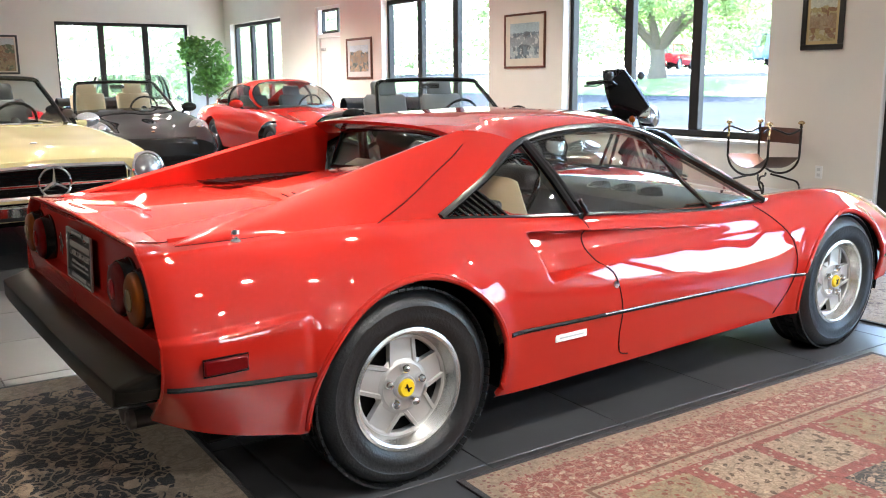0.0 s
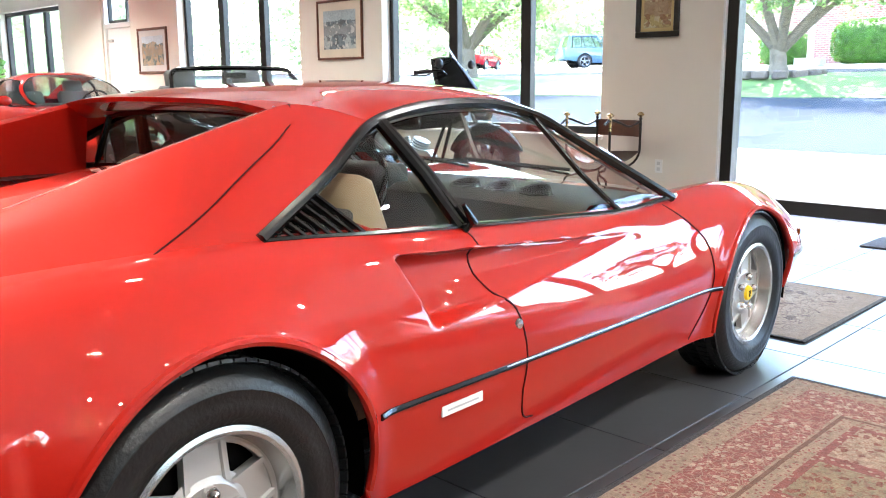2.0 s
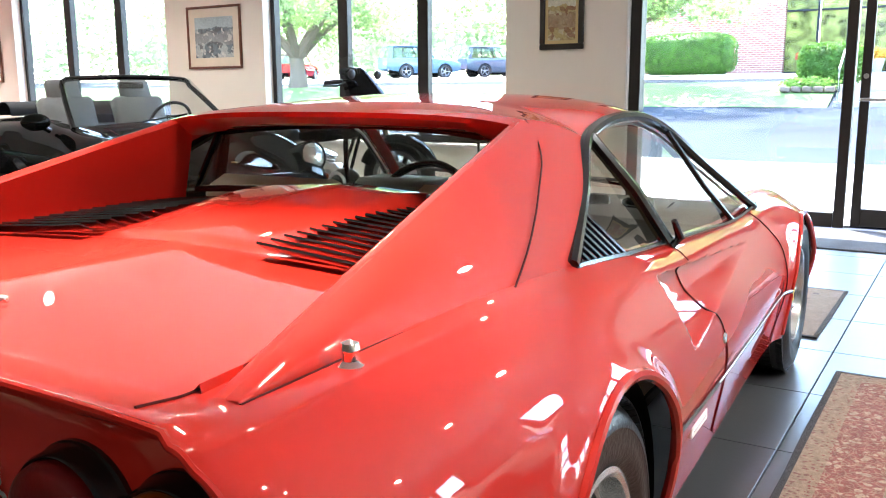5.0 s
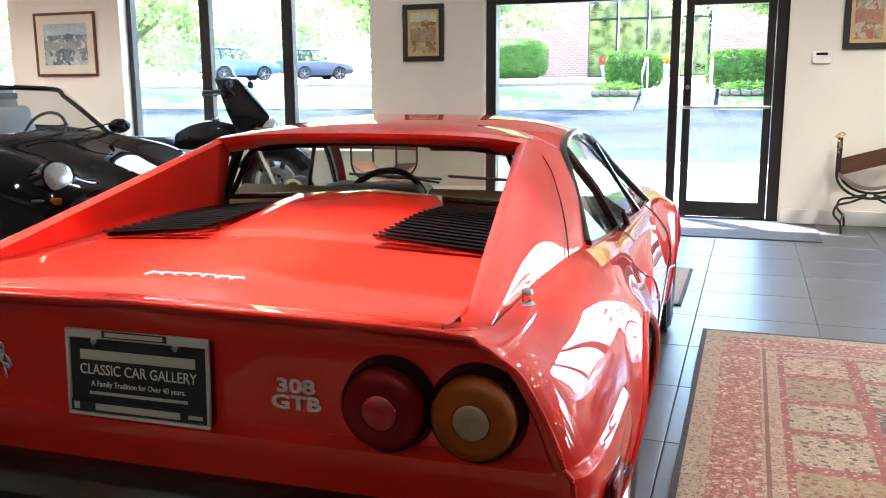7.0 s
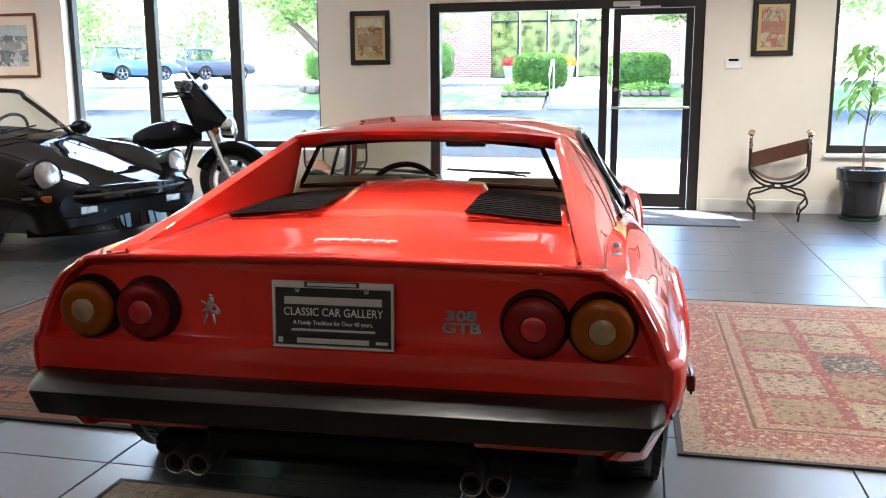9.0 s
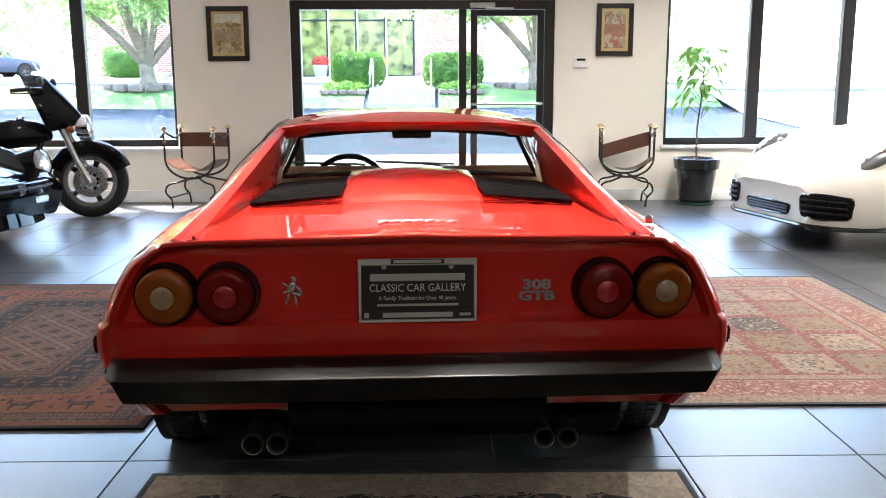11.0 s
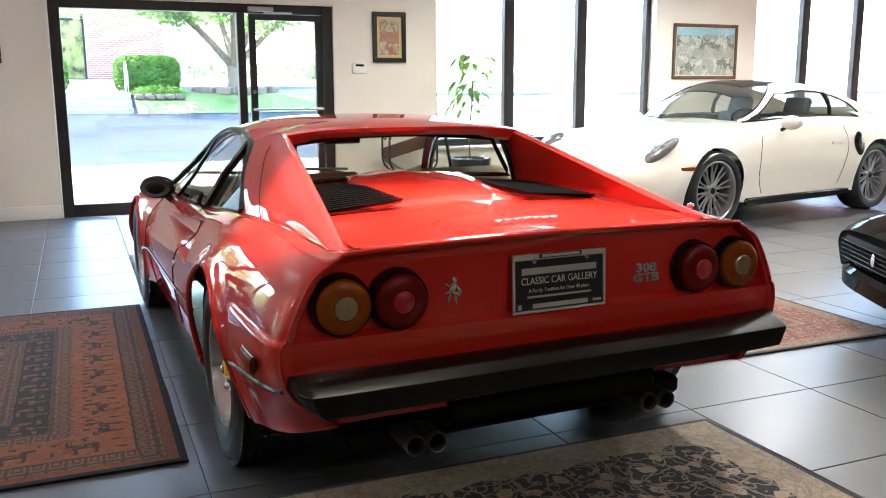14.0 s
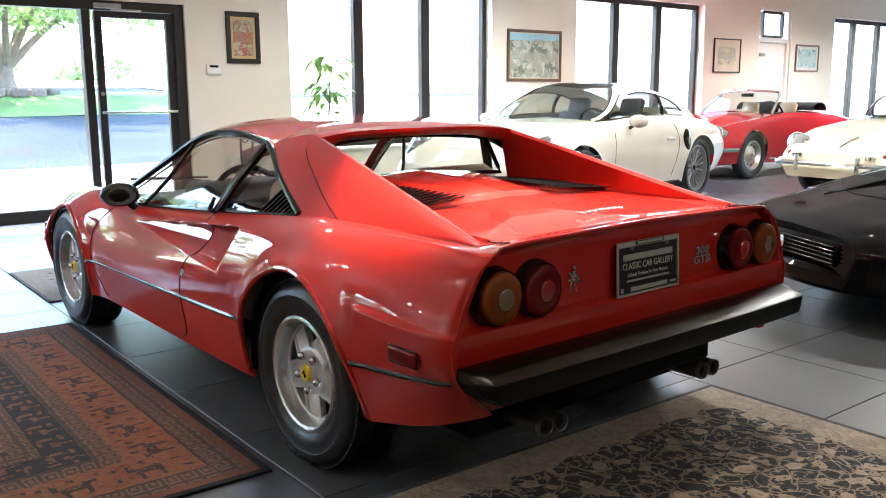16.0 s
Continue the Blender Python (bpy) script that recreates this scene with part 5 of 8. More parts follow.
def along_edge(n, hx, hy):
    """The coordinate that runs along the nearest edge of a rug."""
    near_y = n.op("LESS_THAN", n.op("SUBTRACT", hy, n.op("ABSOLUTE", n.y)), n.op("SUBTRACT", hx, n.op("ABSOLUTE", n.x)))
    return n.op("ADD", n.op("MULTIPLY", near_y, n.x), n.op("MULTIPLY", n.op("SUBTRACT", 1.0, near_y), n.y))


def stamp(n, u, v, boxes):
    """1 inside any of the boxes (centre u, centre v, half width, half height)."""
    out = None
    for cu, cv, wu, wv in boxes:
        k = n.op("MULTIPLY", n.op("LESS_THAN", n.op("ABSOLUTE", n.op("SUBTRACT", u, cu)), wu), n.op("LESS_THAN", n.op("ABSOLUTE", n.op("SUBTRACT", v, cv)), wv))
        out = k if out is None else n.op("MAXIMUM", out, k)
    return out


def rug_tribal(hx, hy):
    """Rust border with dark hooked marks, guard bands of little boxes and a latticed field."""
    n = Nodes("rust_tribal_rug", sheen=0.04)
    d = edge_distance(n, hx, hy)
    s = n.op("ADD", along_edge(n, hx, hy), n.op("MULTIPLY_ADD", n.noise(14, 2.0), 0.02, 4.0))
    dd = n.op("ADD", d, n.op("MULTIPLY_ADD", n.noise(16, 2.0), 0.016, -0.008))
    dark, black, rust, pale = (0.042, 0.034, 0.033), (0.030, 0.030, 0.031), (0.22, 0.085, 0.042), (0.19, 0.125, 0.082)
    u = n.op("FRACT", n.op("DIVIDE", s, 0.058))
    v = n.op("FRACT", n.op("DIVIDE", dd, 0.085))
    ring = n.op("SUBTRACT", n.step(n.op("MAXIMUM", n.op("ABSOLUTE", n.op("SUBTRACT", u, 0.5)), n.op("ABSOLUTE", n.op("SUBTRACT", v, 0.5))), -1.0, 0.40), n.step(n.op("MAXIMUM", n.op("ABSOLUTE", n.op("SUBTRACT", u, 0.5)), n.op("ABSOLUTE", n.op("SUBTRACT", v, 0.5))), 0.14, 0.27))
    box_c = n.mix(ring, (0.075, 0.050, 0.040), (0.17, 0.092, 0.055))
    u = n.op("FRACT", n.op("DIVIDE", s, 0.225))
    v = n.op("DIVIDE", n.op("SUBTRACT", dd, 0.155), 0.195)
    hooks = stamp(n, u, v, ((0.46, 0.48, 0.20, 0.10), (0.30, 0.30, 0.035, 0.16), (0.60, 0.32, 0.035, 0.18), (0.70, 0.66, 0.05, 0.16), (0.24, 0.62, 0.10, 0.05), (0.47, 0.78, 0.05, 0.06), (0.92, 0.30, 0.03, 0.08), (0.90, 0.72, 0.045, 0.06), (0.08, 0.80, 0.03, 0.05)))
    frayed = n.op("MULTIPLY", hooks, n.op("GREATER_THAN", n.noise(70, 2.0), 0.40))
    field_rust = n.mix(n.op("GREATER_THAN", n.noise(30, 3.0), 0.58), rust, (0.20, 0.062, 0.028))
    rust_c = n.mix(frayed, field_rust, dark)
    u = n.op("FRACT", n.op("DIVIDE", s, 0.15))
    v = n.op("DIVIDE", n.op("SUBTRACT", dd, 0.44), 0.12)
    bars = stamp(n, u, v, ((0.3, 0.5, 0.16, 0.10), (0.3, 0.3, 0.05, 0.28), (0.72, 0.62, 0.09, 0.2), (0.72, 0.22, 0.15, 0.07), (0.52, 0.85, 0.2, 0.06)))
    dark_c = n.mix(n.op("MULTIPLY", bars, n.op("GREATER_THAN", n.noise(60, 2.0), 0.42)), black, (0.17, 0.075, 0.042))
    a = n.op("PINGPONG", n.op("MULTIPLY", n.op("ADD", n.x, n.y), 10.0), 1.0)
    b = n.op("PINGPONG", n.op("MULTIPLY", n.op("SUBTRACT", n.x, n.y), 10.0), 1.0)
    cross = n.op("MINIMUM", a, b)
    dots = n.op("GREATER_THAN", n.op("ADD", a, b), 1.55)
    field = n.mix(n.op("GREATER_THAN", n.noise(90, 2.0), 0.52), (0.15, 0.075, 0.05), (0.09, 0.05, 0.038))
    field = n.mix(n.op("LESS_THAN", cross, 0.16), field, pale)
    field = n.mix(dots, field, (0.05, 0.04, 0.04))
    field = n.mix(n.op("MULTIPLY", n.op("GREATER_THAN", cross, 0.42), n.op("LESS_THAN", cross, 0.55)), field, (0.21, 0.12, 0.08))
    c = n.mix(n.op("GREATER_THAN", dd, 0.645), box_c, field)
    c = n.mix(n.op("LESS_THAN", dd, 0.56), c, dark_c)
    c = n.mix(n.op("LESS_THAN", dd, 0.435), c, box_c)
    c = n.mix(n.op("LESS_THAN", dd, 0.35), c, rust_c)
    c = n.mix(n.op("LESS_THAN", dd, 0.155), c, dark)
    c = n.mix(n.op("LESS_THAN", dd, 0.147), c, box_c)
    c = n.mix(n.op("LESS_THAN", dd, 0.06), c, (0.17, 0.06, 0.03))
    c = n.mix(n.op("LESS_THAN", d, 0.026), c, (0.012, 0.013, 0.016))
    return n.done(c, 0.4, 0.76)


def rug_floral(name, hx, hy, ground, petal, vine, border, width, scale=11):
    n = Nodes(name, sheen=0.3)
    d = edge_distance(n, hx, hy)
    field = flowers(n, scale, ground, petal, vine, 0.07)
    bord = flowers(n, 9, border, n.mix(0.5, border, SAND), n.mix(0.75, ground, border), 0.12)
    rag = n.op("ADD", d, n.op("MULTIPLY", n.noise(9, 3), 0.10))
    c = n.mix(n.op("LESS_THAN", rag, width + 0.05), field, bord)
    c = n.mix(n.op("LESS_THAN", d, 0.02), c, (0.02, 0.022, 0.024))
    return n.done(c, 0.4, 0.85)


def rug(x0, x1, y0, y1, material, label, turn=0.0):
    hx, hy = (x1 - x0) / 2, (y1 - y0) / 2
    g = Geo()
    n, m = 40, 30
    rows = []
    for i in range(n + 1):
        row = []
        for j in range(m + 1):
            x, y = -hx + 2 * hx * i / n, -hy + 2 * hy * j / m
            z = 0.009 + 0.0022 * noise.noise((x * 2.5, y * 2.5, x0))
            row.append((x + 0.004 * noise.noise((y * 3, x0, 1)), y + 0.004 * noise.noise((x * 3, y0, 2)), z))
        rows.append(row)
    g.grid(rows)
    rim_ = [r[0] for r in rows] + rows[-1][1:] + [r[-1] for r in rows[::-1]][1:] + rows[0][::-1][1:-1]
    g.grid([rim_ + [rim_[0]], [(x, y, 0.0005) for x, y, z in rim_] + [(rim_[0][0], rim_[0][1], 0.0005)]])
    ob = solid("rug", g, material, label, "rug", m=pose((x0 + x1) / 2, (y0 + y1) / 2, 0, 0, 0, turn))
    return ob


rug(1.40, 3.65, 0.49, 2.06, rug_panels(1.125, 0.785), "red and beige wool rug with a field of square panels")
rug(1.22, 3.54, 3.93, 5.62, rug_tribal(1.16, 0.845), "rust and black tribal wool rug with dark binding")
rug(-1.55, 0.845, 2.13, 3.78, rug_floral("dark_floral_rug", 1.2, 0.825, (0.006, 0.0075, 0.011), (0.40, 0.30, 0.205), (0.27, 0.205, 0.145), (0.36, 0.285, 0.205), 0.17, 12), "dark floral wool rug with a beige border")
rug(4.11, 5.17, 2.20, 3.90, rug_floral("beige_floral_rug", 0.53, 0.85, (0.34, 0.27, 0.20), (0.10, 0.06, 0.05), (0.2, 0.14, 0.10), BEIGE, 0.14, 14), "small worn beige rug with a dark edge")
n = Nodes("grey_door_mat")
solid("door_mat", Geo().box((0, 0, 0.006), (0.92, 1.5, 0.012), bevel=0.004), n.done(n.mix(n.noise(90), (0.05, 0.052, 0.055), (0.10, 0.10, 0.105))), "plain dark grey door mat inside the entrance", "door mat", m=pose(6.98, 2.06, 0))


# ---------------------------------------------------------------- pictures
def art(name, cols, scale=7.0, seed=0.0, sky=None):
    """A loosely painted picture: blotches of a few colours."""
    n = Nodes(name, 0.4)
    mp = n.nt.nodes.new("ShaderNodeMapping")
    mp.inputs["Location"].default_value = (seed, seed * 1.7, seed * 0.6)
    n.link(n.warped(0.12, 6.0), mp.inputs["Vector"])
    a = n.noise(scale, 5, mp.outputs[0])
    b = n.noise(scale * 0.8, 6, mp.outputs[0])
    ground = n.op("ADD", n.z, n.op("MULTIPLY_ADD", b, 0.22, -0.11))
    c = n.mix(n.op("GREATER_THAN", a, 0.5), cols[0], cols[1])
    c = n.mix(n.step(n.noise(scale * 1.9, 5, mp.outputs[0]), 0.54, 0.75), c, n.mix(0.75, c, cols[2]))
    c = n.mix(n.step(ground, -0.07, 0.05), c, n.mix(a, cols[2], cols[1]))
    c = n.mix(n.op("GREATER_THAN", n.noise(scale * 3.0, 4, mp.outputs[0]), 0.60), c, n.mix(0.7, c, cols[3]))
    if sky:
        c = n.mix(n.op("GREATER_THAN", n.op("ADD", n.z, n.op("MULTIPLY_ADD", a, 0.16, -0.08)), sky[1]), c, n.mix(n.noise(scale, 3), sky[0], tuple(min(1.0, q * 1.5) for q in sky[0])))
    return n.done(c, 0.3)


def picture(y0, y1, z0, z1, frame_mat, fw, mat_mat, mw, canvas, label, at=None, turn=0):
    w, h = y1 - y0, z1 - z0
    m = at or Matrix.Translation((WX, (y0 + y1) / 2, (z0 + z1) / 2))
    p = thing("framed_picture", m, label, "picture", "pictures on the walls")
    f = Geo()
    d = 0.03
    for s in (1, -1):
        f.box((-d / 2, 0, s * (h - fw) / 2), (d, w, fw), bevel=0.006).box((-d / 2, s * (w - fw) / 2, 0), (d, fw, h - 2 * fw), bevel=0.006)
    part("frame", f, frame_mat, p, smooth=False)
    iw, ih = w - 2 * fw, h - 2 * fw
    part("mat_board", Geo().box((-0.008, 0, 0), (0.012, iw, ih)), mat_mat, p, smooth=False)
    part("canvas", Geo().box((-0.0155, 0, 0), (0.003, iw - 2 * mw, ih - 2 * mw)), canvas, p, smooth=False)
    return p


FRAME_DARK = mat("dark_wood_frame", (0.02, 0.016, 0.013), 0.35, 0, 0.2, 12)
FRAME_RED = mat("red_wood_frame", (0.14, 0.045, 0.02), 0.35, 0, 0.2, 12)
FRAME_BROWN = mat("brown_wood_frame", (0.12, 0.075, 0.045), 0.4, 0, 0.2, 12)
GILT = mat("gilt_liner", (0.55, 0.42, 0.2), 0.4, 0.5)
CARD = mat("cream_card", (0.66, 0.58, 0.46), 0.8)
CARD_GREY = mat("pale_grey_card", (0.6, 0.58, 0.55), 0.8)
picture(13.64, 14.59, 1.25, 1.97, FRAME_RED, 0.04, CARD_GREY, 0.09, art("picture_town", [(0.35, 0.28, 0.2), (0.12, 0.14, 0.12), (0.5, 0.32, 0.2), (0.2, 0.25, 0.28)], 5, 3.1, ((0.4, 0.46, 0.5), 0.12)), "framed colour print of a town scene on the wall")
picture(8.97, 9.84, 1.37, 2.09, FRAME_RED, 0.028, CARD, 0.10, art("picture_race", [(0.16, 0.2, 0.22), (0.38, 0.42, 0.42), (0.1, 0.1, 0.11), (0.6, 0.6, 0.56)], 6, 7.7, ((0.3, 0.36, 0.38), 0.1)), "red wood frame with a grey print and wide cream mat")
picture(4.78, 5.21, 1.47, 2.02, FRAME_DARK, 0.05, GILT, 0.03, art("picture_field", [(0.42, 0.34, 0.16), (0.5, 0.44, 0.28), (0.22, 0.09, 0.05), (0.3, 0.2, 0.1)], 7, 1.3, ((0.46, 0.46, 0.36), 0.1)), "small painting in a dark frame with a gilt liner")
picture(0.81, 1.19, 1.51, 2.04, FRAME_DARK, 0.05, GILT, 0.03, art("picture_rider", [(0.45, 0.4, 0.3), (0.36, 0.3, 0.2), (0.4, 0.07, 0.04), (0.2, 0.17, 0.14)], 8, 5.2), "small painting in red and ochre in a dark frame")
picture(-3.73, -2.73, 1.34, 2.02, FRAME_BROWN, 0.04, CARD, 0.012, art("picture_circuit", [(0.3, 0.34, 0.3), (0.16, 0.2, 0.16), (0.55, 0.55, 0.5), (0.4, 0.3, 0.22)], 6, 9.4, ((0.25, 0.42, 0.5), 0.2)), "wide brown-framed painting of a racing circuit")
picture(-7.96, -7.22, 1.50, 2.05, FRAME_DARK, 0.02, CARD, 0.11, art("picture_pale", [(0.55, 0.5, 0.4), (0.6, 0.55, 0.36), (0.3, 0.32, 0.36), (0.6, 0.5, 0.2)], 6, 2.2), "pale framed print with a wide cream mat")
picture(-10.42, -9.65, 1.54, 2.02, FRAME_RED, 0.03, CARD_GREY, 0.05, art("picture_sea", [(0.3, 0.45, 0.5), (0.2, 0.32, 0.36), (0.6, 0.6, 0.55), (0.4, 0.5, 0.5)], 6, 4.2), "small framed print in pale blue")
picture(0, 1.2, 0, 0.82, FRAME_DARK, 0.04, CARD, 0.03, art("picture_dark", [(0.12, 0.14, 0.08), (0.3, 0.22, 0.12), (0.2, 0.1, 0.06), (0.35, 0.3, 0.2)], 5, 6.6, ((0.4, 0.42, 0.4), 0.2)), "dark framed landscape painting on the end wall", at=pose(2.35, Y1, 1.82, 0, 0, 90))

# thermostat and sockets
th = thing("thermostat", Matrix.Translation((WX, 1.345, 1.445)), "small white wall thermostat with a dark display", "thermostat")
part("case", Geo().box((-0.012, 0, 0), (0.024, 0.155, 0.105), bevel=0.008), WHITE_TRIM, th)
part("display", Geo().box((-0.0245, 0, 0.03), (0.002, 0.09, 0.022)), BLACK_TRIM, th, smooth=False)
for y in (4.93, 0.72):
    so = thing("socket", Matrix.Translation((WX, y, 0.33)), "white wall socket above the baseboard", "socket", "wall sockets")
    part("cover_plate", Geo().box((-0.003, 0, 0), (0.006, 0.075, 0.12), bevel=0.002), WHITE_TRIM, so, smooth=False)
    for z in (0.026, -0.026):
        part("outlet", Geo().box((-0.0065, 0, z), (0.003, 0.034, 0.03), bevel=0.001), CARD_GREY, so, smooth=False)

# ---------------------------------------------------------------- iron armchairs
IRON = mat("wrought_iron", (0.035, 0.028, 0.022), 0.4, 0.7, 0.2, 20, bump=0.1)
BRASS = mat("aged_brass", (0.55, 0.4, 0.2), 0.25, 1.0, 0.12, 25)
HIDE = mat("brown_hide", (0.10, 0.045, 0.028), 0.32, 0, 0.2, 14, bump=0.15, bump_scale=120)


def iron_chair(m, label, slip=0.0):
    c = thing("armchair", m, label, "chair", "iron armchairs by the wall")
    hx, hy = 0.20, 0.255
    for fx in (hx, -hx):
        arcp = [(fx, -hy, 0.72), (fx, -hy, 0.52)] + [(fx, -hy * math.cos(a), 0.50 - 0.19 * math.sin(a)) for a in np.linspace(0.1, math.pi - 0.1, 15)] + [(fx, hy, 0.52), (fx, hy, 0.72)]
        part("side_frame", Geo().tube(arcp, 0.011, 8), IRON, c)
        for s in (1, -1):
            part("post", Geo().revolve([(0.011, 0.0), (0.015, 0.01), (0.010, 0.03), (0.014, 0.06), (0.009, 0.09), (0.016, 0.10), (0.010, 0.115)], pose(fx, s * hy, 0.66), 12), BRASS if fx > 0 else IRON, c)
            part("finial", Geo().revolve([(0.010, 0.0), (0.018, 0.012), (0.032, 0.02), (0.030, 0.03), (0.018, 0.042), (0.0, 0.048)], pose(fx, s * hy, 0.775), 14), BRASS, c, "turned brass finial")
        for s in (1, -1):
            leg = along([(fx * 0.4, s * 0.03, 0.31), (fx * 0.9, s * 0.14, 0.27), (fx * 1.1, s * 0.24, 0.235), (fx * 1.15, s * 0.255, 0.18), (fx * 1.1, s * 0.20, 0.10), (fx * 1.12, s * 0.19, 0.012)], 24)
            part("leg", Geo().tube(leg, 0.010, 8), IRON, c)
    for s in (1, -1):
        arm = along([(-hx, s * hy, 0.74), (-0.05, s * hy, 0.70), (0.08, s * hy, 0.735), (hx, s * hy, 0.76), (hx + 0.07, s * hy, 0.72)], 18)
        part("arm", Geo().tube(arm, 0.010, 8), IRON, c)
        part("stretcher", Geo().tube([(hx * 1.1, s * 0.2, 0.12), (-hx * 1.1, s * 0.2, 0.12)], 0.008, 8), IRON, c)
    rows = [[(x, y, 0.49 - 0.115 * (1 - (y / hy) ** 2) + 0.01 * math.sin(6 * x)) for y in np.linspace(-hy, hy, 15)] for x in np.linspace(-0.19, 0.21, 8)]
    g = Geo().grid(rows).grid([[(x, y, z - 0.008) for x, y, z in r] for r in rows])
    part("seat", g, HIDE, c, "slung brown leather seat")
    rows = [[(-hx - 0.012 - 0.03 * (1 - (y / hy) ** 2), y, z - slip * (0.5 - 0.5 * y / hy)) for y in np.linspace(-hy, hy, 13)] for z in (0.60, 0.65, 0.70, 0.745)]
    g = Geo().grid(rows).grid([[(x - 0.006, y, z) for x, y, z in r] for r in rows])
    part("backrest", g, HIDE, c, "brown leather back strap")
    return c


iron_chair(pose(7.15, 5.27, 0, 0, 0, 172), "wrought iron armchair with a slung brown leather seat")
iron_chair(pose(7.14, 0.93, 0, 0, 0, 172), "wrought iron armchair with slipped leather strap beside the plant", 0.15)

# ---------------------------------------------------------------- plants
LEAF_PALE = leafy(mat("pale_green_leaf", (0.12, 0.24, 0.05), 0.45, 0, 0.3, 5))
BARK = mat("grey_brown_bark", (0.16, 0.12, 0.09), 0.9, 0, 0.3, 9, bump=0.6, bump_scale=30)


def leaf_quads(g, c, r, count, size, rng, flat=1.0):
    """Small folded leaves spread through an uneven ball."""
    for _ in range(count):
        d = Vector((rng.gauss(0, 1), rng.gauss(0, 1), rng.gauss(0, 1) * flat))
        d = d.normalized() * (rng.random() ** 0.45)
        p = Vector((c[0] + d.x * r[0], c[1] + d.y * r[1], c[2] + d.z * r[2]))
        a = Vector((rng.gauss(0, 1), rng.gauss(0, 1), rng.gauss(0, 0.6))).normalized()
        b = a.cross(Vector((rng.gauss(0, 1), rng.gauss(0, 1), rng.gauss(0, 1)))).normalized()
        s = size * (0.6 + 0.8 * rng.random())
        u = b.cross(a) * s * 0.12
        g.add([p - a * s * 0.5, p + b * s * 0.28 + u, p + a * s * 0.5, p - b * s * 0.28 + u], [(0, 1, 2), (0, 2, 3)])


rng = random.Random(5)
pl = thing("potted_plant", pose(7.22, 0.18, 0), "young rubber plant with sparse leaves in a black pot", "potted plant")
POT = mat("black_glazed_pot", (0.015, 0.015, 0.014), 0.15, 0, 0.1, 10, coat=0.5)
part("pot", Geo().revolve([(0.0, 0.02), (0.15, 0.02), (0.16, 0.04), (0.195, 0.30), (0.20, 0.36), (0.225, 0.37), (0.235, 0.47), (0.225, 0.475), (0.21, 0.46), (0.2, 0.42), (0.0, 0.42)], None, 32), POT, pl, "glossy black plastic pot")
part("saucer", Geo().revolve([(0.0, 0.004), (0.17, 0.004), (0.185, 0.03), (0.19, 0.032), (0.18, 0.01), (0.0, 0.01)], None, 32), mat("green_saucer", (0.02, 0.08, 0.05), 0.4), pl, "green plastic saucer")
part("soil", Geo().revolve([(0.0, 0.435), (0.205, 0.43)], None, 24), mat("soil", (0.03, 0.02, 0.014), 0.95, bump=0.5), pl)
trunk = along([(0, 0, 0.42), (0.01, 0.01, 0.75), (-0.01, -0.01, 1.05), (0.0, -0.03, 1.4)], 14)
part("trunk", Geo().tube(trunk, [0.012 - 0.0005 * k for k in range(14)], 8), BARK, pl)
for k in range(74):
    h = 0.98 + 0.62 * rng.random() ** 0.8
    a = rng.random() * 6.28
    rr = 0.05 + 0.17 * rng.random()
    base = Vector((0, -0.02, h - 0.12))
    tip = Vector((rr * math.cos(a), rr * math.sin(a), h))
    d = Vector((math.cos(a + rng.gauss(0, 0.5)), math.sin(a + rng.gauss(0, 0.5)), rng.uniform(-0.9, 0.15))).normalized()
    sd = d.cross(Vector((0, 0, 1))).normalized()
    up = sd.cross(d).normalized()
    L_, W_ = 0.10 + 0.06 * rng.random(), 0.026 + 0.012 * rng.random()
    g = Geo().tube([base, tip], 0.0028, 4)
    rows = []
    for q in range(7):
        u = q / 6
        mid = tip + d * (L_ * u) - up * (0.35 * L_ * u * u)
        half = W_ * math.sin(math.pi * (0.04 + 0.96 * u) ** 0.8) + 0.001
        rows.append([mid - sd * half + up * half * 0.35, mid, mid + sd * half + up * half * 0.35])
    g.grid(rows)
    part("leaf", g, LEAF_PALE, pl)
fi = thing("potted_plant", pose(6.75, 20.2, 0), "large bushy green ficus in the corner of the room", "potted plant")
part("pot", Geo().revolve([(0.0, 0.0), (0.2, 0.0), (0.26, 0.42), (0.23, 0.42), (0.22, 0.38), (0.0, 0.38)], None, 24), POT, fi)
part("trunk", Geo().tube(along([(0, 0, 0.36), (0.03, 0.02, 0.9), (-0.02, 0, 1.5)], 10), 0.03, 8), BARK, fi)
g = Geo()
for c, r in (((0, 0, 1.75), (0.55, 0.55, 0.5)), ((0.2, -0.2, 1.4), (0.4, 0.4, 0.4)), ((-0.2, 0.2, 1.95), (0.35, 0.35, 0.3)), ((0.1, 0.1, 1.2), (0.4, 0.45, 0.35))):
    leaf_quads(g, c, r, 420, 0.13, rng)
ob = part("crown", g, LEAF_PALE, fi, smooth=False)

# ---------------------------------------------------------------- outside
ASPHALT = mat("asphalt", (0.034, 0.040, 0.052), 0.95, 0, 0.25, 0.4, bump=0.3, bump_scale=40, spec=0.05)
GRASS = mat("grass", (0.095, 0.155, 0.04), 0.9, 0, 0.35, 1.2, bump=0.6, bump_scale=25)
CONCRETE = mat("pale_concrete", (0.34, 0.33, 0.31), 0.85, 0, 0.15, 2, bump=0.2)
STONE = mat("edging_stone", (0.13, 0.095, 0.075), 0.9, 0, 0.25, 4, bump=0.4, random_piece=0.2)
HEDGE = leafy(mat("hedge_leaf", (0.07, 0.16, 0.02), 0.6, 0, 0.4, 4), 0.3)
TREE_LEAF = leafy(mat("tree_leaf", (0.15, 0.225, 0.08), 0.6, 0, 0.45, 1.5), 0.55, 1.8)
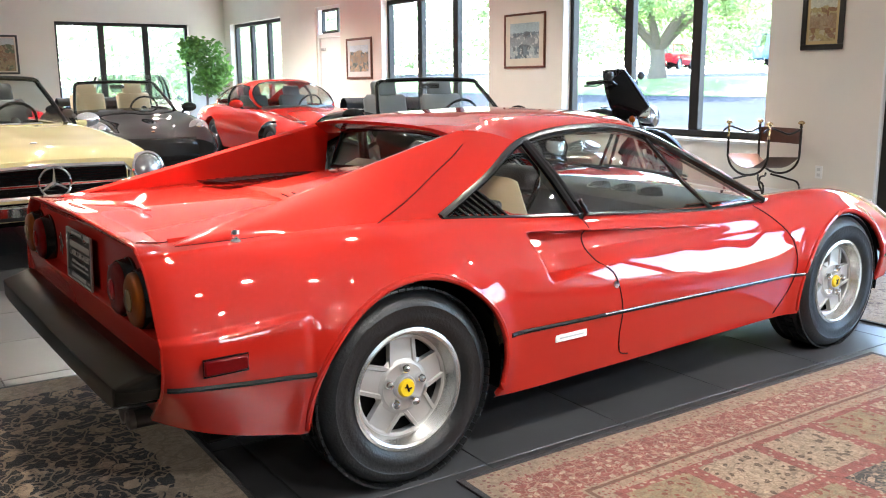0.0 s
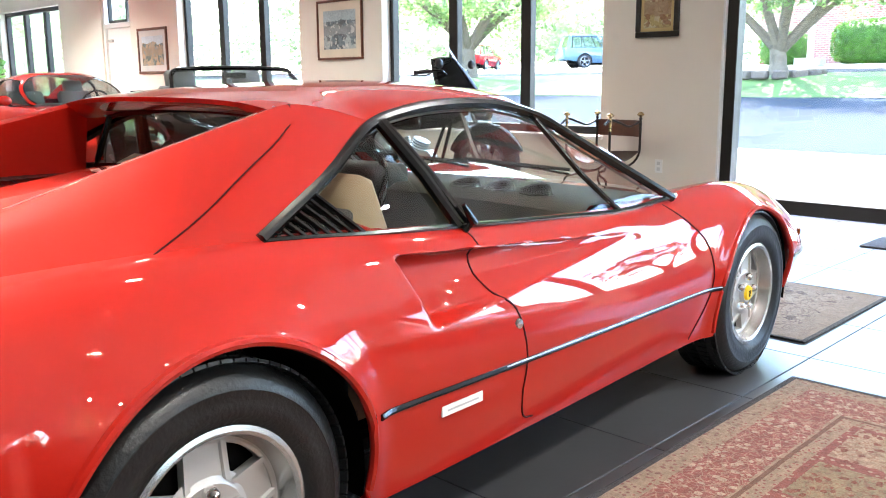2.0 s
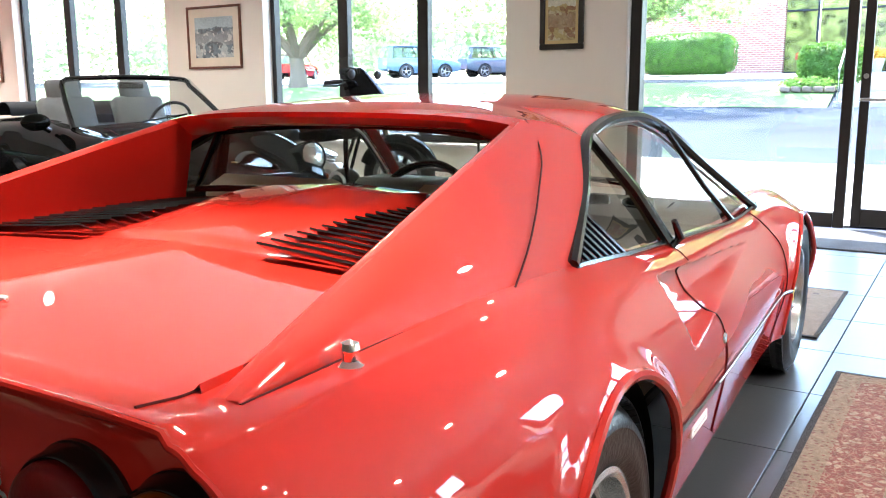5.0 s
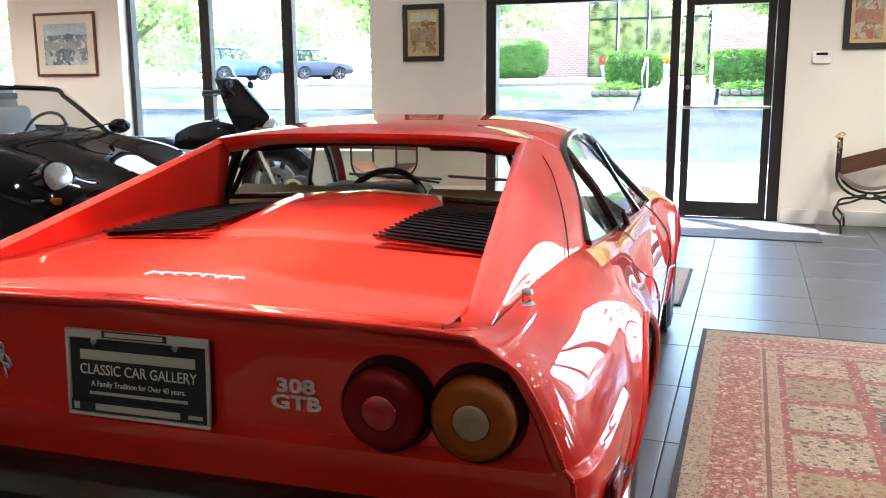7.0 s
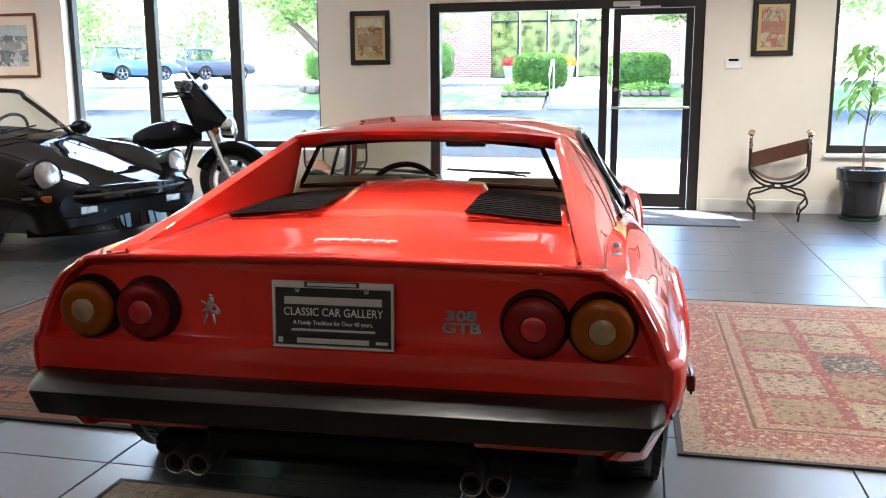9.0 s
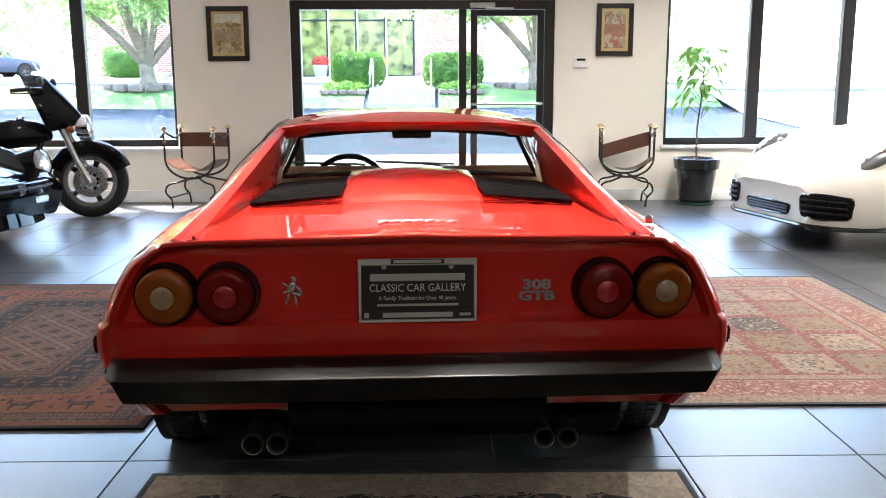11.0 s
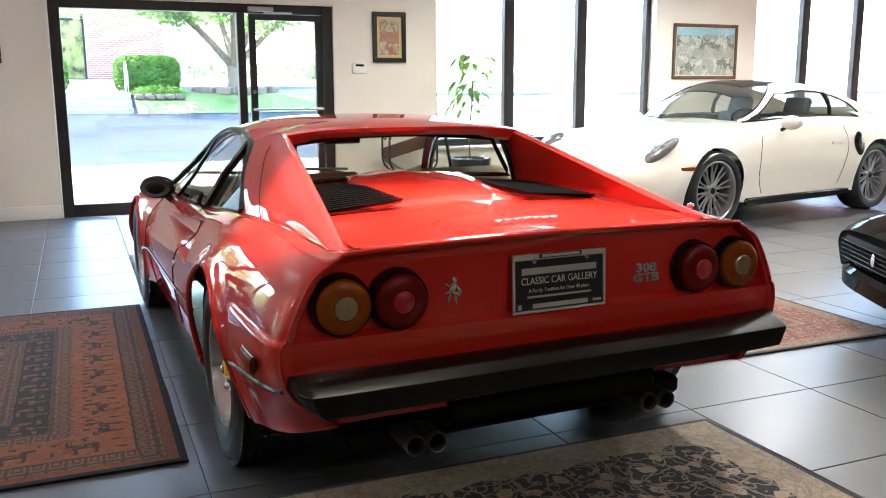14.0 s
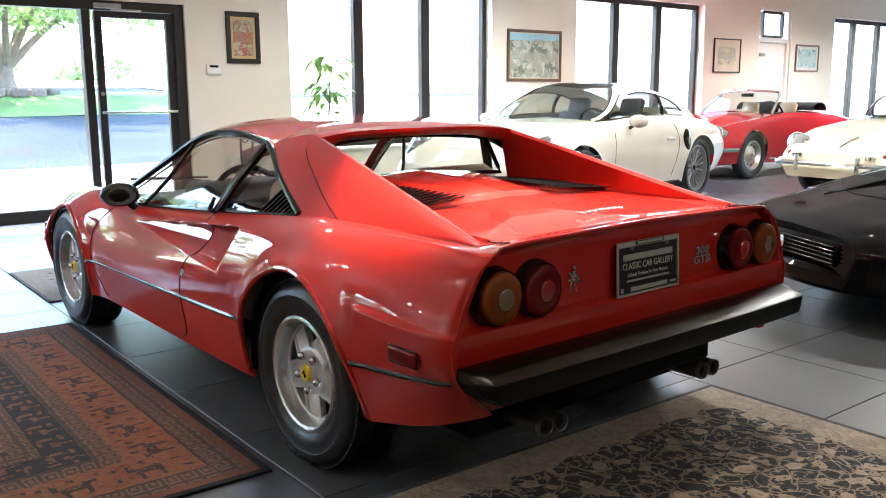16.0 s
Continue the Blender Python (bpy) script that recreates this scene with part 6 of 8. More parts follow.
PROFILE = ([-300, 7.79, 8.2, 14, 21.8, 22.0, 23.6, 26, 33, 38, 60, 150, 400], [-0.14, -0.14, -0.10, 0.16, 0.58, 0.62, 1.12, 1.28, 1.58, 1.72, 2.0, 3.0, 4.0])


def land(x):
    return float(np.interp(x, *PROFILE))


xs = [-300, -60, 7.79] + list(np.linspace(8.2, 60, 60)) + [90, 150, 400]
ys = [-400, -100] + list(np.linspace(-40, 60, 40)) + [120, 400]
g = Geo().grid([[(x, y, land(x)) for y in ys] for x in xs])
tagged(part("ground", g, ASPHALT), "wide grey asphalt forecourt sloping up to the road", "ground", kind="structure")


def patch(name, x0, x1, y0, y1, up, material, label, cat):
    g = Geo().grid([[(x, y, land(x) + up + 0.02 * noise.noise((x * 0.7, y * 0.7, 3))) for y in np.linspace(y0, y1, 30)] for x in np.linspace(x0, x1, 14)])
    return tagged(part(name, g, material), label, cat, kind="structure")


patch("lawn", 22.0, 25.2, 4.75, 60, 0.05, GRASS, "sunlit green lawn bank along the drive", "lawn")
patch("lawn", 22.0, 25.2, -5.0, 2.7, 0.05, GRASS, "sunlit green lawn bank along the drive", "lawn")
patch("pavement", 23.9, 37.0, 2.9, 4.5, 0.04, CONCRETE, "pale concrete path to the building", "pavement")
# Pale sheet added so that the right-hand windows burn out white.
patch("pavement", 8.6, 60.0, -60, -5.0, 0.03, CONCRETE, "pale concrete yard added to whiten the view through the right windows", "pavement")
# Paler strip of ground that ends at x 12.6, darker asphalt beyond.
patch("pavement", 8.3, 12.6, -5.0, 40, 0.02, CONCRETE, "pale apron strip before the windows", "pavement")
patch("pavement", 28.5, 36.9, -5.0, 40, 0.02, CONCRETE, "pale concrete forecourt before the building", "pavement")
STEP_STONE = mat("weathered_step_concrete", (0.27, 0.245, 0.22), 0.9, 0, 0.2, 5, bump=0.2, spec=0.1)
st_ = thing("steps", pose(22.0, 3.72, land(21.9)), "three pale concrete steps up the lawn bank", "steps", kind="structure")
for k in range(3):
    part("step", Geo().box((0.55 + 0.34 * k + 0.5, 0, 0.10 + 0.20 * k), (1.9 - 0.3 * k, 1.85, 0.21), bevel=0.012), STEP_STONE, st_, smooth=False)
for s in (1, -1):
    part("handrail", Geo().tube([(0.05, s * 0.82, 0.15), (0.05, s * 0.82, 0.95), (0.75, s * 0.82, 1.38), (1.2, s * 0.82, 1.40), (1.2, s * 0.82, 0.55)], 0.025, 8), STEEL, st_)


def hedge(c, s, count, label, rnd=0.3):
    h = thing("hedge", Matrix.Translation((c[0], c[1], land(c[0]) + 0.02)), label, "hedge")
    core = Geo().box((0, 0, s[2] * 0.5), (s[0] * 0.86, s[1] * 0.92, s[2] * 0.94), bevel=rnd)
    part("inner_growth", core, HEDGE, h, angle=60)
    g = Geo()
    r_ = random.Random(int(c[1] * 10))
    for _ in range(count):
        f = r_.randrange(3)
        p = [r_.uniform(-0.5, 0.5) * s[0], r_.uniform(-0.5, 0.5) * s[1], r_.uniform(0.03, 1.0) * s[2]]
        if f == 0:
            p[0] = -s[0] / 2
        elif f == 1:
            p[1] = r_.choice((-0.5, 0.5)) * s[1]
        else:
            p[2] = s[2]
        cx = Vector((p[0], p[1], p[2] - s[2] / 2))
        k = max(abs(cx.x) / (s[0] / 2), abs(cx.y) / (s[1] / 2), abs(cx.z) / (s[2] / 2))
        q = sum((abs(v) / (t / 2)) ** 4 for v, t in zip(cx, s)) ** 0.25
        p = Vector((cx.x / q, cx.y / q, cx.z / q + s[2] / 2))
        leaf_quads(g, p, (0.04, 0.04, 0.04), 1, 0.09, r_)
    ob = part("leaves", g, HEDGE, h, smooth=False)
    ob["kind"] = "stuff"
    return h


hedge((24.4, 5.05), (1.2, 1.5, 1.02), 2600, "rounded clipped green hedge beside the steps")
hedge((24.4, 2.25), (1.2, 1.7, 1.0), 2600, "rounded clipped green hedge beside the steps")
hedge((32.3, 11.0), (1.3, 3.4, 1.5), 3500, "long clipped green hedge before the brick wall")
hedge((32.6, 14.6), (1.3, 1.6, 1.2), 1500, "small clipped green hedge before the brick wall")
for yy0, yy1 in ((1.4, 2.7), (4.75, 6.0)):
    ed = thing("flower_bed", pose(23.3, (yy0 + yy1) / 2, land(23.3)), "low planted bed edged with rough stones", "flower bed")
    for k in range(5):
        part("stone", Geo().box((-0.2, (k - 2) * 0.26, 0.06), (0.2, 0.24, 0.14), pose(0, 0, 0, 3 * k, 0, 5 * k), bevel=0.03), STONE, ed)
    g = Geo()
    leaf_quads(g, (0.15, 0, 0.18), (0.35, 0.75, 0.2), 700, 0.10, rng)
    part("leaves", g, LEAF_PALE, ed, smooth=False)


def tree(x, y, h, spread, seed, leaves, label, trunk_r=0.2, fork=1.3):
    r_ = random.Random(seed)
    t = thing("tree", pose(x, y, land(x) - 0.03), label, "tree")
    part("trunk", Geo().tube(along([(0, 0, 0), (0.03, 0.02, fork * 0.5), (0.0, 0.05, fork)], 10), [trunk_r * (1.35 - 0.06 * k) if k < 4 else trunk_r * (1.08 - 0.02 * k) for k in range(10)], 12), BARK, t)
    crown = Geo()
    for k in range(7):
        a = 2 * math.pi * (k + 0.4 * r_.random()) / 7
        out = spread * (0.55 + 0.45 * r_.random())
        top = h * (0.62 + 0.38 * r_.random())
        pts = along([(0, 0, fork - 0.12), (out * 0.26 * math.cos(a), out * 0.26 * math.sin(a), fork + (top - fork) * 0.24), (out * 0.7 * math.cos(a), out * 0.7 * math.sin(a), fork + (top - fork) * 0.62), (out * math.cos(a), out * math.sin(a), fork + (top - fork) * 0.8)], 12)
        part("limb", Geo().tube(pts, [trunk_r * (0.62 - 0.045 * j) for j in range(12)], 8), BARK, t)
        for j in range(5, 12):
            p = pts[j]
            for q in range(3):
                c = (p[0] + r_.gauss(0, 0.5), p[1] + r_.gauss(0, 0.5), p[2] + r_.gauss(0.35, 0.45))
                leaf_quads(crown, c, (0.6, 0.6, 0.38), leaves, 0.16, r_)
    for _ in range(95):
        a, d = r_.uniform(0, 2 * math.pi), spread * (0.3 + 0.95 * r_.random())
        c = (d * math.cos(a), d * math.sin(a), h * r_.uniform(0.42, 0.56) + r_.gauss(0, 0.15))
        leaf_quads(crown, c, (0.6, 0.6, 0.3), leaves, 0.16, r_)
    for _ in range(40):
        c = (r_.gauss(0, spread * 0.5), r_.gauss(0, spread * 0.5), h * r_.uniform(0.6, 1.0))
        leaf_quads(crown, c, (0.7, 0.7, 0.45), leaves, 0.17, r_)
    ob = part("crown", crown, TREE_LEAF, t, smooth=False)
    return t


tree(24.6, -0.2, 5.0, 3.9, 11, 55, "broad leafy tree with a forked trunk on the lawn", 0.19, 0.85)
tree(24.4, 11.2, 5.0, 3.9, 23, 55, "broad leafy tree in a ring of stones on the lawn", 0.23, 0.8)
tree(24.6, 22.9, 5.4, 4.0, 31, 50, "broad leafy tree on the lawn near the parked cars", 0.28, 1.2)
for cx, cy in ((24.6, -0.2), (24.4, 11.2)):
    ring_ = thing("stone_edging", pose(cx, cy, land(cx)), "ring of rough stones round the foot of a tree", "stone edging")
    for k in range(14):
        a = 2 * math.pi * k / 14
        part("stone", Geo().box((1.1 * math.cos(a), 1.1 * math.sin(a), 0.05), (0.28, 0.42, 0.24), pose(0, 0, 0, 0, 0, math.degrees(a)), bevel=0.05), STONE, ring_)

# brick building opposite
BR = Nodes("red_brick_wall", 0.9)
bt = BR.nt.nodes.new("ShaderNodeTexBrick")
mpn = BR.nt.nodes.new("ShaderNodeMapping")
mpn.inputs["Rotation"].default_value = (radians(90), 0, radians(90))
BR.link(BR.co, mpn.inputs["Vector"])
cx_ = BR.nt.nodes.new("ShaderNodeCombineXYZ")
BR.link(BR.y, cx_.inputs[0])
BR.link(BR.z, cx_.inputs[1])
BR.link(cx_.outputs[0], bt.inputs["Vector"])
bt.inputs["Color1"].default_value, bt.inputs["Color2"].default_value, bt.inputs["Mortar"].default_value = (0.27, 0.085, 0.06, 1), (0.36, 0.14, 0.10, 1), (0.45, 0.40, 0.36, 1)
bt.inputs["Scale"].default_value, bt.inputs["Mortar Size"].default_value, bt.inputs["Brick Width"].default_value, bt.inputs["Row Height"].default_value = 1.0, 0.012, 0.24, 0.085
BRICK = BR.done(bt.outputs["Color"], 0.3)
# Yellow-green blotches in the pane colour stand in for reflected trees.
PAINTED_REFLECTION = mat("painted_tree_reflection", (0.15, 0.16, 0.045), 0.12, 0, 0.95, 2.6, spec=0.25)
DARK_FRAME = mat("dark_painted_frame", (0.022, 0.024, 0.028), 0.7, 0, 0.1, 4, spec=0.1)
BX = 37.0
bz = land(BX) - 0.05
bld = thing("building", pose(BX, 0, bz), "red brick building with a glazed entrance across the drive", "building")
for y0, y1 in ((8.6, 17.5), (0.6, 3.6)):
    part("wall", Geo().box((0.2, (y0 + y1) / 2, 2.8), (0.4, y1 - y0, 5.6)), BRICK, bld, smooth=False)
part("wall", Geo().box((0.2, 6.1, 4.55), (0.4, 5.0, 2.1)), BRICK, bld, smooth=False)
part("side_wall", Geo().box((1.6, 0.2, 2.2), (0.4, 1.4, 4.4)), mat("beige_render", (0.45, 0.36, 0.3), 0.85), bld, smooth=False)
part("return_wall", Geo().box((6.2, 17.3, 2.8), (12, 0.4, 5.6)).box((6.2, 0.0, 2.2), (9, 0.3, 4.4)), BRICK, bld, smooth=False)
part("roof", Geo().box((6.0, 8.8, 5.75), (13.0, 18.4, 0.3), bevel=0.03), BRONZE, bld, smooth=False)
for k in range(4):
    y = 3.6 + 1.25 * k
    wdw = part("window", Geo().box((0.14, y + 0.625, 1.75), (0.02, 1.17, 3.4)), PAINTED_REFLECTION, bld, smooth=False)
    part("window_frame", Geo().box((0.10, y + 0.04, 1.75), (0.12, 0.08, 3.5)).box((0.10, y + 0.625, 2.45), (0.10, 1.17, 0.07)).box((0.10, y + 0.625, 0.06), (0.10, 1.17, 0.12)), DARK_FRAME, wdw, smooth=False)
rl = thing("railing", pose(BX - 0.6, -0.5, bz), "grey metal railing beside the building", "railing")
part("top_rail", Geo().box((0, 0, 1.05), (0.04, 3.2, 0.05)), STEEL, rl, smooth=False)
for k in range(14):
    part("baluster", Geo().box((0, -1.5 + 0.23 * k, 0.52), (0.025, 0.025, 1.04)), STEEL, rl, smooth=False)
lp = thing("street_lamp", pose(31.8, 13.3, land(31.8)), "pale lamp post on a square concrete foot", "street lamp")
part("foot", Geo().box((0, 0, 0.14), (0.6, 0.9, 0.3), bevel=0.02), CONCRETE, lp, smooth=False)
part("pole", Geo().tube([(0, 0, 0.25), (0, 0, 4.5)], [0.11, 0.08], 12), CARD_GREY, lp)
for px_, py_, cc in ((BX - 0.8, 7.6, (0.5, 0.05, 0.03)), (BX - 0.8, 5.2, (0.6, 0.3, 0.03)), (BX - 0.8, 2.0, (0.6, 0.25, 0.02))):
    pp = thing("flower_tub", pose(px_, py_, land(px_)), "pale tub of bright flowers by the entrance", "flower tub")
    part("tub", Geo().revolve([(0, 0), (0.22, 0), (0.32, 0.5), (0.28, 0.5), (0, 0.42)], None, 20), CONCRETE, pp)
    g = Geo()
    leaf_quads(g, (0, 0, 0.65), (0.4, 0.4, 0.25), 260, 0.13, rng)
    part("flowers", g, mat("petals", cc, 0.7, 0, 0.4, 6), pp, smooth=False)

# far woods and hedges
# Leaf colour is paled to hold the glare haze over the far woods.
WOODS = leafy(mat("hazed_foliage", (0.34, 0.42, 0.25), 0.8, 0, 0.4, 0.15), 0.55, 1.8)
r_ = random.Random(9)
g = Geo()
for k in range(120):
    y = -5 + 75 * r_.random()
    if y < 22 and r_.random() < 0.9:
        continue
    x = 56 + 14 * r_.random()
    hh = 7 + 6 * r_.random()
    for q in range(7):
        leaf_quads(g, (x + r_.gauss(0, 1.4), y + r_.gauss(0, 1.6), land(x) + hh * r_.uniform(0.15, 0.9)), (2.4, 2.4, 1.7), 55, 0.5, r_)
for k in range(60):
    x, y = -6 + 22 * r_.random(), 34 + 8 * r_.random()
    for q in range(6):
        leaf_quads(g, (x + r_.gauss(0, 1.2), y, r_.uniform(0.5, 8)), (2.0, 2.0, 1.6), 48, 0.4, r_)
for k in range(95):
    x, y = 12 + 44 * r_.random(), 50 + 12 * r_.random()
    for q in range(6):
        leaf_quads(g, (x + r_.gauss(0, 1.4), y, land(x) + r_.uniform(0.4, 10)), (2.4, 2.2, 1.7), 42, 0.5, r_)
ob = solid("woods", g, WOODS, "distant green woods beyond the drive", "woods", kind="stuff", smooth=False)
g = Geo()
for k in range(70):
    y = -17 + 15 * r_.random()
    leaf_quads(g, (62 + r_.gauss(0, 1), y, land(62) + r_.uniform(0.2, 2.2)), (1.6, 1.6, 0.9), 40, 0.5, r_)
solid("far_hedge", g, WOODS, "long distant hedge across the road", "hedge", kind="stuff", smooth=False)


def suv(m, material, label):
    stn = [(s[0], *[a if i % 2 == 0 else a * 1.12 + 0.08 for i, a in enumerate(s[1:])]) for s in SALOON]
    v, sh = vehicle("car", m, label, "car", material, stn, 0.42, 2.2, 0.76, 0.37, 0.24, 0.22, SILVER, "fuchs", 5, None, lambda a, b, c: -0.7 < a < 1.6 and abs(b) < 0.62 and c > 0.8)
    greenhouse(v, material, sh, -0.98, -0.8, 1.15, 1.65, 0.74, 0.62, 1.70, (0.33, 0.62), 0.08, 0.03, 0.02)
    return v


# ---------------------------------------------------------------- the other vehicles
def paint(name, color, coat=1.0):
    return mat(name, color, 0.5, 0, 0.03, 1.5, coat=coat, coat_rough=0.008, spec=0.0)


BLACK_PAINT = paint("black_paint", (0.004, 0.004, 0.004), 0.35)
WHITE_PAINT = paint("white_paint", (0.62, 0.585, 0.52))
CREAM_PAINT = paint("ivory_paint", (0.78, 0.70, 0.52))
YELLOW_PAINT = paint("pale_yellow_paint", (0.78, 0.66, 0.34))
GREY_PAINT = paint("dark_grey_paint", (0.016, 0.0155, 0.015), 0.6)
RED_OLD = paint("dark_red_paint", (0.42, 0.012, 0.02))
SILVER_PAINT = paint("silver_green_paint", (0.42, 0.45, 0.42))
# Both paints outside are lightened to include haze from the window glare.
BLUE_PAINT = paint("hazed_blue_paint", (0.13, 0.21, 0.28))
SLATE_PAINT = paint("hazed_slate_paint", (0.12, 0.14, 0.17))
DARK_ALLOY = mat("dark_alloy", (0.30, 0.30, 0.31), 0.3, 0.8, 0.06, 10)
CREAM_LEATHER = mat("cream_leather", (0.55, 0.45, 0.28), 0.5, 0, 0.08, 9, bump=0.15, bump_scale=200)
BLACK_CLOTH = mat("black_canvas", (0.015, 0.015, 0.016), 0.9, 0, 0.2, 30, bump=0.3, bump_scale=200)

BASE911 = [
    (-1.08, .60, .40, .66, .46, .66, .55, .60, .63, .50, .68, .3, .70, 0, .70),
    (-0.80, .74, .32, .80, .45, .80, .58, .74, .70, .62, .76, .4, .79, 0, .80),
    (-0.30, .82, .25, .88, .45, .88, .62, .82, .76, .68, .84, .45, .87, 0, .88),
    (0.10, .83, .22, .89, .45, .88, .62, .82, .77, .70, .86, .5, .89, 0, .90),
    (0.60, .80, .20, .84, .42, .84, .60, .80, .76, .73, .87, .55, .90, 0, .92),
    (1.30, .79, .20, .82, .42, .83, .60, .79, .75, .72, .86, .55, .89, 0, .91),
    (1.80, .79, .20, .83, .42, .84, .58, .80, .73, .71, .83, .5, .83, 0, .86),
    (2.20, .80, .22, .86, .42, .86, .58, .80, .72, .68, .80, .42, .745, 0, .77),
    (2.60, .78, .22, .84, .42, .84, .55, .76, .67, .63, .755, .38, .67, 0, .69),
    (2.85, .72, .22, .80, .40, .79, .52, .72, .62, .60, .68, .35, .61, 0, .63),
    (3.05, .66, .22, .74, .38, .73, .48, .68, .54, .55, .58, .32, .56, 0, .575),
    (3.15, .58, .26, .66, .38, .65, .46, .58, .50, .48, .53, .3, .53, 0, .535),
]
WEDGE = [
    (-1.00, .70, .40, .80, .50, .80, .60, .74, .72, .62, .80, .4, .82, 0, .83),
    (-0.50, .80, .28, .90, .45, .90, .58, .85, .72, .72, .82, .5, .85, 0, .86),
    (0.20, .82, .20, .91, .45, .90, .60, .86, .72, .75, .82, .5, .86, 0, .87),
    (1.00, .82, .18, .90, .42, .89, .58, .84, .70, .74, .80, .5, .83, 0, .85),
    (1.70, .82, .18, .90, .42, .88, .55, .83, .66, .72, .76, .5, .77, 0, .80),
    (2.30, .82, .20, .91, .42, .90, .52, .84, .62, .68, .70, .45, .68, 0, .70),
    (2.75, .80, .20, .88, .40, .87, .48, .80, .56, .62, .62, .42, .61, 0, .63),
    (3.10, .74, .20, .82, .38, .81, .44, .74, .50, .58, .55, .4, .55, 0, .565),
    (3.35, .62, .22, .70, .36, .69, .42, .63, .46, .5, .49, .3, .50, 0, .51),
    (3.42, .52, .26, .58, .36, .57, .41, .53, .44, .42, .46, .25, .47, 0, .475),
]
SALOON = [
    (-1.05, .66, .36, .74, .48, .76, .62, .74, .76, .66, .84, .4, .86, 0, .87),
    (-0.6, .76, .28, .84, .45, .86, .62, .84, .78, .74, .87, .5, .89, 0, .90),
    (0.0, .78, .22, .86, .45, .87, .62, .85, .78, .76, .88, .5, .90, 0, .91),
    (0.8, .78, .20, .86, .42, .87, .62, .84, .78, .76, .88, .5, .90, 0, .91),
    (1.6, .78, .20, .86, .42, .87, .60, .84, .77, .76, .87, .5, .88, 0, .90),
    (2.2, .78, .22, .86, .42, .87, .58, .83, .74, .73, .83, .42, .84, 0, .86),
    (2.7, .76, .24, .85, .42, .86, .56, .81, .70, .70, .79, .42, .80, 0, .82),
    (3.0, .72, .26, .82, .42, .83, .54, .78, .67, .66, .74, .42, .76, 0, .775),
    (3.14, .66, .30, .76, .42, .77, .54, .73, .64, .60, .69, .4, .71, 0, .72),
]


def scaled(base, front, rear, sy=1.0, sz=1.0, z0=0.0, wb=2.27, wb0=2.27):
    out = []
    for s in base:
        x = s[0]
        x = x * rear if x < 0 else (x * wb / wb0 if x < wb0 else wb + (x - wb0) * front)
        v = list(s[1:])
        v[0::2] = [a * sy for a in v[0::2]]
        v[1::2] = [a * sz + z0 for a in v[1::2]]
        out.append((x, *v))
    return out


def round_lamp(parent, sh, x, y, z, r, tilt=18, yaw=6, rim=CHROME, depth=0.10):
    s = 1 if y > 0 else -1
    mm = Matrix.Translation((x, y, z)) @ pose(0, 0, 0, 0, 0, yaw * s) @ pose(0, 0, 0, 0, 90 - tilt, 0)
    lamp = part("headlamp", Geo().revolve([(r * 1.02, -depth), (r * 1.08, -0.02), (r * 1.07, 0.012), (r * 0.95, 0.018), (r * 0.93, 0.008)], mm, 28), rim, parent)
    part("lens", Geo().revolve([(r * 0.95, 0.008), (r * 0.8, 0.026), (r * 0.45, 0.04), (0, 0.045)], mm, 28), HEADLAMP, lamp, "clear round lens")
    return lamp


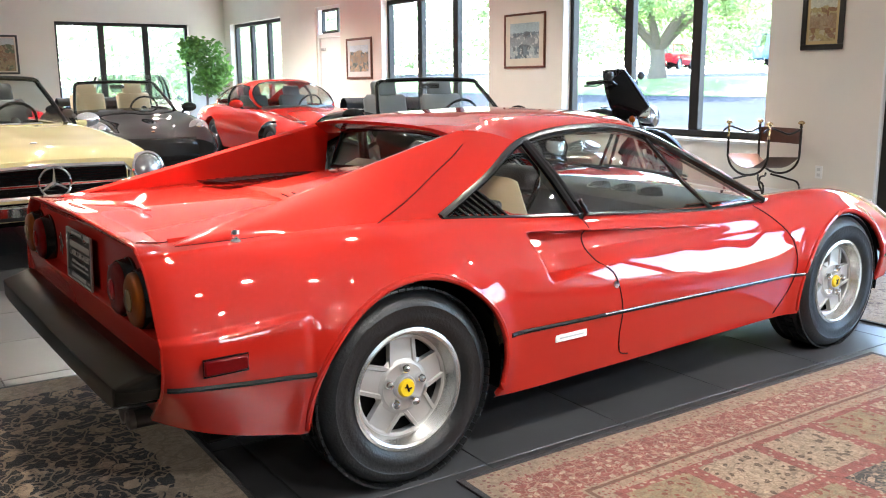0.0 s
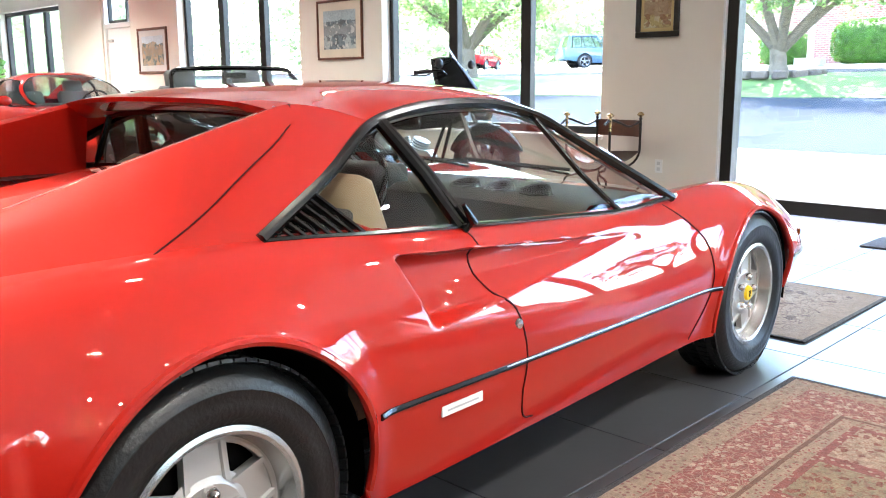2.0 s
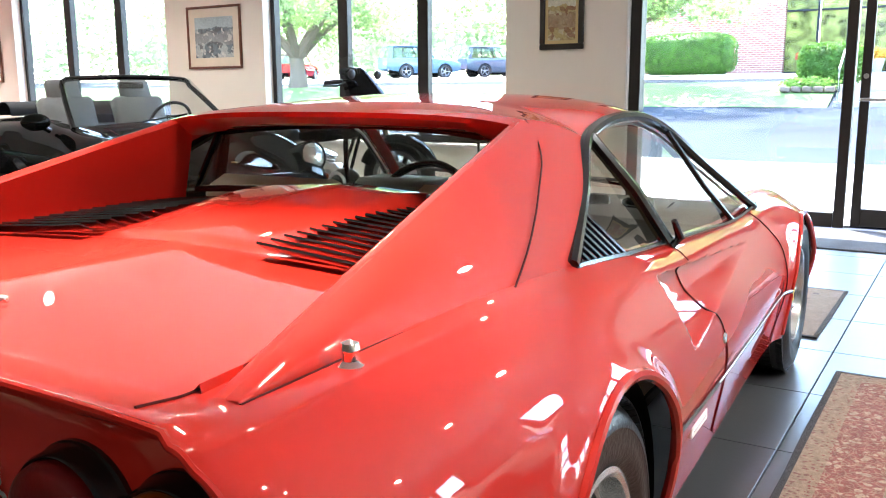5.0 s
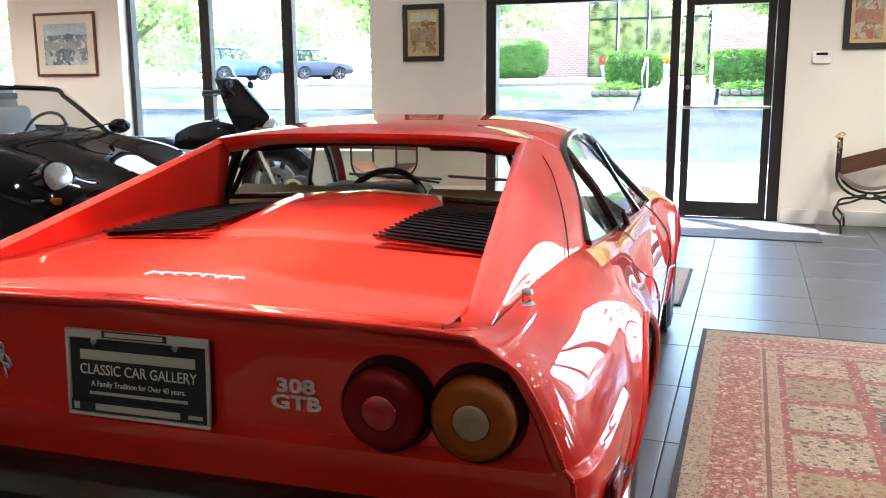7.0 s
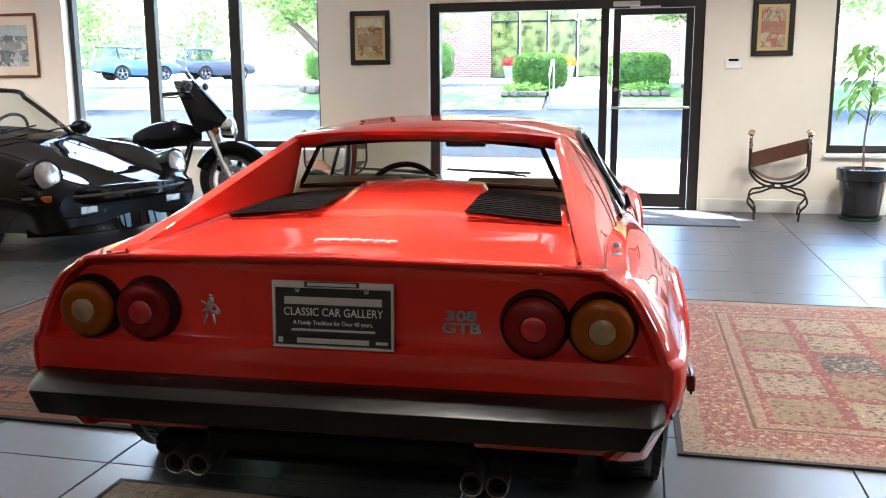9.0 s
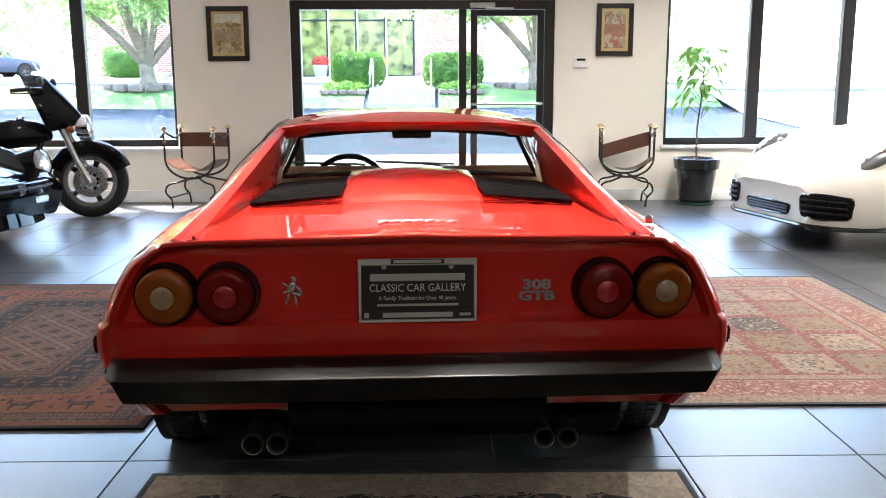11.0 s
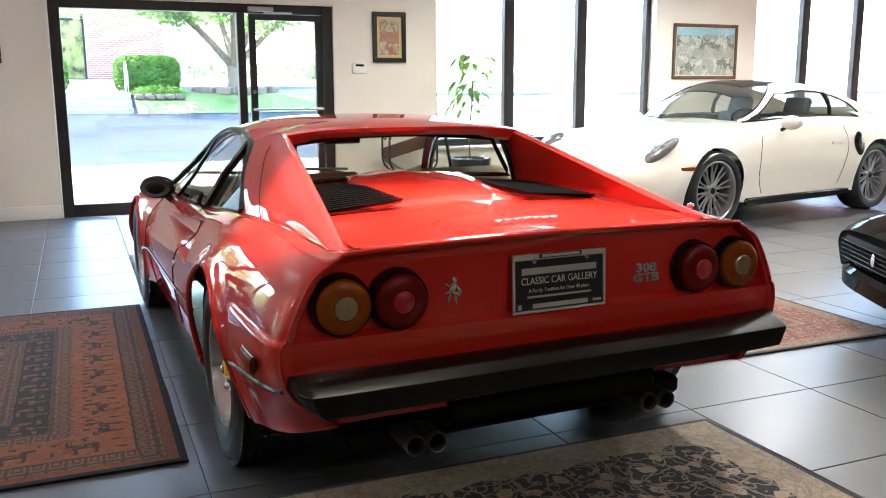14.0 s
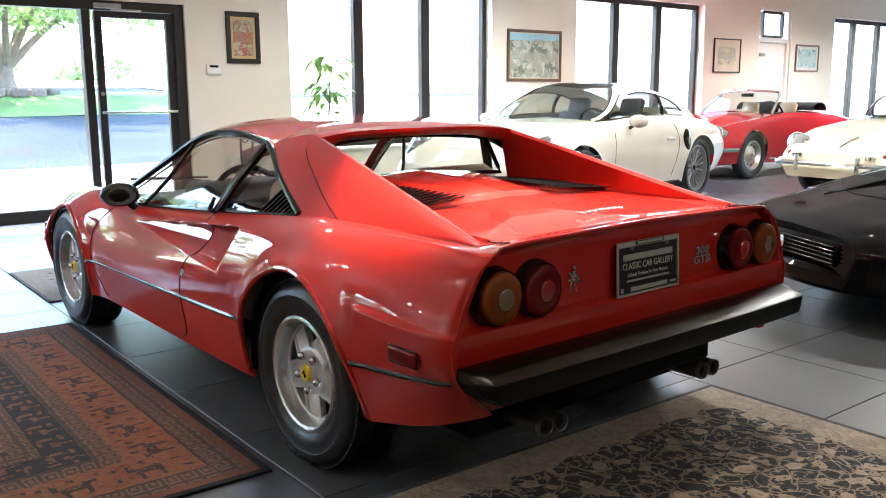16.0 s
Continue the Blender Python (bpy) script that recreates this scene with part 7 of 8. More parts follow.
def greenhouse(parent, body_mat, sh, rb, rt, ft, fb, yb, yr, zr, pillars=(0.42,), cpillar=0.16, crown=0.05, drop=0.03, dark_roof=None):
    """A closed roof on a car: rear and front base, rear and front top, half widths at the belt and at the roof, roof height."""
    bz = lambda x: sh.top(x, yb) - 0.005
    n = 26
    low = [(x, yb + 0.02 * math.sin(math.pi * k / (n - 1)), bz(x)) for k, x in enumerate(np.linspace(rb, fb, n))]
    high = [(x, yr, zr - crown - drop * (2 * k / (n - 1) - 1) ** 2) for k, x in enumerate(np.linspace(rt, ft, n))]
    for s in (1, -1):
        rows = [[(lerp(p, q, j / 8)[0], s * (lerp(p, q, j / 8)[1] + 0.03 * 4 * (j / 8) * (1 - j / 8)), lerp(p, q, j / 8)[2]) for j in range(9)] for p, q in zip(low, high)]
        k = max(2, int(cpillar * n))
        part("side_window", Geo().grid(rows[k:]), TINTED, parent)
        part("rear_pillar", Geo().grid(rows[: k + 1]), body_mat, parent)
        part("roof_rail", Geo().tube([r[-1] for r in rows], 0.022, 8), body_mat, parent)
        part("windscreen_pillar", Geo().tube(rows[-1], 0.026, 8), body_mat, parent)
        part("window_strip", Geo().tube([r[0] for r in rows[k:]], 0.009, 6), BLACK_TRIM, parent)
        for u in pillars:
            r = rows[int(u * (n - 1))]
            part("pillar", Geo().tube(r, 0.02, 6), BLACK_TRIM, parent)
    rows = []
    for k, x in enumerate(np.linspace(rt, ft, 16)):
        e = high[int(k * (n - 1) / 15)]
        rows.append([(x, yr * w, e[2] + crown * (1 - abs(w) ** 2.4) + 0.004) for w in np.linspace(-1, 1, 15)])
    part("roof", Geo().grid(rows), dark_roof or body_mat, parent)
    rows = []
    for v in np.linspace(0, 1, 9):
        row = []
        for w in np.linspace(-1, 1, 15):
            b = Vector((fb + 0.12 * (1 - w * w), yb * 0.98 * w, bz(fb) + 0.01 + 0.02 * (1 - w * w)))
            t = Vector((ft + 0.05 * (1 - w * w), yr * w, high[-1][2] + crown * (1 - abs(w) ** 2.4)))
            p = b.lerp(t, v)
            row.append((p.x + 0.03 * 4 * v * (1 - v), p.y, p.z + 0.03 * 4 * v * (1 - v)))
        rows.append(row)
    part("windscreen", Geo().grid(rows), TINTED, parent)
    rows = []
    for v in np.linspace(0, 1, 7):
        rows.append([(rb + (rt - rb) * v - 0.05 * (1 - w * w) * (1 - v), (yb + (yr - yb) * v) * w * 0.97, bz(rb) + (high[0][2] + crown * (1 - abs(w) ** 2.4) - bz(rb)) * v) for w in np.linspace(-1, 1, 13)])
    part("rear_window", Geo().grid(rows), TINTED, parent)


def canopy(parent, body_mat, sh, top, width, a_base, a_top, dlo, rear_glass, roof_panel=None, p=0.55, q=0.85, pillar=0.5):
    """A smooth closed roof in one sweep: top and width are knots of height and half width along the car; the glass lies flush in it."""
    zc, yb = curve(*zip(*top)), curve(*zip(*width))
    x0, x1 = top[0][0], top[-1][0]
    base = lambda x: sh.top(x, float(yb(x))) - 0.004
    high = lambda x: max(float(zc(x)), base(x) + 0.002)
    zr = max(z for _, z in top)
    zb = base((a_base + a_top) / 2)
    front = lambda z: a_base + (a_top - a_base) * min(1.0, max(0.0, (z - zb) / (zr - zb)))
    dlo_top = curve(*zip(*dlo))

    def at(x, z):
        b, h = base(x), high(x)
        sn = min(1.0, max(0.0, (z - b) / (h - b))) ** (1 / q)
        return float(yb(x)) * max(0.0, 1 - sn * sn) ** (p / 2)

    xs = np.linspace(x0, x1, 200)
    ths = np.linspace(0, math.pi / 2, 64)
    rows = [[(x, float(yb(x)) * math.cos(t) ** p if t < 1.57 else 0.0, base(x) + (high(x) - base(x)) * math.sin(t) ** q) for t in ths] for x in xs]
    geos = collections.defaultdict(Geo)
    maps = collections.defaultdict(dict)
    for s in (1, -1):
        for i in range(len(rows) - 1):
            for j in range(len(ths) - 1):
                c = [(rows[i][j][k] + rows[i + 1][j + 1][k]) / 2 for k in range(3)]
                name = "roof"
                if c[0] > front(c[2]) + 0.03:
                    name = "windscreen"
                elif dlo[0][0] < c[0] < front(c[2]) - 0.035 and ths[j] < 1.0 and base(c[0]) + 0.012 < c[2] < float(dlo_top(c[0])):
                    name = "side_window_l" if s > 0 else "side_window_r"
                elif rear_glass[0] < c[0] < rear_glass[1] and c[1] < rear_glass[2]:
                    name = "rear_window"
                elif roof_panel and roof_panel[0] < c[0] < front(c[2]) + 0.031 and c[1] < roof_panel[1]:
                    name = "roof_panel"
                g, mp = geos[name], maps[name]
                ids = []
                for a, b in ((i, j), (i + 1, j), (i + 1, j + 1), (i, j + 1)):
                    key = (a, b, s if rows[a][b][1] > 1e-6 else 0)
                    if key not in mp:
                        mp[key] = len(g.v)
                        g.v.append((rows[a][b][0], rows[a][b][1] * s, rows[a][b][2]))
                    ids.append(mp[key])
                g.f.append(tuple(ids))
    for name, g in geos.items():
        m = body_mat if name == "roof" else BLACK_TRIM if name == "roof_panel" else TINTED
        part("side_window" if name.startswith("side") else name, g, m, parent, angle=70)
    for s in (1, -1):
        xe = np.linspace(dlo[0][0], front(zb), 30)
        part("window_strip", Geo().tube([(x, s * at(x, base(x) + 0.012), base(x) + 0.012) for x in xe], 0.008, 6), BLACK_TRIM, parent)
        line = [(x, float(dlo_top(x))) for x in np.linspace(dlo[0][0], dlo[-1][0], 30)]
        part("window_strip", Geo().tube([(x, s * at(x, z), z) for x, z in line], 0.008, 6), BLACK_TRIM, parent)
        for off in (0.03, -0.035):
            zs = np.linspace(zb + 0.02, zr - (0.055 if off > 0 else 0.13), 16)
            part("window_strip", Geo().tube([(front(z) + off, s * at(front(z) + off, z), z) for z in zs], 0.007, 6), BLACK_TRIM, parent)
        zs = np.linspace(base(pillar) + 0.01, float(dlo_top(pillar)), 10)
        part("pillar", Geo().tube([(pillar, s * (at(pillar, z) - 0.006), z) for z in zs], 0.022, 6), BLACK_TRIM, parent)


def open_cabin(parent, sh, frame_mat, fb, ft, yb, yr, zr, leather, hood=None, rear=0.35, seat_z=0.47):
    """Windscreen, seats and folded hood of an open car."""
    zb = sh.top(fb, yb * 0.9)
    n = 13
    edge = [(fb + (ft - fb) * u + 0.03 * u * (1 - u), -(yb + (yr - yb) * u + 0.03 * u * (1 - u)), zb + (zr - 0.06 - zb) * u) for u in np.linspace(0, 1, 8)]
    edge += [(ft - 0.004, -yr + 0.012, zr - 0.03), (ft - 0.006, -yr + 0.04, zr - 0.012)] + [(ft + 0.03 * (1 - w * w), (yr - 0.09) * w, zr - 0.006 + 0.014 * (1 - w * w)) for w in np.linspace(-1, 0, 6)]
    edge = edge + [(x, -y, z) for x, y, z in edge[::-1][1:]]
    part("windscreen_frame", Geo().tube(edge, 0.021, 8), frame_mat, parent)
    rows = []
    for v in np.linspace(0, 1, 8):
        rows.append([(fb + 0.10 * (1 - w * w) * (1 - v) + (ft - fb) * v + 0.02 * 4 * v * (1 - v) + 0.03 * (1 - w * w) * v, (yb + (yr - yb) * v) * w, zb + 0.01 + (zr - zb - 0.01) * v) for w in np.linspace(-1, 1, n)])
    part("windscreen", Geo().grid(rows), TINTED, parent)
    g = Geo().box(((rear + fb) / 2, 0, 0.42), (fb - rear, 1.1, 0.04))
    g.box((rear + 0.02, 0, 0.62), (0.04, 1.2, 0.42))
    for s in (1, -1):
        g.box(((rear + fb) / 2, s * 0.57, 0.62), (fb - rear, 0.04, 0.42))
    part("cabin_tub", g, leather, parent, smooth=False)
    part("dashboard", Geo().box((fb - 0.22, 0, zb - 0.09), (0.3, 1.16, 0.16), bevel=0.05), DASH, parent, angle=60)
    for s in (1, -1):
        seat(parent, (rear + fb) / 2 + 0.05, s * 0.32, seat_z, leather)
    steering_wheel(parent, fb - 0.42, 0.34, zb + 0.02)
    part("rear_view_mirror", Geo().box((ft + 0.05, 0, zr - 0.06), (0.03, 0.2, 0.05), bevel=0.012), BLACK_TRIM, parent)
    if hood:
        rows = []
        for k in range(9):
            a = math.pi * k / 8
            rows.append([(rear - 0.16 - 0.18 * math.cos(a) + 0.05 * w * w, 0.66 * w, sh.top(rear - 0.2, 0.3) + 0.01 + 0.12 * math.sin(a) ** 0.8) for w in np.linspace(-1, 1, 13)])
        part("folded_hood", Geo().grid(rows), hood, parent, "folded black canvas hood")


def vehicle(name, m, label, category, body_mat, stations, arches, wb, y_wheel, r_tyre, r_rim, wwidth, rim_mat, style="dish", spokes=5, cap=None, skip=None, kind_group=""):
    v = thing(name, m, label, category, kind_group)
    sh = Shell(stations, 130, (2, 5, 5, 8, 8, 8))
    geos = sh.build([(0, r_tyre, arches), (wb, r_tyre, arches)], (), skip)
    part("body", geos["body"], body_mat, v, angle=50)
    for ax in (0, wb):
        for s in (1, -1):
            part("wheel_arch_liner", liner((ax, r_tyre, arches), 0.45, y_wheel + 0.02, s), UNDER, v)
    part("underbody", Geo().box((wb / 2, 0, 0.24), (wb + 1.0, 1.1, 0.10), bevel=0.03), UNDER, v, smooth=False)
    for p, nm in ((sh.p[0], "rear_panel"), (sh.p[-1], "front_panel")):
        ring = [tuple(q) for q in p] + [(q[0], -q[1], q[2]) for q in p[::-1][1:]]
        c = np.mean(ring, axis=0)
        part(nm, Geo().add([tuple(c)] + ring, [(0, i, i + 1) for i in range(1, len(ring))] + [(0, len(ring), 1)]), body_mat, v)
    put_wheels(v, 0.0, wb, y_wheel, r_tyre, r_rim, wwidth, rim_mat, style=style, spokes=spokes, cap=cap, tread=False)
    return v, sh


def nose_cover(parent, sh, z0, z1, material, push=0.05, name="front_bumper"):
    """A rounded cover over the blunt front of a car, from flank to flank."""
    x1 = sh.x[-1]
    xa = x1 - 0.42
    zt = max(p[2] for p in sh.p[-1])
    rows = []
    for u in np.linspace(0, 1, 9):
        z = z0 + (z1 - z0) * u
        ya = sh.side(xa, max(z, 0.30)) + 0.004
        b = math.sin(math.pi * (0.15 + 0.75 * u)) ** 0.5
        row = []
        for w in np.linspace(-1, 1, 33):
            k = (1 - abs(w) ** 3.0) ** (1 / 1.9)
            row.append((xa + (x1 - xa + push * b) * k, ya * w, z))
        rows.append(row)
    rows.append([(xa + (x - xa) * 0.86, y * 0.97, z1 + 0.028) for x, y, z in rows[-1]])
    return part(name, Geo().grid(rows), material, parent, angle=60)


def cockpit(x0, x1, y=0.60):
    return lambda a, b, c: x0 < a < x1 and abs(b) < y and c > 0.62


def side_mirror(parent, x, y, z, body_mat, glass_side=-1):
    for s in (1, -1):
        mrr = new("door_mirror")
        mrr.parent = parent
        mrr.matrix_local = pose(x, s * y, z)
        part("mirror_housing", Geo().ball((0, s * 0.08, 0.05), (0.06, 0.11, 0.065), 16), body_mat, mrr)
        part("mirror_glass", Geo().revolve([(0.0, 0.0), (1.0, 0.0)], Matrix.Translation((-0.055, s * 0.08, 0.05)) @ pose(0, 0, 0, 0, -90, 0) @ Matrix.Diagonal((0.045, 0.08, 1, 1)), 20), MIRROR, mrr, smooth=False)
        part("mirror_foot", Geo().tube([(0, -s * 0.02, -0.02), (0, s * 0.05, 0.02)], 0.018, 8), BLACK_TRIM, mrr)


def strip_round(parent, sh, x0, x1, z, material, name, r=0.012, off=0.0, n=20):
    """A trim strip that follows the flank, over the nose or tail, to the other flank."""
    xs = np.linspace(x0, x1, n)
    pts = [(x, sh.side(x, z) + off, z) for x in xs]
    return part(name, Geo().tube(pts + [(x, -y, zz) for x, y, zz in pts[::-1]], r, 6), material, parent)


# black open sports car with round headlamps
st = scaled(BASE911, 1.0, 1.0, 1.0, 1.0)
v, sh = vehicle("convertible_car", pose(5.25, 9.02, 0, 0, 0, -104), "glossy black open sports car with round headlamps", "car", BLACK_PAINT, st, 0.345, 2.27, 0.755, 0.32, 0.205, 0.21, DARK_ALLOY, "fuchs", 5, BLACK_TRIM, cockpit(0.38, 1.66))
open_cabin(v, sh, BLACK_TRIM, 1.78, 1.33, 0.66, 0.55, 1.22, GREY_LEATHER, BLACK_CLOTH, 0.40)
for s in (1, -1):
    round_lamp(v, sh, 3.00, s * 0.635, 0.625, 0.112, 14, 4, BLACK_PAINT, 0.34)
    part("indicator", Geo().box((3.02, s * 0.60, 0.47), (0.08, 0.26, 0.05), pose(0, 0, 0, 0, 0, -s * 22), bevel=0.01), LENS_AMBER, v)
    part("fog_lamp", Geo().box((3.13, s * 0.42, 0.37), (0.05, 0.16, 0.065), bevel=0.01), HEADLAMP, v)
rows = []
for k in range(-12, 13):
    w = k / 12
    x = 3.17 - 0.30 * abs(w) ** 3.2
    rows.append([(x + d, 0.80 * w * (1 if abs(w) < 0.95 else 0.99), z) for d, z in ((-0.10, 0.535), (0.02, 0.53), (0.06, 0.51), (0.065, 0.44), (0.03, 0.41), (-0.08, 0.40))])
part("front_bumper", Geo().grid(rows), BLACK_PAINT, v, "glossy black front bumper with a rubber strip", angle=35)
part("bumper_strip", Geo().tube([(3.17 - 0.30 * abs(w) ** 3.2 + 0.065, 0.80 * w, 0.475) for w in np.linspace(-1, 1, 25)], 0.012, 6), BLACK_RUBBER, v)
rows = [[(3.13 - 0.30 * abs(w) ** 3.2 + d, 0.74 * w, z) for w in np.linspace(-1, 1, 17)] for d, z in ((0.0, 0.41), (0.02, 0.30), (0.05, 0.20), (0.03, 0.19))]
part("front_spoiler", Geo().grid(rows), BLACK_PAINT, v)
part("emblem", Geo().ball((2.93, 0, sh.top(2.93, 0) + 0.002), (0.03, 0.024, 0.006), 12), mat("gold_emblem", (0.6, 0.4, 0.12), 0.3, 0.8), v, "small gold bonnet emblem")
side_mirror(v, 1.64, 0.80, 0.84, BLACK_PAINT)
for y0 in (0.28, -0.18):
    wp = part("wiper", Geo().tube([(1.92, y0, 0.88), (1.84, y0 + 0.42, 0.93)], 0.007, 6), BLACK_TRIM, v)
for s in (1, -1):
    pts = [(x, s * 0.42, sh.top(x, 0.42) + 0.001) for x in np.linspace(1.75, 2.95, 20)]
    part("seam", Geo().tube(pts, 0.003, 5), SEAM, v)

# white modern coupe
st = scaled(BASE911, 1.06, 1.0, 1.06, 1.06, 0.0, 2.45)[:9] + [
    (2.96, .80, .20, .875, .34, .885, .48, .81, .63, .64, .725, .37, .665, 0, .675),
    (3.10, .77, .18, .835, .32, .84, .46, .77, .58, .60, .655, .35, .61, 0, .62),
    (3.22, .72, .17, .78, .30, .775, .43, .70, .535, .56, .59, .33, .565, 0, .572),
    (3.30, .65, .17, .70, .29, .695, .41, .63, .495, .50, .54, .30, .525, 0, .53),
    (3.36, .56, .18, .61, .28, .60, .39, .54, .46, .42, .495, .26, .49, 0, .495),
    (3.39, .47, .19, .52, .28, .51, .38, .45, .44, .35, .465, .22, .465, 0, .47)]
v, sh = vehicle("sports_car", pose(5.72, -3.05, 0, 0, 0, 101.7), "pearl white modern sports coupe with dark glass roof", "car", WHITE_PAINT, st, 0.372, 2.45, 0.775, 0.345, 0.255, 0.26, DARK_ALLOY, "twin", 10, BLACK_TRIM, lambda a, b, c: 0.0 < a < 1.72 and abs(b) < 0.60 and c > 0.7)
canopy(v, WHITE_PAINT, sh, [(-1.02, 0.80), (-0.7, 0.955), (-0.3, 1.095), (0.1, 1.195), (0.5, 1.265), (0.85, 1.295), (1.15, 1.29), (1.4, 1.20), (1.75, 1.025), (2.02, sh.top(2.02, 0) - 0.004)],
       [(-1.02, 0.42), (-0.5, 0.58), (0.2, 0.68), (0.9, 0.72), (1.4, 0.715), (1.7, 0.66), (1.88, 0.46), (2.02, 0.06)], 1.78, 1.10,
       [(-0.02, 0.975), (0.2, 1.08), (0.45, 1.145), (0.75, 1.185), (1.0, 1.19), (1.2, 1.17)], (-0.55, 0.35, 0.42), (0.42, 0.45), pillar=0.56)
for s in (1, -1):
    seat(v, 0.95, s * 0.34, 0.38, GREY_LEATHER)
    hl = new("headlamp")
    hl.parent = v
    mm = Matrix.Translation((2.97, s * 0.655, 0.672)) @ pose(0, 0, 0, 0, 0, -s * 24) @ pose(0, 0, 0, 0, 34, 0)
    hx = Geo().ball((0, 0, 0), (0.235, 0.135, 0.055), 28, mm)
    part("lamp_bowl", hx, mat("lamp_bowl_grey", (0.15, 0.15, 0.145), 0.15, 0.4, coat=1.0), hl)
    for dx, dy in ((0.05, 0.03), (-0.03, -0.02), (0.06, -0.05), (-0.05, 0.05)):
        part("projector", Geo().ball((0, 0, 0), 0.03, 12, mm @ Matrix.Translation((dx * 1.3, dy * 1.3, 0.034))), HEADLAMP, hl)
    part("side_marker", Geo().box((2.83, s * (sh.side(2.83, 0.55) + 0.001), 0.555), (0.14, 0.012, 0.03), pose(0, 0, 0, 0, 0, -s * 16), bevel=0.005), LENS_AMBER, v)
    part("side_intake", Geo().ball((0.34, s * (sh.side(0.34, 0.66) - 0.005), 0.665), (0.075, 0.03, 0.14), 20, pose(0, 0, 0, 0, 18, 0)), BLACK_TRIM, v, "black side air intake")
    part("door_handle", Geo().box((0.68, s * (sh.side(0.68, 0.70) + 0.008), 0.70), (0.17, 0.018, 0.03), bevel=0.007), WHITE_PAINT, v)
    part("sill", Geo().box((1.2, s * 0.85, 0.215), (1.6, 0.05, 0.07), bevel=0.015), BLACK_TRIM, v)
    sm = [(x, s * (sh.side(x, z) + 0.001), z) for x, z in along([(0.52, 0.86), (0.50, 0.7), (0.56, 0.5), (0.62, 0.3)], 16)]
    part("seam", Geo().tube(sm, 0.003, 5), BLACK_TRIM, v)
    sm = [(x, s * (sh.side(x, z) + 0.001), z) for x, z in along([(1.80, 0.80), (1.86, 0.6), (1.85, 0.42), (1.78, 0.28)], 16)]
    part("seam", Geo().tube(sm, 0.003, 5), BLACK_TRIM, v)
nx = sh.x[-1]


def nose_at(sh, y, z):
    """The point of a rounded nose at y, z."""
    lo, hi = sh.x[-1] - 0.45, sh.x[-1]
    if abs(y) <= sh.side(hi, z):
        return (hi, y, z)
    for _ in range(24):
        mid = (lo + hi) / 2
        lo, hi = (mid, hi) if sh.side(mid, z) > abs(y) else (lo, mid)
    return (lo, y, z)


for y0, y1, z0, z1, tag in ((-0.30, 0.30, 0.235, 0.325, "lower_grille"), (0.40, 0.785, 0.245, 0.425, "air_intake"), (-0.785, -0.40, 0.245, 0.425, "air_intake")):
    grid = []
    for u in np.linspace(-1, 1, 13):
        half = (1 - abs(u) ** 5) ** 0.2
        grid.append([nose_at(sh, (y0 + y1) / 2 + (y1 - y0) / 2 * w * max(half, 0.2) * (0.93 + 0.07 * u), (z0 + z1) / 2 + (z1 - z0) / 2 * u) for w in np.linspace(-1, 1, 15)])
    intake = part(tag, Geo().grid([[(a + 0.005, b, c) for a, b, c in r] for r in grid]), UNDER, v, "black slatted air intake")
    rim_ = [r[0] for r in grid] + grid[-1] + [r[-1] for r in grid[::-1]] + grid[0][::-1]
    part("intake_frame", Geo().tube([(a + 0.004, b, c) for a, b, c in rim_], 0.008, 6, closed=True), BLACK_TRIM, intake)
    for k in range(3):
        z = z0 + (z1 - z0) * (0.26 + 0.24 * k)
        part("slat", Geo().tube([tuple(Vector(nose_at(sh, y, z)) + Vector((0.012, 0, 0))) for y in np.linspace(y0 + 0.03, y1 - 0.03, 9)], 0.009, 6), BLACK_SATIN, intake)
part("front_splitter", Geo().tube([tuple(Vector(nose_at(sh, 0.80 * w, 0.20)) + Vector((0.006, 0, -0.015))) for w in np.linspace(-1, 1, 33)], 0.018, 8), BLACK_TRIM, v, "black lower lip")
side_mirror(v, 1.52, 0.86, 0.86, WHITE_PAINT)
steering_wheel(v, 1.35, 0.36, 0.86)
part("dashboard", Geo().box((1.62, 0, 0.80), (0.35, 1.2, 0.14), bevel=0.05), DASH, v, angle=60)

# dark red open car of the fifties
st = scaled(BASE911, 0.93, 0.93, 0.93, 1.0, 0.0, 2.1)
v, sh = vehicle("convertible_car", pose(6.5, -7.8, 0, 0, 0, 90), "dark red vintage open car with chrome trim", "car", RED_OLD, st, 0.345, 2.1, 0.69, 0.325, 0.195, 0.165, STEEL, "dish", 5, CHROME, cockpit(0.35, 1.40))
open_cabin(v, sh, CHROME, 1.45, 1.10, 0.60, 0.50, 1.20, TAN, BLACK_CLOTH, 0.36, 0.28)
for s in (1, -1):
    round_lamp(v, sh, 2.72, s * 0.58, 0.63, 0.105, 14, 4, CHROME, 0.28)
strip_round(v, sh, 2.55, 2.98, 0.42, CHROME, "front_bumper", 0.03, 0.06)
part("sill_strip", Geo().tube([(x, sh.side(x, 0.26) + 0.01, 0.26) for x in np.linspace(0.45, 1.7, 12)], 0.012, 6), CHROME, v)
part("sill_strip", Geo().tube([(x, -sh.side(x, 0.26) - 0.01, 0.26) for x in np.linspace(0.45, 1.7, 12)], 0.012, 6), CHROME, v)

# the same far off behind the roadster
copy_thing(v, pose(1.2, 17.3, 0, 0, 0, -75))["label"] = "bright red vintage open car parked by the window"

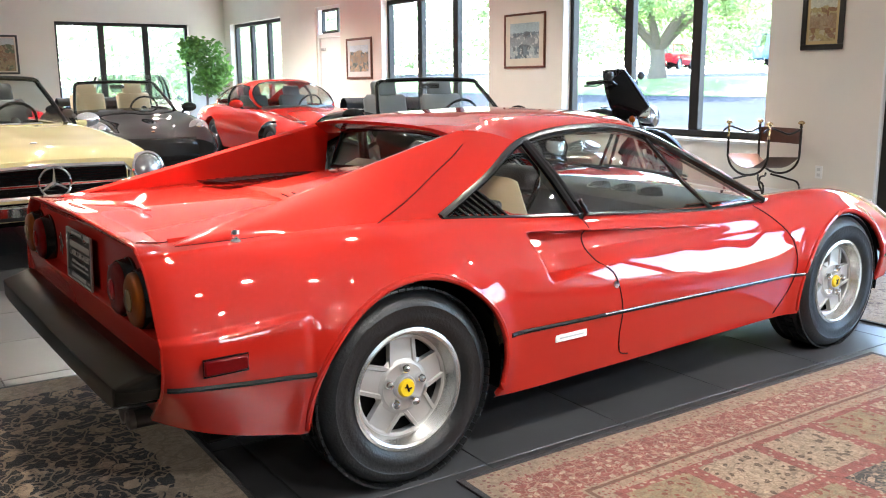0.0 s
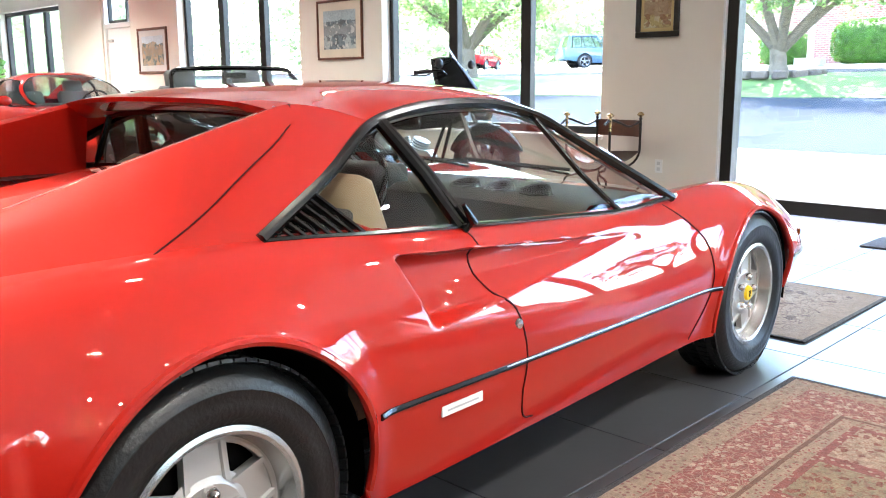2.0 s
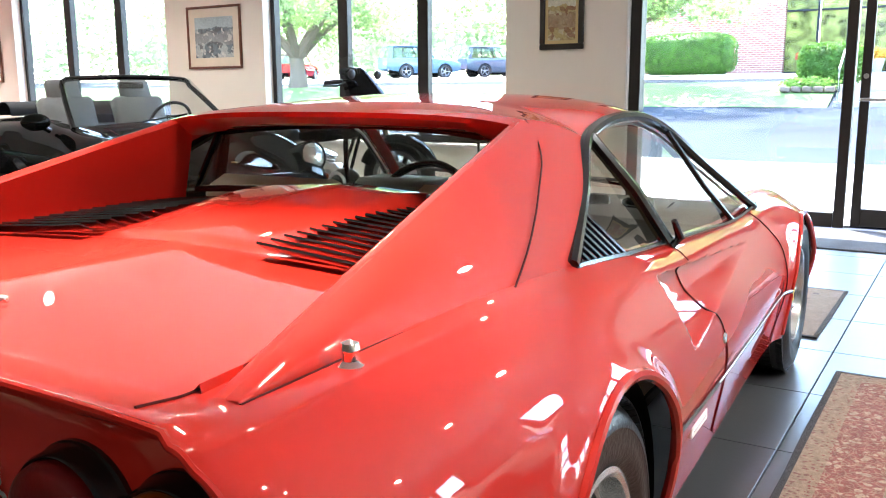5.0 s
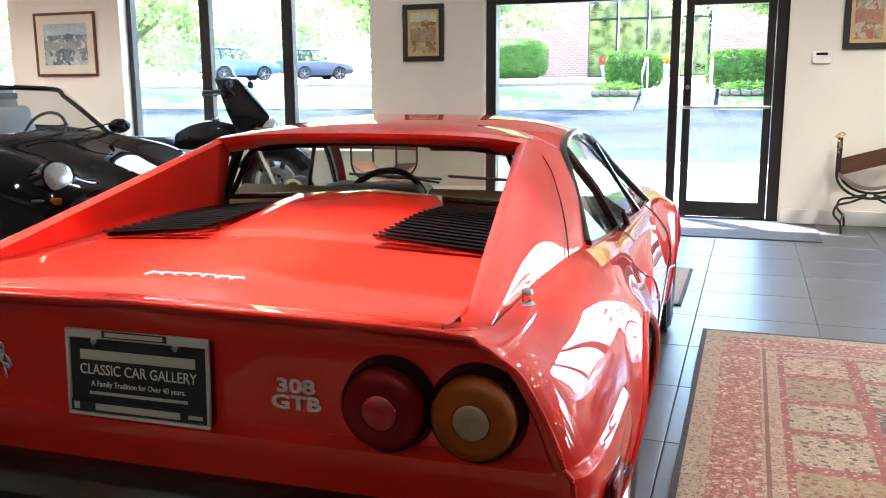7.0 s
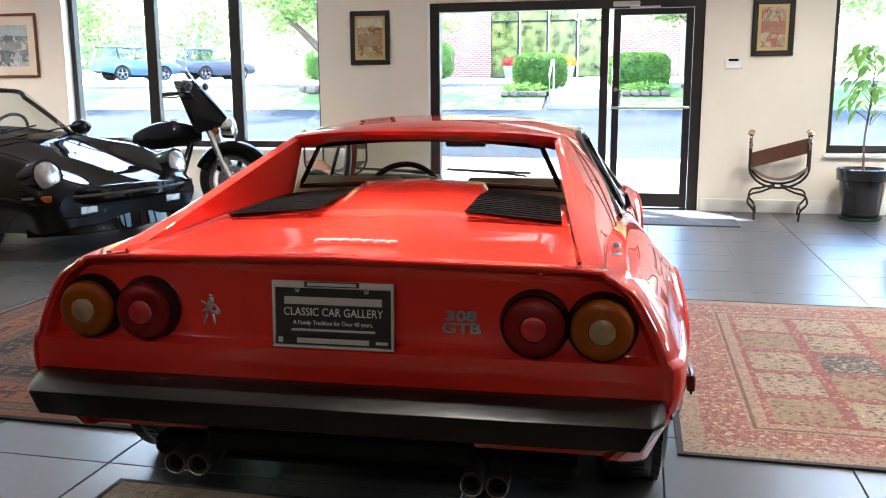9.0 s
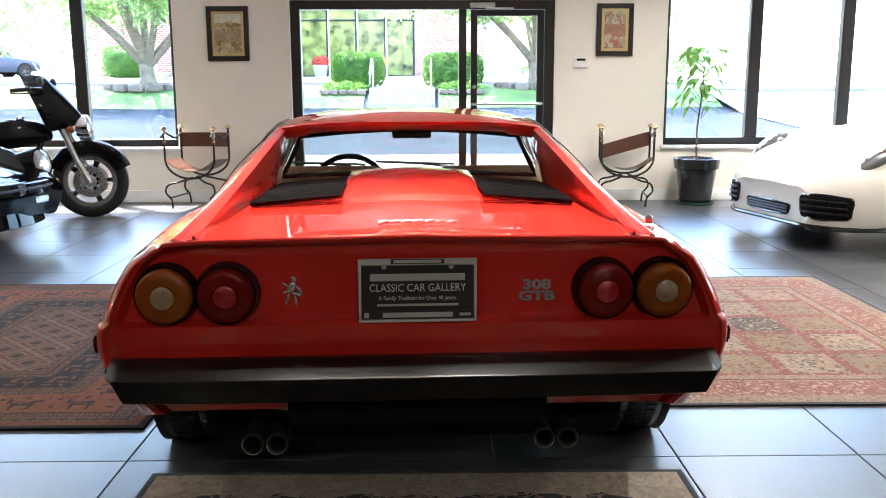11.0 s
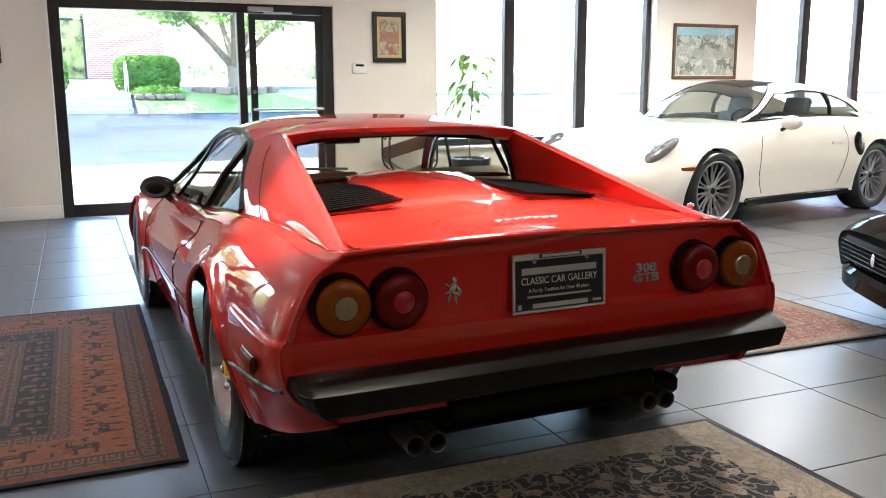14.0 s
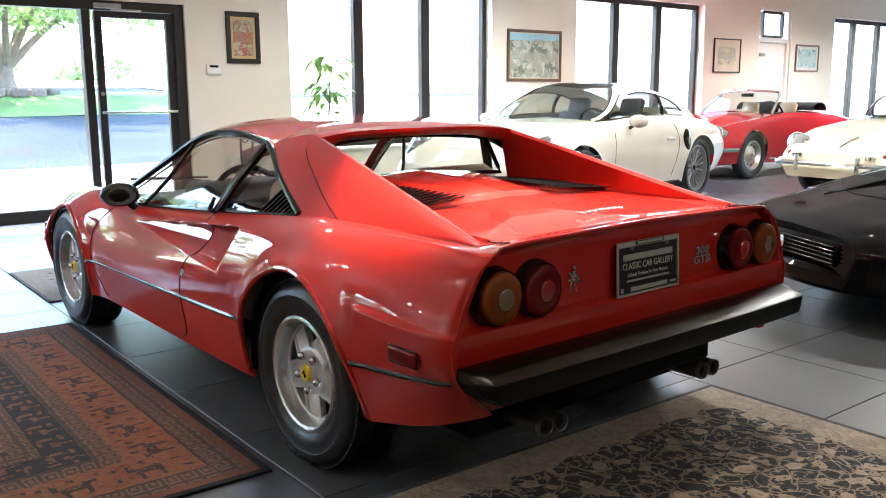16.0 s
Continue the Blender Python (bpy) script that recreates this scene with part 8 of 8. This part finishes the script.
# ivory vintage coupe
v, sh = vehicle("vintage_car", pose(3.51, -6.89, 0, 0, 0, 87), "ivory vintage coupe with chrome bumpers", "car", CREAM_PAINT, st, 0.345, 2.1, 0.69, 0.325, 0.195, 0.165, STEEL, "dish", 5, CHROME, lambda a, b, c: 0.0 < a < 1.40 and abs(b) < 0.55 and c > 0.7)
canopy(v, CREAM_PAINT, sh, [(-0.95, 0.76), (-0.6, 0.94), (-0.2, 1.11), (0.2, 1.22), (0.6, 1.27), (0.9, 1.26), (1.12, 1.18), (1.38, 1.01), (1.60, sh.top(1.6, 0) - 0.004)],
       [(-0.95, 0.36), (-0.4, 0.55), (0.3, 0.63), (0.9, 0.65), (1.25, 0.62), (1.48, 0.42), (1.60, 0.06)], 1.42, 0.95,
       [(0.02, 0.98), (0.2, 1.07), (0.5, 1.15), (0.8, 1.16), (1.05, 1.13)], (-0.5, 0.25, 0.36), pillar=0.5)
for s in (1, -1):
    round_lamp(v, sh, 2.72, s * 0.58, 0.63, 0.105, 14, 4, CHROME, 0.28)
    part("indicator", Geo().ball((2.86, s * 0.55, 0.52), (0.05, 0.035, 0.03), 12), LENS_AMBER, v)
    part("overrider", Geo().box((3.05, s * 0.35, 0.43), (0.05, 0.05, 0.17), bevel=0.015), CHROME, v)
    part("horn_grille", Geo().box((2.93, s * 0.42, 0.50), (0.03, 0.12, 0.05), bevel=0.01), CHROME, v)
strip_round(v, sh, 2.55, 2.98, 0.42, CHROME, "front_bumper", 0.03, 0.06)
part("bonnet_handle", Geo().tube([(2.82, 0, sh.top(2.82, 0) + 0.012), (2.62, 0, sh.top(2.62, 0) + 0.02), (2.45, 0, sh.top(2.45, 0) + 0.01)], 0.012, 8), CHROME, v)

# black low wedge-nosed sports car
st = scaled(WEDGE, 1.0, 1.0, 1.0, 1.0, 0.0, 2.45, 2.30)
v, sh = vehicle("sports_car", pose(-0.22, -2.55, 0, 0, 0, 62.5), "glossy black low sports car with a slatted nose grille", "car", BLACK_PAINT, st, 0.355, 2.45, 0.78, 0.325, 0.235, 0.24, SILVER, "twin", 5, YELLOW, lambda a, b, c: 0.1 < a < 1.65 and abs(b) < 0.60 and c > 0.7)
greenhouse(v, BLACK_PAINT, sh, -0.35, 0.35, 0.95, 1.80, 0.68, 0.48, 1.15, (0.45,), 0.25, 0.05, 0.04)
nose = sh.x[-1]
part("nose_grille", Geo().box((nose - 0.02, 0, 0.37), (0.09, 0.92, 0.13), bevel=0.03), UNDER, v)
for k in range(5):
    part("slat", Geo().box((nose + 0.028, 0, 0.325 + 0.022 * k), (0.012, 0.90, 0.006), bevel=0.002), BLACK_TRIM, v, smooth=False)
part("emblem", Geo().ball((nose + 0.042, 0, 0.375), (0.005, 0.024, 0.034), 10), CHROME, v, "small silver emblem in the grille")
for s in (1, -1):
    part("indicator", Geo().box((nose - 0.16, s * 0.66, 0.40), (0.20, 0.03, 0.075), pose(0, 0, 0, 0, 0, -s * 38), bevel=0.01), LENS_AMBER, v)
    part("lamp_cover", Geo().box((2.86, s * 0.53, sh.top(2.86, 0.53) - 0.006), (0.36, 0.30, 0.02), pose(0, 0, 0, 0, 12, 0), bevel=0.008), BLACK_PAINT, v)
    sm = [(x, s * 0.40, sh.top(x, 0.40) + 0.001) for x in np.linspace(1.85, 3.1, 18)]
    part("seam", Geo().tube(sm, 0.0035, 5), UNDER, v)
rows = [[(nose + 0.03 - 0.36 * abs(w) ** 3 + d, 0.80 * w, z) for w in np.linspace(-1, 1, 21)] for d, z in ((-0.05, 0.30), (0.02, 0.295), (0.05, 0.27), (0.05, 0.20), (0.0, 0.17))]
part("front_bumper", Geo().grid(rows), BLACK_PAINT, v, angle=35)
sm = [(3.05 - 0.22 * w * w, 0.62 * w, sh.top(3.05 - 0.22 * w * w, 0.62 * w) + 0.001) for w in np.linspace(-1, 1, 15)]
part("seam", Geo().tube(sm, 0.0035, 5), UNDER, v)

# pale yellow roadster with a wide grille
st = scaled(SALOON, 1.0, 1.0, 1.0, 0.97, 0.0, 2.40, 2.20)
v, sh = vehicle("convertible_car", pose(0.70, 9.81, 0, 0, 0, -84), "pale yellow classic roadster with a wide chrome grille", "car", YELLOW_PAINT, st, 0.36, 2.40, 0.75, 0.325, 0.195, 0.18, YELLOW_PAINT, "dish", 5, CHROME, cockpit(0.35, 1.42))
open_cabin(v, sh, BLACK_TRIM, 1.50, 1.12, 0.66, 0.56, 1.26, BLACK_RUBBER, BLACK_CLOTH, 0.36)
nx = sh.x[-1]
part("grille_surround", Geo().tube([(nx + 0.02, -0.52, 0.45), (nx + 0.03, -0.53, 0.60), (nx + 0.05, -0.48, 0.645), (nx + 0.06, 0, 0.66), (nx + 0.05, 0.48, 0.645), (nx + 0.03, 0.53, 0.60), (nx + 0.02, 0.52, 0.45)], 0.016, 8, closed=True), CHROME, v, "polished chrome grille surround")
part("grille_back", Geo().box((nx - 0.005, 0, 0.545), (0.04, 1.02, 0.19)), UNDER, v, smooth=False)
for k in range(9):
    part("slat", Geo().box((nx + 0.022, 0, 0.47 + 0.02 * k), (0.012, 1.0, 0.005)), BLACK_TRIM, v, smooth=False)
part("grille_bar", Geo().box((nx + 0.035, 0, 0.53), (0.02, 1.02, 0.022), bevel=0.006), CHROME, v)
ring = [(nx + 0.06, 0.105 * math.cos(a), 0.545 + 0.105 * math.sin(a)) for a in np.linspace(0, 2 * math.pi, 32, endpoint=False)]
part("emblem_ring", Geo().tube(ring, 0.008, 6, closed=True), CHROME, v, "large round chrome grille ornament")
g = Geo()
for k in range(3):
    a = math.pi / 2 + k * 2 * math.pi / 3
    g.tube([(nx + 0.06, 0, 0.545), (nx + 0.06, 0.1 * math.cos(a), 0.545 + 0.1 * math.sin(a))], [0.018, 0.004], 4)
part("emblem_spoke", g, CHROME, v)
for s in (1, -1):
    round_lamp(v, sh, nx - 0.01, s * 0.675, 0.60, 0.115, 6, 4, CHROME, 0.14)
rows = [[(nx + 0.10 - 0.35 * abs(w) ** 4 + d, 0.82 * w, z) for w in np.linspace(-1, 1, 21)] for d, z in ((-0.08, 0.42), (0.0, 0.425), (0.035, 0.40), (0.04, 0.34), (0.0, 0.31), (-0.06, 0.31))]
part("front_bumper", Geo().grid(rows), CHROME, v, "polished chrome front bumper")
part("emblem", Geo().ball((2.95, 0, sh.top(2.95, 0) + 0.003), (0.028, 0.028, 0.006), 12), STEEL, v)
part("vent_strip", Geo().tube([(1.72 + 0.05 * (1 - w * w), 0.4 * w, sh.top(1.75, 0.2) + 0.012) for w in np.linspace(-1, 1, 9)], 0.014, 6), CHROME, v)
side_mirror(v, 1.46, 0.78, 0.84, CHROME)

# dark grey modern convertible with cream seats
st = scaled(BASE911, 1.1, 1.0, 0.99, 0.97, 0.0, 2.35)
v, sh = vehicle("convertible_car", pose(3.07, 14.12, 0, 0, 0, -91), "dark grey modern convertible with cream leather seats", "car", GREY_PAINT, st, 0.35, 2.35, 0.75, 0.325, 0.23, 0.22, SILVER, "twin", 5, None, cockpit(0.30, 1.50))
open_cabin(v, sh, GREY_PAINT, 1.62, 1.10, 0.66, 0.55, 1.22, CREAM_LEATHER, BLACK_CLOTH, 0.32)
for s in (1, -1):
    hl = part("headlamp", Geo().ball((0, 0, 0), (0.20, 0.125, 0.05), 24, Matrix.Translation((2.90, s * 0.60, 0.635)) @ pose(0, 0, 0, 0, 0, -s * 12) @ pose(0, 0, 0, 0, 32, 0)), HEADLAMP, v)
    part("projector", Geo().ball((2.95, s * 0.60, 0.655), 0.05, 12), CHROME, hl)
side_mirror(v, 1.50, 0.82, 0.82, GREY_PAINT)
nose_cover(v, sh, 0.20, 0.52, GREY_PAINT, 0.05)
part("lower_grille", Geo().box((sh.x[-1] + 0.02, 0, 0.30), (0.08, 0.9, 0.08), bevel=0.03), UNDER, v)
part("emblem", Geo().ball((2.98, 0, sh.top(2.98, 0) + 0.002), (0.03, 0.024, 0.006), 12), mat("bronze_emblem", (0.5, 0.25, 0.1), 0.3, 0.7), v)

# red coupe with a smooth rounded shape
st = scaled(WEDGE, 0.9, 1.05, 1.0, 1.02, 0.0, 2.5, 2.30)
RED2 = paint("orange_red_paint", (0.55, 0.02, 0.012))
v, sh = vehicle("sports_car", pose(5.66, 14.1, 0, 0, 0, -91), "bright red rounded coupe parked near the side wall", "car", RED2, st, 0.35, 2.5, 0.76, 0.32, 0.2, 0.22, DARK_ALLOY, "fuchs", 5, None, lambda a, b, c: -0.2 < a < 1.55 and abs(b) < 0.60 and c > 0.7)
canopy(v, RED2, sh, [(-1.0, 0.84), (-0.7, 0.97), (-0.3, 1.11), (0.1, 1.20), (0.5, 1.245), (0.85, 1.25), (1.08, 1.19), (1.4, 1.03), (1.72, sh.top(1.72, 0) - 0.004)],
       [(-1.0, 0.5), (-0.4, 0.66), (0.3, 0.72), (0.9, 0.735), (1.3, 0.72), (1.56, 0.5), (1.72, 0.06)], 1.55, 0.90,
       [(-0.25, 0.96), (0.05, 1.06), (0.35, 1.13), (0.7, 1.16), (1.0, 1.14)], (-0.8, 0.1, 0.46), pillar=0.42)
steering_wheel(v, 1.20, 0.34, 0.84)
part("dashboard", Geo().box((1.42, 0, 0.78), (0.3, 1.2, 0.14), bevel=0.05), DASH, v, angle=60)
for s in (1, -1):
    seat(v, 0.85, s * 0.34, 0.40, GREY_LEATHER)
    lamp = part("headlamp", Geo().ball((2.75, s * 0.52, sh.top(2.75, 0.52)), (0.12, 0.10, 0.02), 16), HEADLAMP, v)
side_mirror(v, 1.40, 0.86, 0.84, RED2)

# silver square-built estate
st = scaled(SALOON, 1.0, 1.2, 0.98, 1.0, 0.0, 2.6, 2.20)
v, sh = vehicle("estate_car", pose(4.75, 19.2, 0, 0, 0, -100), "silver square-built classic estate car", "car", SILVER_PAINT, st, 0.36, 2.6, 0.74, 0.33, 0.2, 0.18, STEEL, "dish", 5, None, lambda a, b, c: -0.6 < a < 1.6 and abs(b) < 0.62 and c > 0.7)
greenhouse(v, SILVER_PAINT, sh, -0.85, -0.55, 1.25, 1.65, 0.72, 0.62, 1.38, (0.3, 0.62), 0.06, 0.03, 0.01)
for s in (1, -1):
    round_lamp(v, sh, sh.x[-1] - 0.02, s * 0.58, 0.62, 0.09, 6, 0, CHROME, 0.1)
strip_round(v, sh, 3.0, sh.x[-1] - 0.005, 0.42, CHROME, "front_bumper", 0.04, 0.05)

# ---------------------------------------------------------------- motorcycle
bike = thing("motorcycle", pose(6.19, 7.70, 0, 0, 0, -78), "black touring motorcycle with a handlebar fairing on its stand", "motorcycle")
for x, nm in ((1.62, "front_wheel"), (0.0, "rear_wheel")):
    wheel(bike, pose(x, 0, 0.337) @ pose(0, 0, 0, -90, 0, 0), 0.337, 0.235, 0.125, LIP, 5, "spoke", BLACK_TRIM, tread=False, name=nm, spoke_mat=BLACK_TRIM)
    for s in (1, -1):
        disc_m = pose(x, s * 0.075, 0.337) @ pose(0, 0, 0, -90 * s, 0, 0)
        disc_ob = part("brake_disc", Geo().revolve([(0.092, 0.0), (0.148, 0.0), (0.148, 0.006), (0.092, 0.006), (0.092, 0.0)], disc_m, 36), STEEL, bike)
        hub = Geo().revolve([(0.0, 0.010), (0.05, 0.010), (0.056, 0.0), (0.056, -0.03)], disc_m, 24)
        for k in range(10):
            a = 2 * math.pi * k / 10
            hub.box((0, 0, 0), (0.045, 0.012, 0.005), disc_m @ Matrix.Rotation(a, 4, "Z") @ Matrix.Translation((0.075, 0, 0.002)))
        part("disc_carrier", hub, STEEL, disc_ob)
        holes = Geo()
        for k in range(30):
            a = 2 * math.pi * k / 30
            rr = 0.108 + 0.024 * (k % 2)
            holes.revolve([(0.0, 0.0068), (0.0055, 0.0068)], disc_m @ Matrix.Translation((rr * math.cos(a), rr * math.sin(a), 0)), 8)
        part("disc_holes", holes, UNDER, disc_ob, smooth=False)


def fender(cx, cz, r, a0, a1, w):
    rows = []
    for a in np.linspace(a0, a1, 24):
        a = radians(a)
        prof = [(-0.13, -1.0), (-0.06, -1.02), (-0.025, -0.9), (-0.006, -0.55), (0, 0), (-0.006, 0.55), (-0.025, 0.9), (-0.06, 1.02), (-0.13, 1.0)]
        rows.append([(cx + (r + d) * math.cos(a), w * u, cz + (r + d) * math.sin(a)) for d, u in prof])
    return Geo().grid(rows)


part("front_fender", fender(1.62, 0.337, 0.39, 22, 158, 0.088), BLACK_PAINT, bike, "deep glossy black front fender")
part("rear_fender", fender(0.0, 0.337, 0.395, 20, 170, 0.11), BLACK_PAINT, bike)
for s in (1, -1):
    part("fork_leg", Geo().tube([(1.62, s * 0.10, 0.325), (1.545, s * 0.10, 0.50), (1.53, s * 0.10, 0.53), (1.38, s * 0.10, 0.92)], [0.036, 0.036, 0.028, 0.028], 14), LIP, bike, "polished fork leg")
    part("indicator", Geo().ball((1.51, s * 0.19, 0.826), (0.035, 0.03, 0.035), 10), LENS_AMBER, bike)
    part("handlebar", Geo().tube([(1.32, 0.0, 1.02), (1.30, s * 0.10, 1.12), (1.29, s * 0.22, 1.19), (1.20, s * 0.30, 1.19)], 0.014, 8), BLACK_TRIM, bike)
    part("grip", Geo().tube([(1.22, s * 0.29, 1.19), (1.06, s * 0.33, 1.175)], 0.02, 8).ball((1.30, s * 0.28, 1.25), (0.03, 0.05, 0.042), 14).tube([(1.25, s * 0.30, 1.18), (1.20, s * 0.36, 1.15), (1.08, s * 0.40, 1.15)], 0.008, 6), BLACK_RUBBER, bike)
    part("saddlebag", Geo().box((-0.12, s * 0.24, 0.52), (0.56, 0.16, 0.3), bevel=0.07), BLACK_PAINT, bike, angle=60)
    part("exhaust_pipe", Geo().tube([(0.85, s * 0.14, 0.32), (0.4, s * 0.24, 0.26), (-0.5, s * 0.26, 0.28)], [0.03, 0.04, 0.045], 12), CHROME, bike)
rows = []
for u in np.linspace(0, 1, 12):
    x = 1.625 - 0.26 * u - 0.09 * u * u
    z = 0.86 + 0.43 * u
    wd = 0.12 + 0.15 * math.sin(math.pi * min(1, 0.1 + 0.85 * u)) ** 0.8
    rows.append([(x - (0.27 - 0.15 * u) * abs(v_) ** 1.7, wd * v_ * (0.95 - 0.1 * u), z - 0.05 * (1 - u) * abs(v_) ** 2 + 0.02 * (1 - v_ * v_)) for v_ in np.linspace(-1, 1, 21)])
fair = part("fairing", Geo().grid(rows), BLACK_PAINT, bike, "glossy black handlebar fairing")
back = [[(min(x - 0.05, 0.5 * x + 0.5 * (r[0][0] - 0.01)), y * 0.97, z + 0.01) for x, y, z in r] for r in rows]
part("fairing_back", Geo().grid(back).grid([rows[-1], back[-1]]).grid([rows[0], back[0]]).grid([[r[0] for r in rows], [r[0] for r in back]]).grid([[r[-1] for r in rows], [r[-1] for r in back]]), BLACK_TRIM, fair)
for s in (1, -1):
    part("gauge", Geo().revolve([(0.0, 0.004), (0.036, 0.004), (0.045, 0.012), (0.05, 0.0)], Matrix.Translation((1.30, s * 0.06, 1.16)) @ pose(0, 0, 0, 0, -62, 0), 20), CHROME, bike)
rows = [[(1.31 - 0.11 * u - 0.12 * abs(v_) ** 2.0, 0.19 * v_ * (1 - 0.25 * u), 1.26 + 0.17 * u - 0.06 * v_ * v_) for v_ in np.linspace(-1, 1, 11)] for u in np.linspace(0, 1, 5)]
part("windshield", Geo().grid(rows), GLASS, bike)
mm = Matrix.Translation((1.625, 0, 0.85)) @ pose(0, 0, 0, 0, 84, 0)
hl = part("headlamp", Geo().revolve([(0.09, -0.10), (0.105, -0.02), (0.105, 0.01), (0.092, 0.02)], mm, 28), CHROME, bike)
part("lens", Geo().revolve([(0.092, 0.012), (0.07, 0.03), (0, 0.045)], mm, 28), HEADLAMP, hl)
rows = []
for u in np.linspace(0, 1, 14):
    h = math.sin(math.pi * (0.12 + 0.80 * u)) ** 0.6
    rows.append([(0.66 + 0.64 * u, 0.165 * h * math.cos(a), 0.70 + 0.06 * u + (0.19 * h) * math.sin(a)) for a in np.linspace(-0.4, math.pi + 0.4, 15)])
part("fuel_tank", Geo().grid(rows), BLACK_PAINT, bike, "rounded glossy black fuel tank")
part("fuel_cap", Geo().revolve([(0.04, 0.0), (0.04, 0.014), (0.0, 0.018)], pose(1.05, 0, 0.925), 16), CHROME, bike)
part("seat", Geo().box((0.30, 0, 0.70), (0.62, 0.30, 0.13), bevel=0.06).box((-0.18, 0, 0.76), (0.4, 0.26, 0.12), bevel=0.05), BLACK_RUBBER, bike, angle=60)
eng = Geo().box((0.80, 0, 0.33), (0.5, 0.26, 0.24), bevel=0.05)
for s in (1, -1):
    for k in range(6):
        eng.revolve([(0.02, 0.0), (0.085, 0.0), (0.085, 0.012), (0.02, 0.012)], Matrix.Translation((0.80 + s * 0.06, 0, 0.42)) @ pose(0, 0, 0, 0, s * 24, 0) @ Matrix.Translation((0, 0, 0.026 * k)), 16)
part("engine", eng, STEEL, bike, "air-cooled twin engine with cooling fins")
part("stand", Geo().tube([(0.7, 0.12, 0.22), (0.62, 0.30, 0.012)], 0.014, 8), BLACK_TRIM, bike)
part("frame_rail", Geo().tube([(0.0, 0.12, 0.33), (0.4, 0.13, 0.25), (1.05, 0.10, 0.25), (1.30, 0.03, 0.95)], 0.018, 8), BLACK_TRIM, bike)
part("frame_rail", Geo().tube([(0.0, -0.12, 0.33), (0.4, -0.13, 0.25), (1.05, -0.10, 0.25), (1.30, -0.03, 0.95)], 0.018, 8), BLACK_TRIM, bike)


# ---------------------------------------------------------------- cars parked outside
suv(pose(39.0, 28.2, land(39.0) - 0.02, 0, 0, -35), BLUE_PAINT, "blue estate car parked across the drive")
suv(pose(43.5, 26.0, land(43.5) - 0.02, 0, 0, -35), SLATE_PAINT, "slate grey estate car parked across the drive")
suv(pose(45.0, 41.0, land(45.0) - 0.02, 0, 0, 20), RED_OLD, "red car parked before the far woods")

# ---------------------------------------------------------------- floor tiles, last because they are many
TS, TX, TY = 0.596, 0.96, 2.11
g = Geo().box(((XB + WX) / 2, (Y0 + Y1) / 2, -0.06), (WX - XB, Y1 - Y0, 0.1))
GROUT = mat("dark_grout", (0.03, 0.03, 0.031), 0.85, 0, 0.15, 20)
floor = tagged(part("floor", g, GROUT, smooth=False), "dark grey stone tile floor with thin joints", "floor", kind="structure")
TILE = mat("charcoal_stone_tile", (0.052, 0.053, 0.057), 0.33, 0, 0.16, 3.5, bump=0.03, bump_scale=35, spec=1.0, random_piece=0.12)


def tile_geo(c, half):
    b = 0.0012
    x, y = c
    vs, top, bot = [], 0.0, -0.012
    ring = lambda h, z: [(x - h, y - h, z), (x + h, y - h, z), (x + h, y + h, z), (x - h, y + h, z)]
    vs = ring(half, bot) + ring(half, top - b) + ring(half - b, top)
    fs = [(8, 9, 10, 11)]
    for k in range(2):
        fs += [(4 * k + i, 4 * k + (i + 1) % 4, 4 * k + 4 + (i + 1) % 4, 4 * k + 4 + i) for i in range(4)]
    return vs, fs


tv, tf = tile_geo((0, 0), TS / 2 - 0.0025)
tile_mesh = Geo().add(tv, tf).mesh("tile", TILE, smooth=False)
far = Geo()
i0, i1 = int((XB - TX) / TS) - 1, int((WX - TX) / TS) + 1
j0, j1 = int((Y0 - TY) / TS) - 1, int((Y1 - TY) / TS) + 1
for i in range(i0, i1 + 1):
    for j in range(j0, j1 + 1):
        cx, cy = TX + (i + 0.5) * TS, TY + (j + 0.5) * TS
        if cx - TS / 2 > WX or cx + TS / 2 < XB or cy - TS / 2 > Y1 or cy + TS / 2 < Y0:
            continue
        inside = XB + TS / 2 < cx < WX - TS / 2
        if -1.0 < cx < 7.3 and -3.0 < cy < 8.5 and inside:
            t = new("tile", tile_mesh)
            t.location = (cx, cy, 0)
            t.parent = floor
        else:
            vs, fs = tile_geo((cx, cy), TS / 2 - 0.0025)
            vs = [(min(max(a, XB), WX), min(max(b, Y0), Y1), c) for a, b, c in vs]
            far.add(vs, fs)
rest = part("tiles", far, TILE, floor, smooth=False)
rest["kind"] = "stuff"
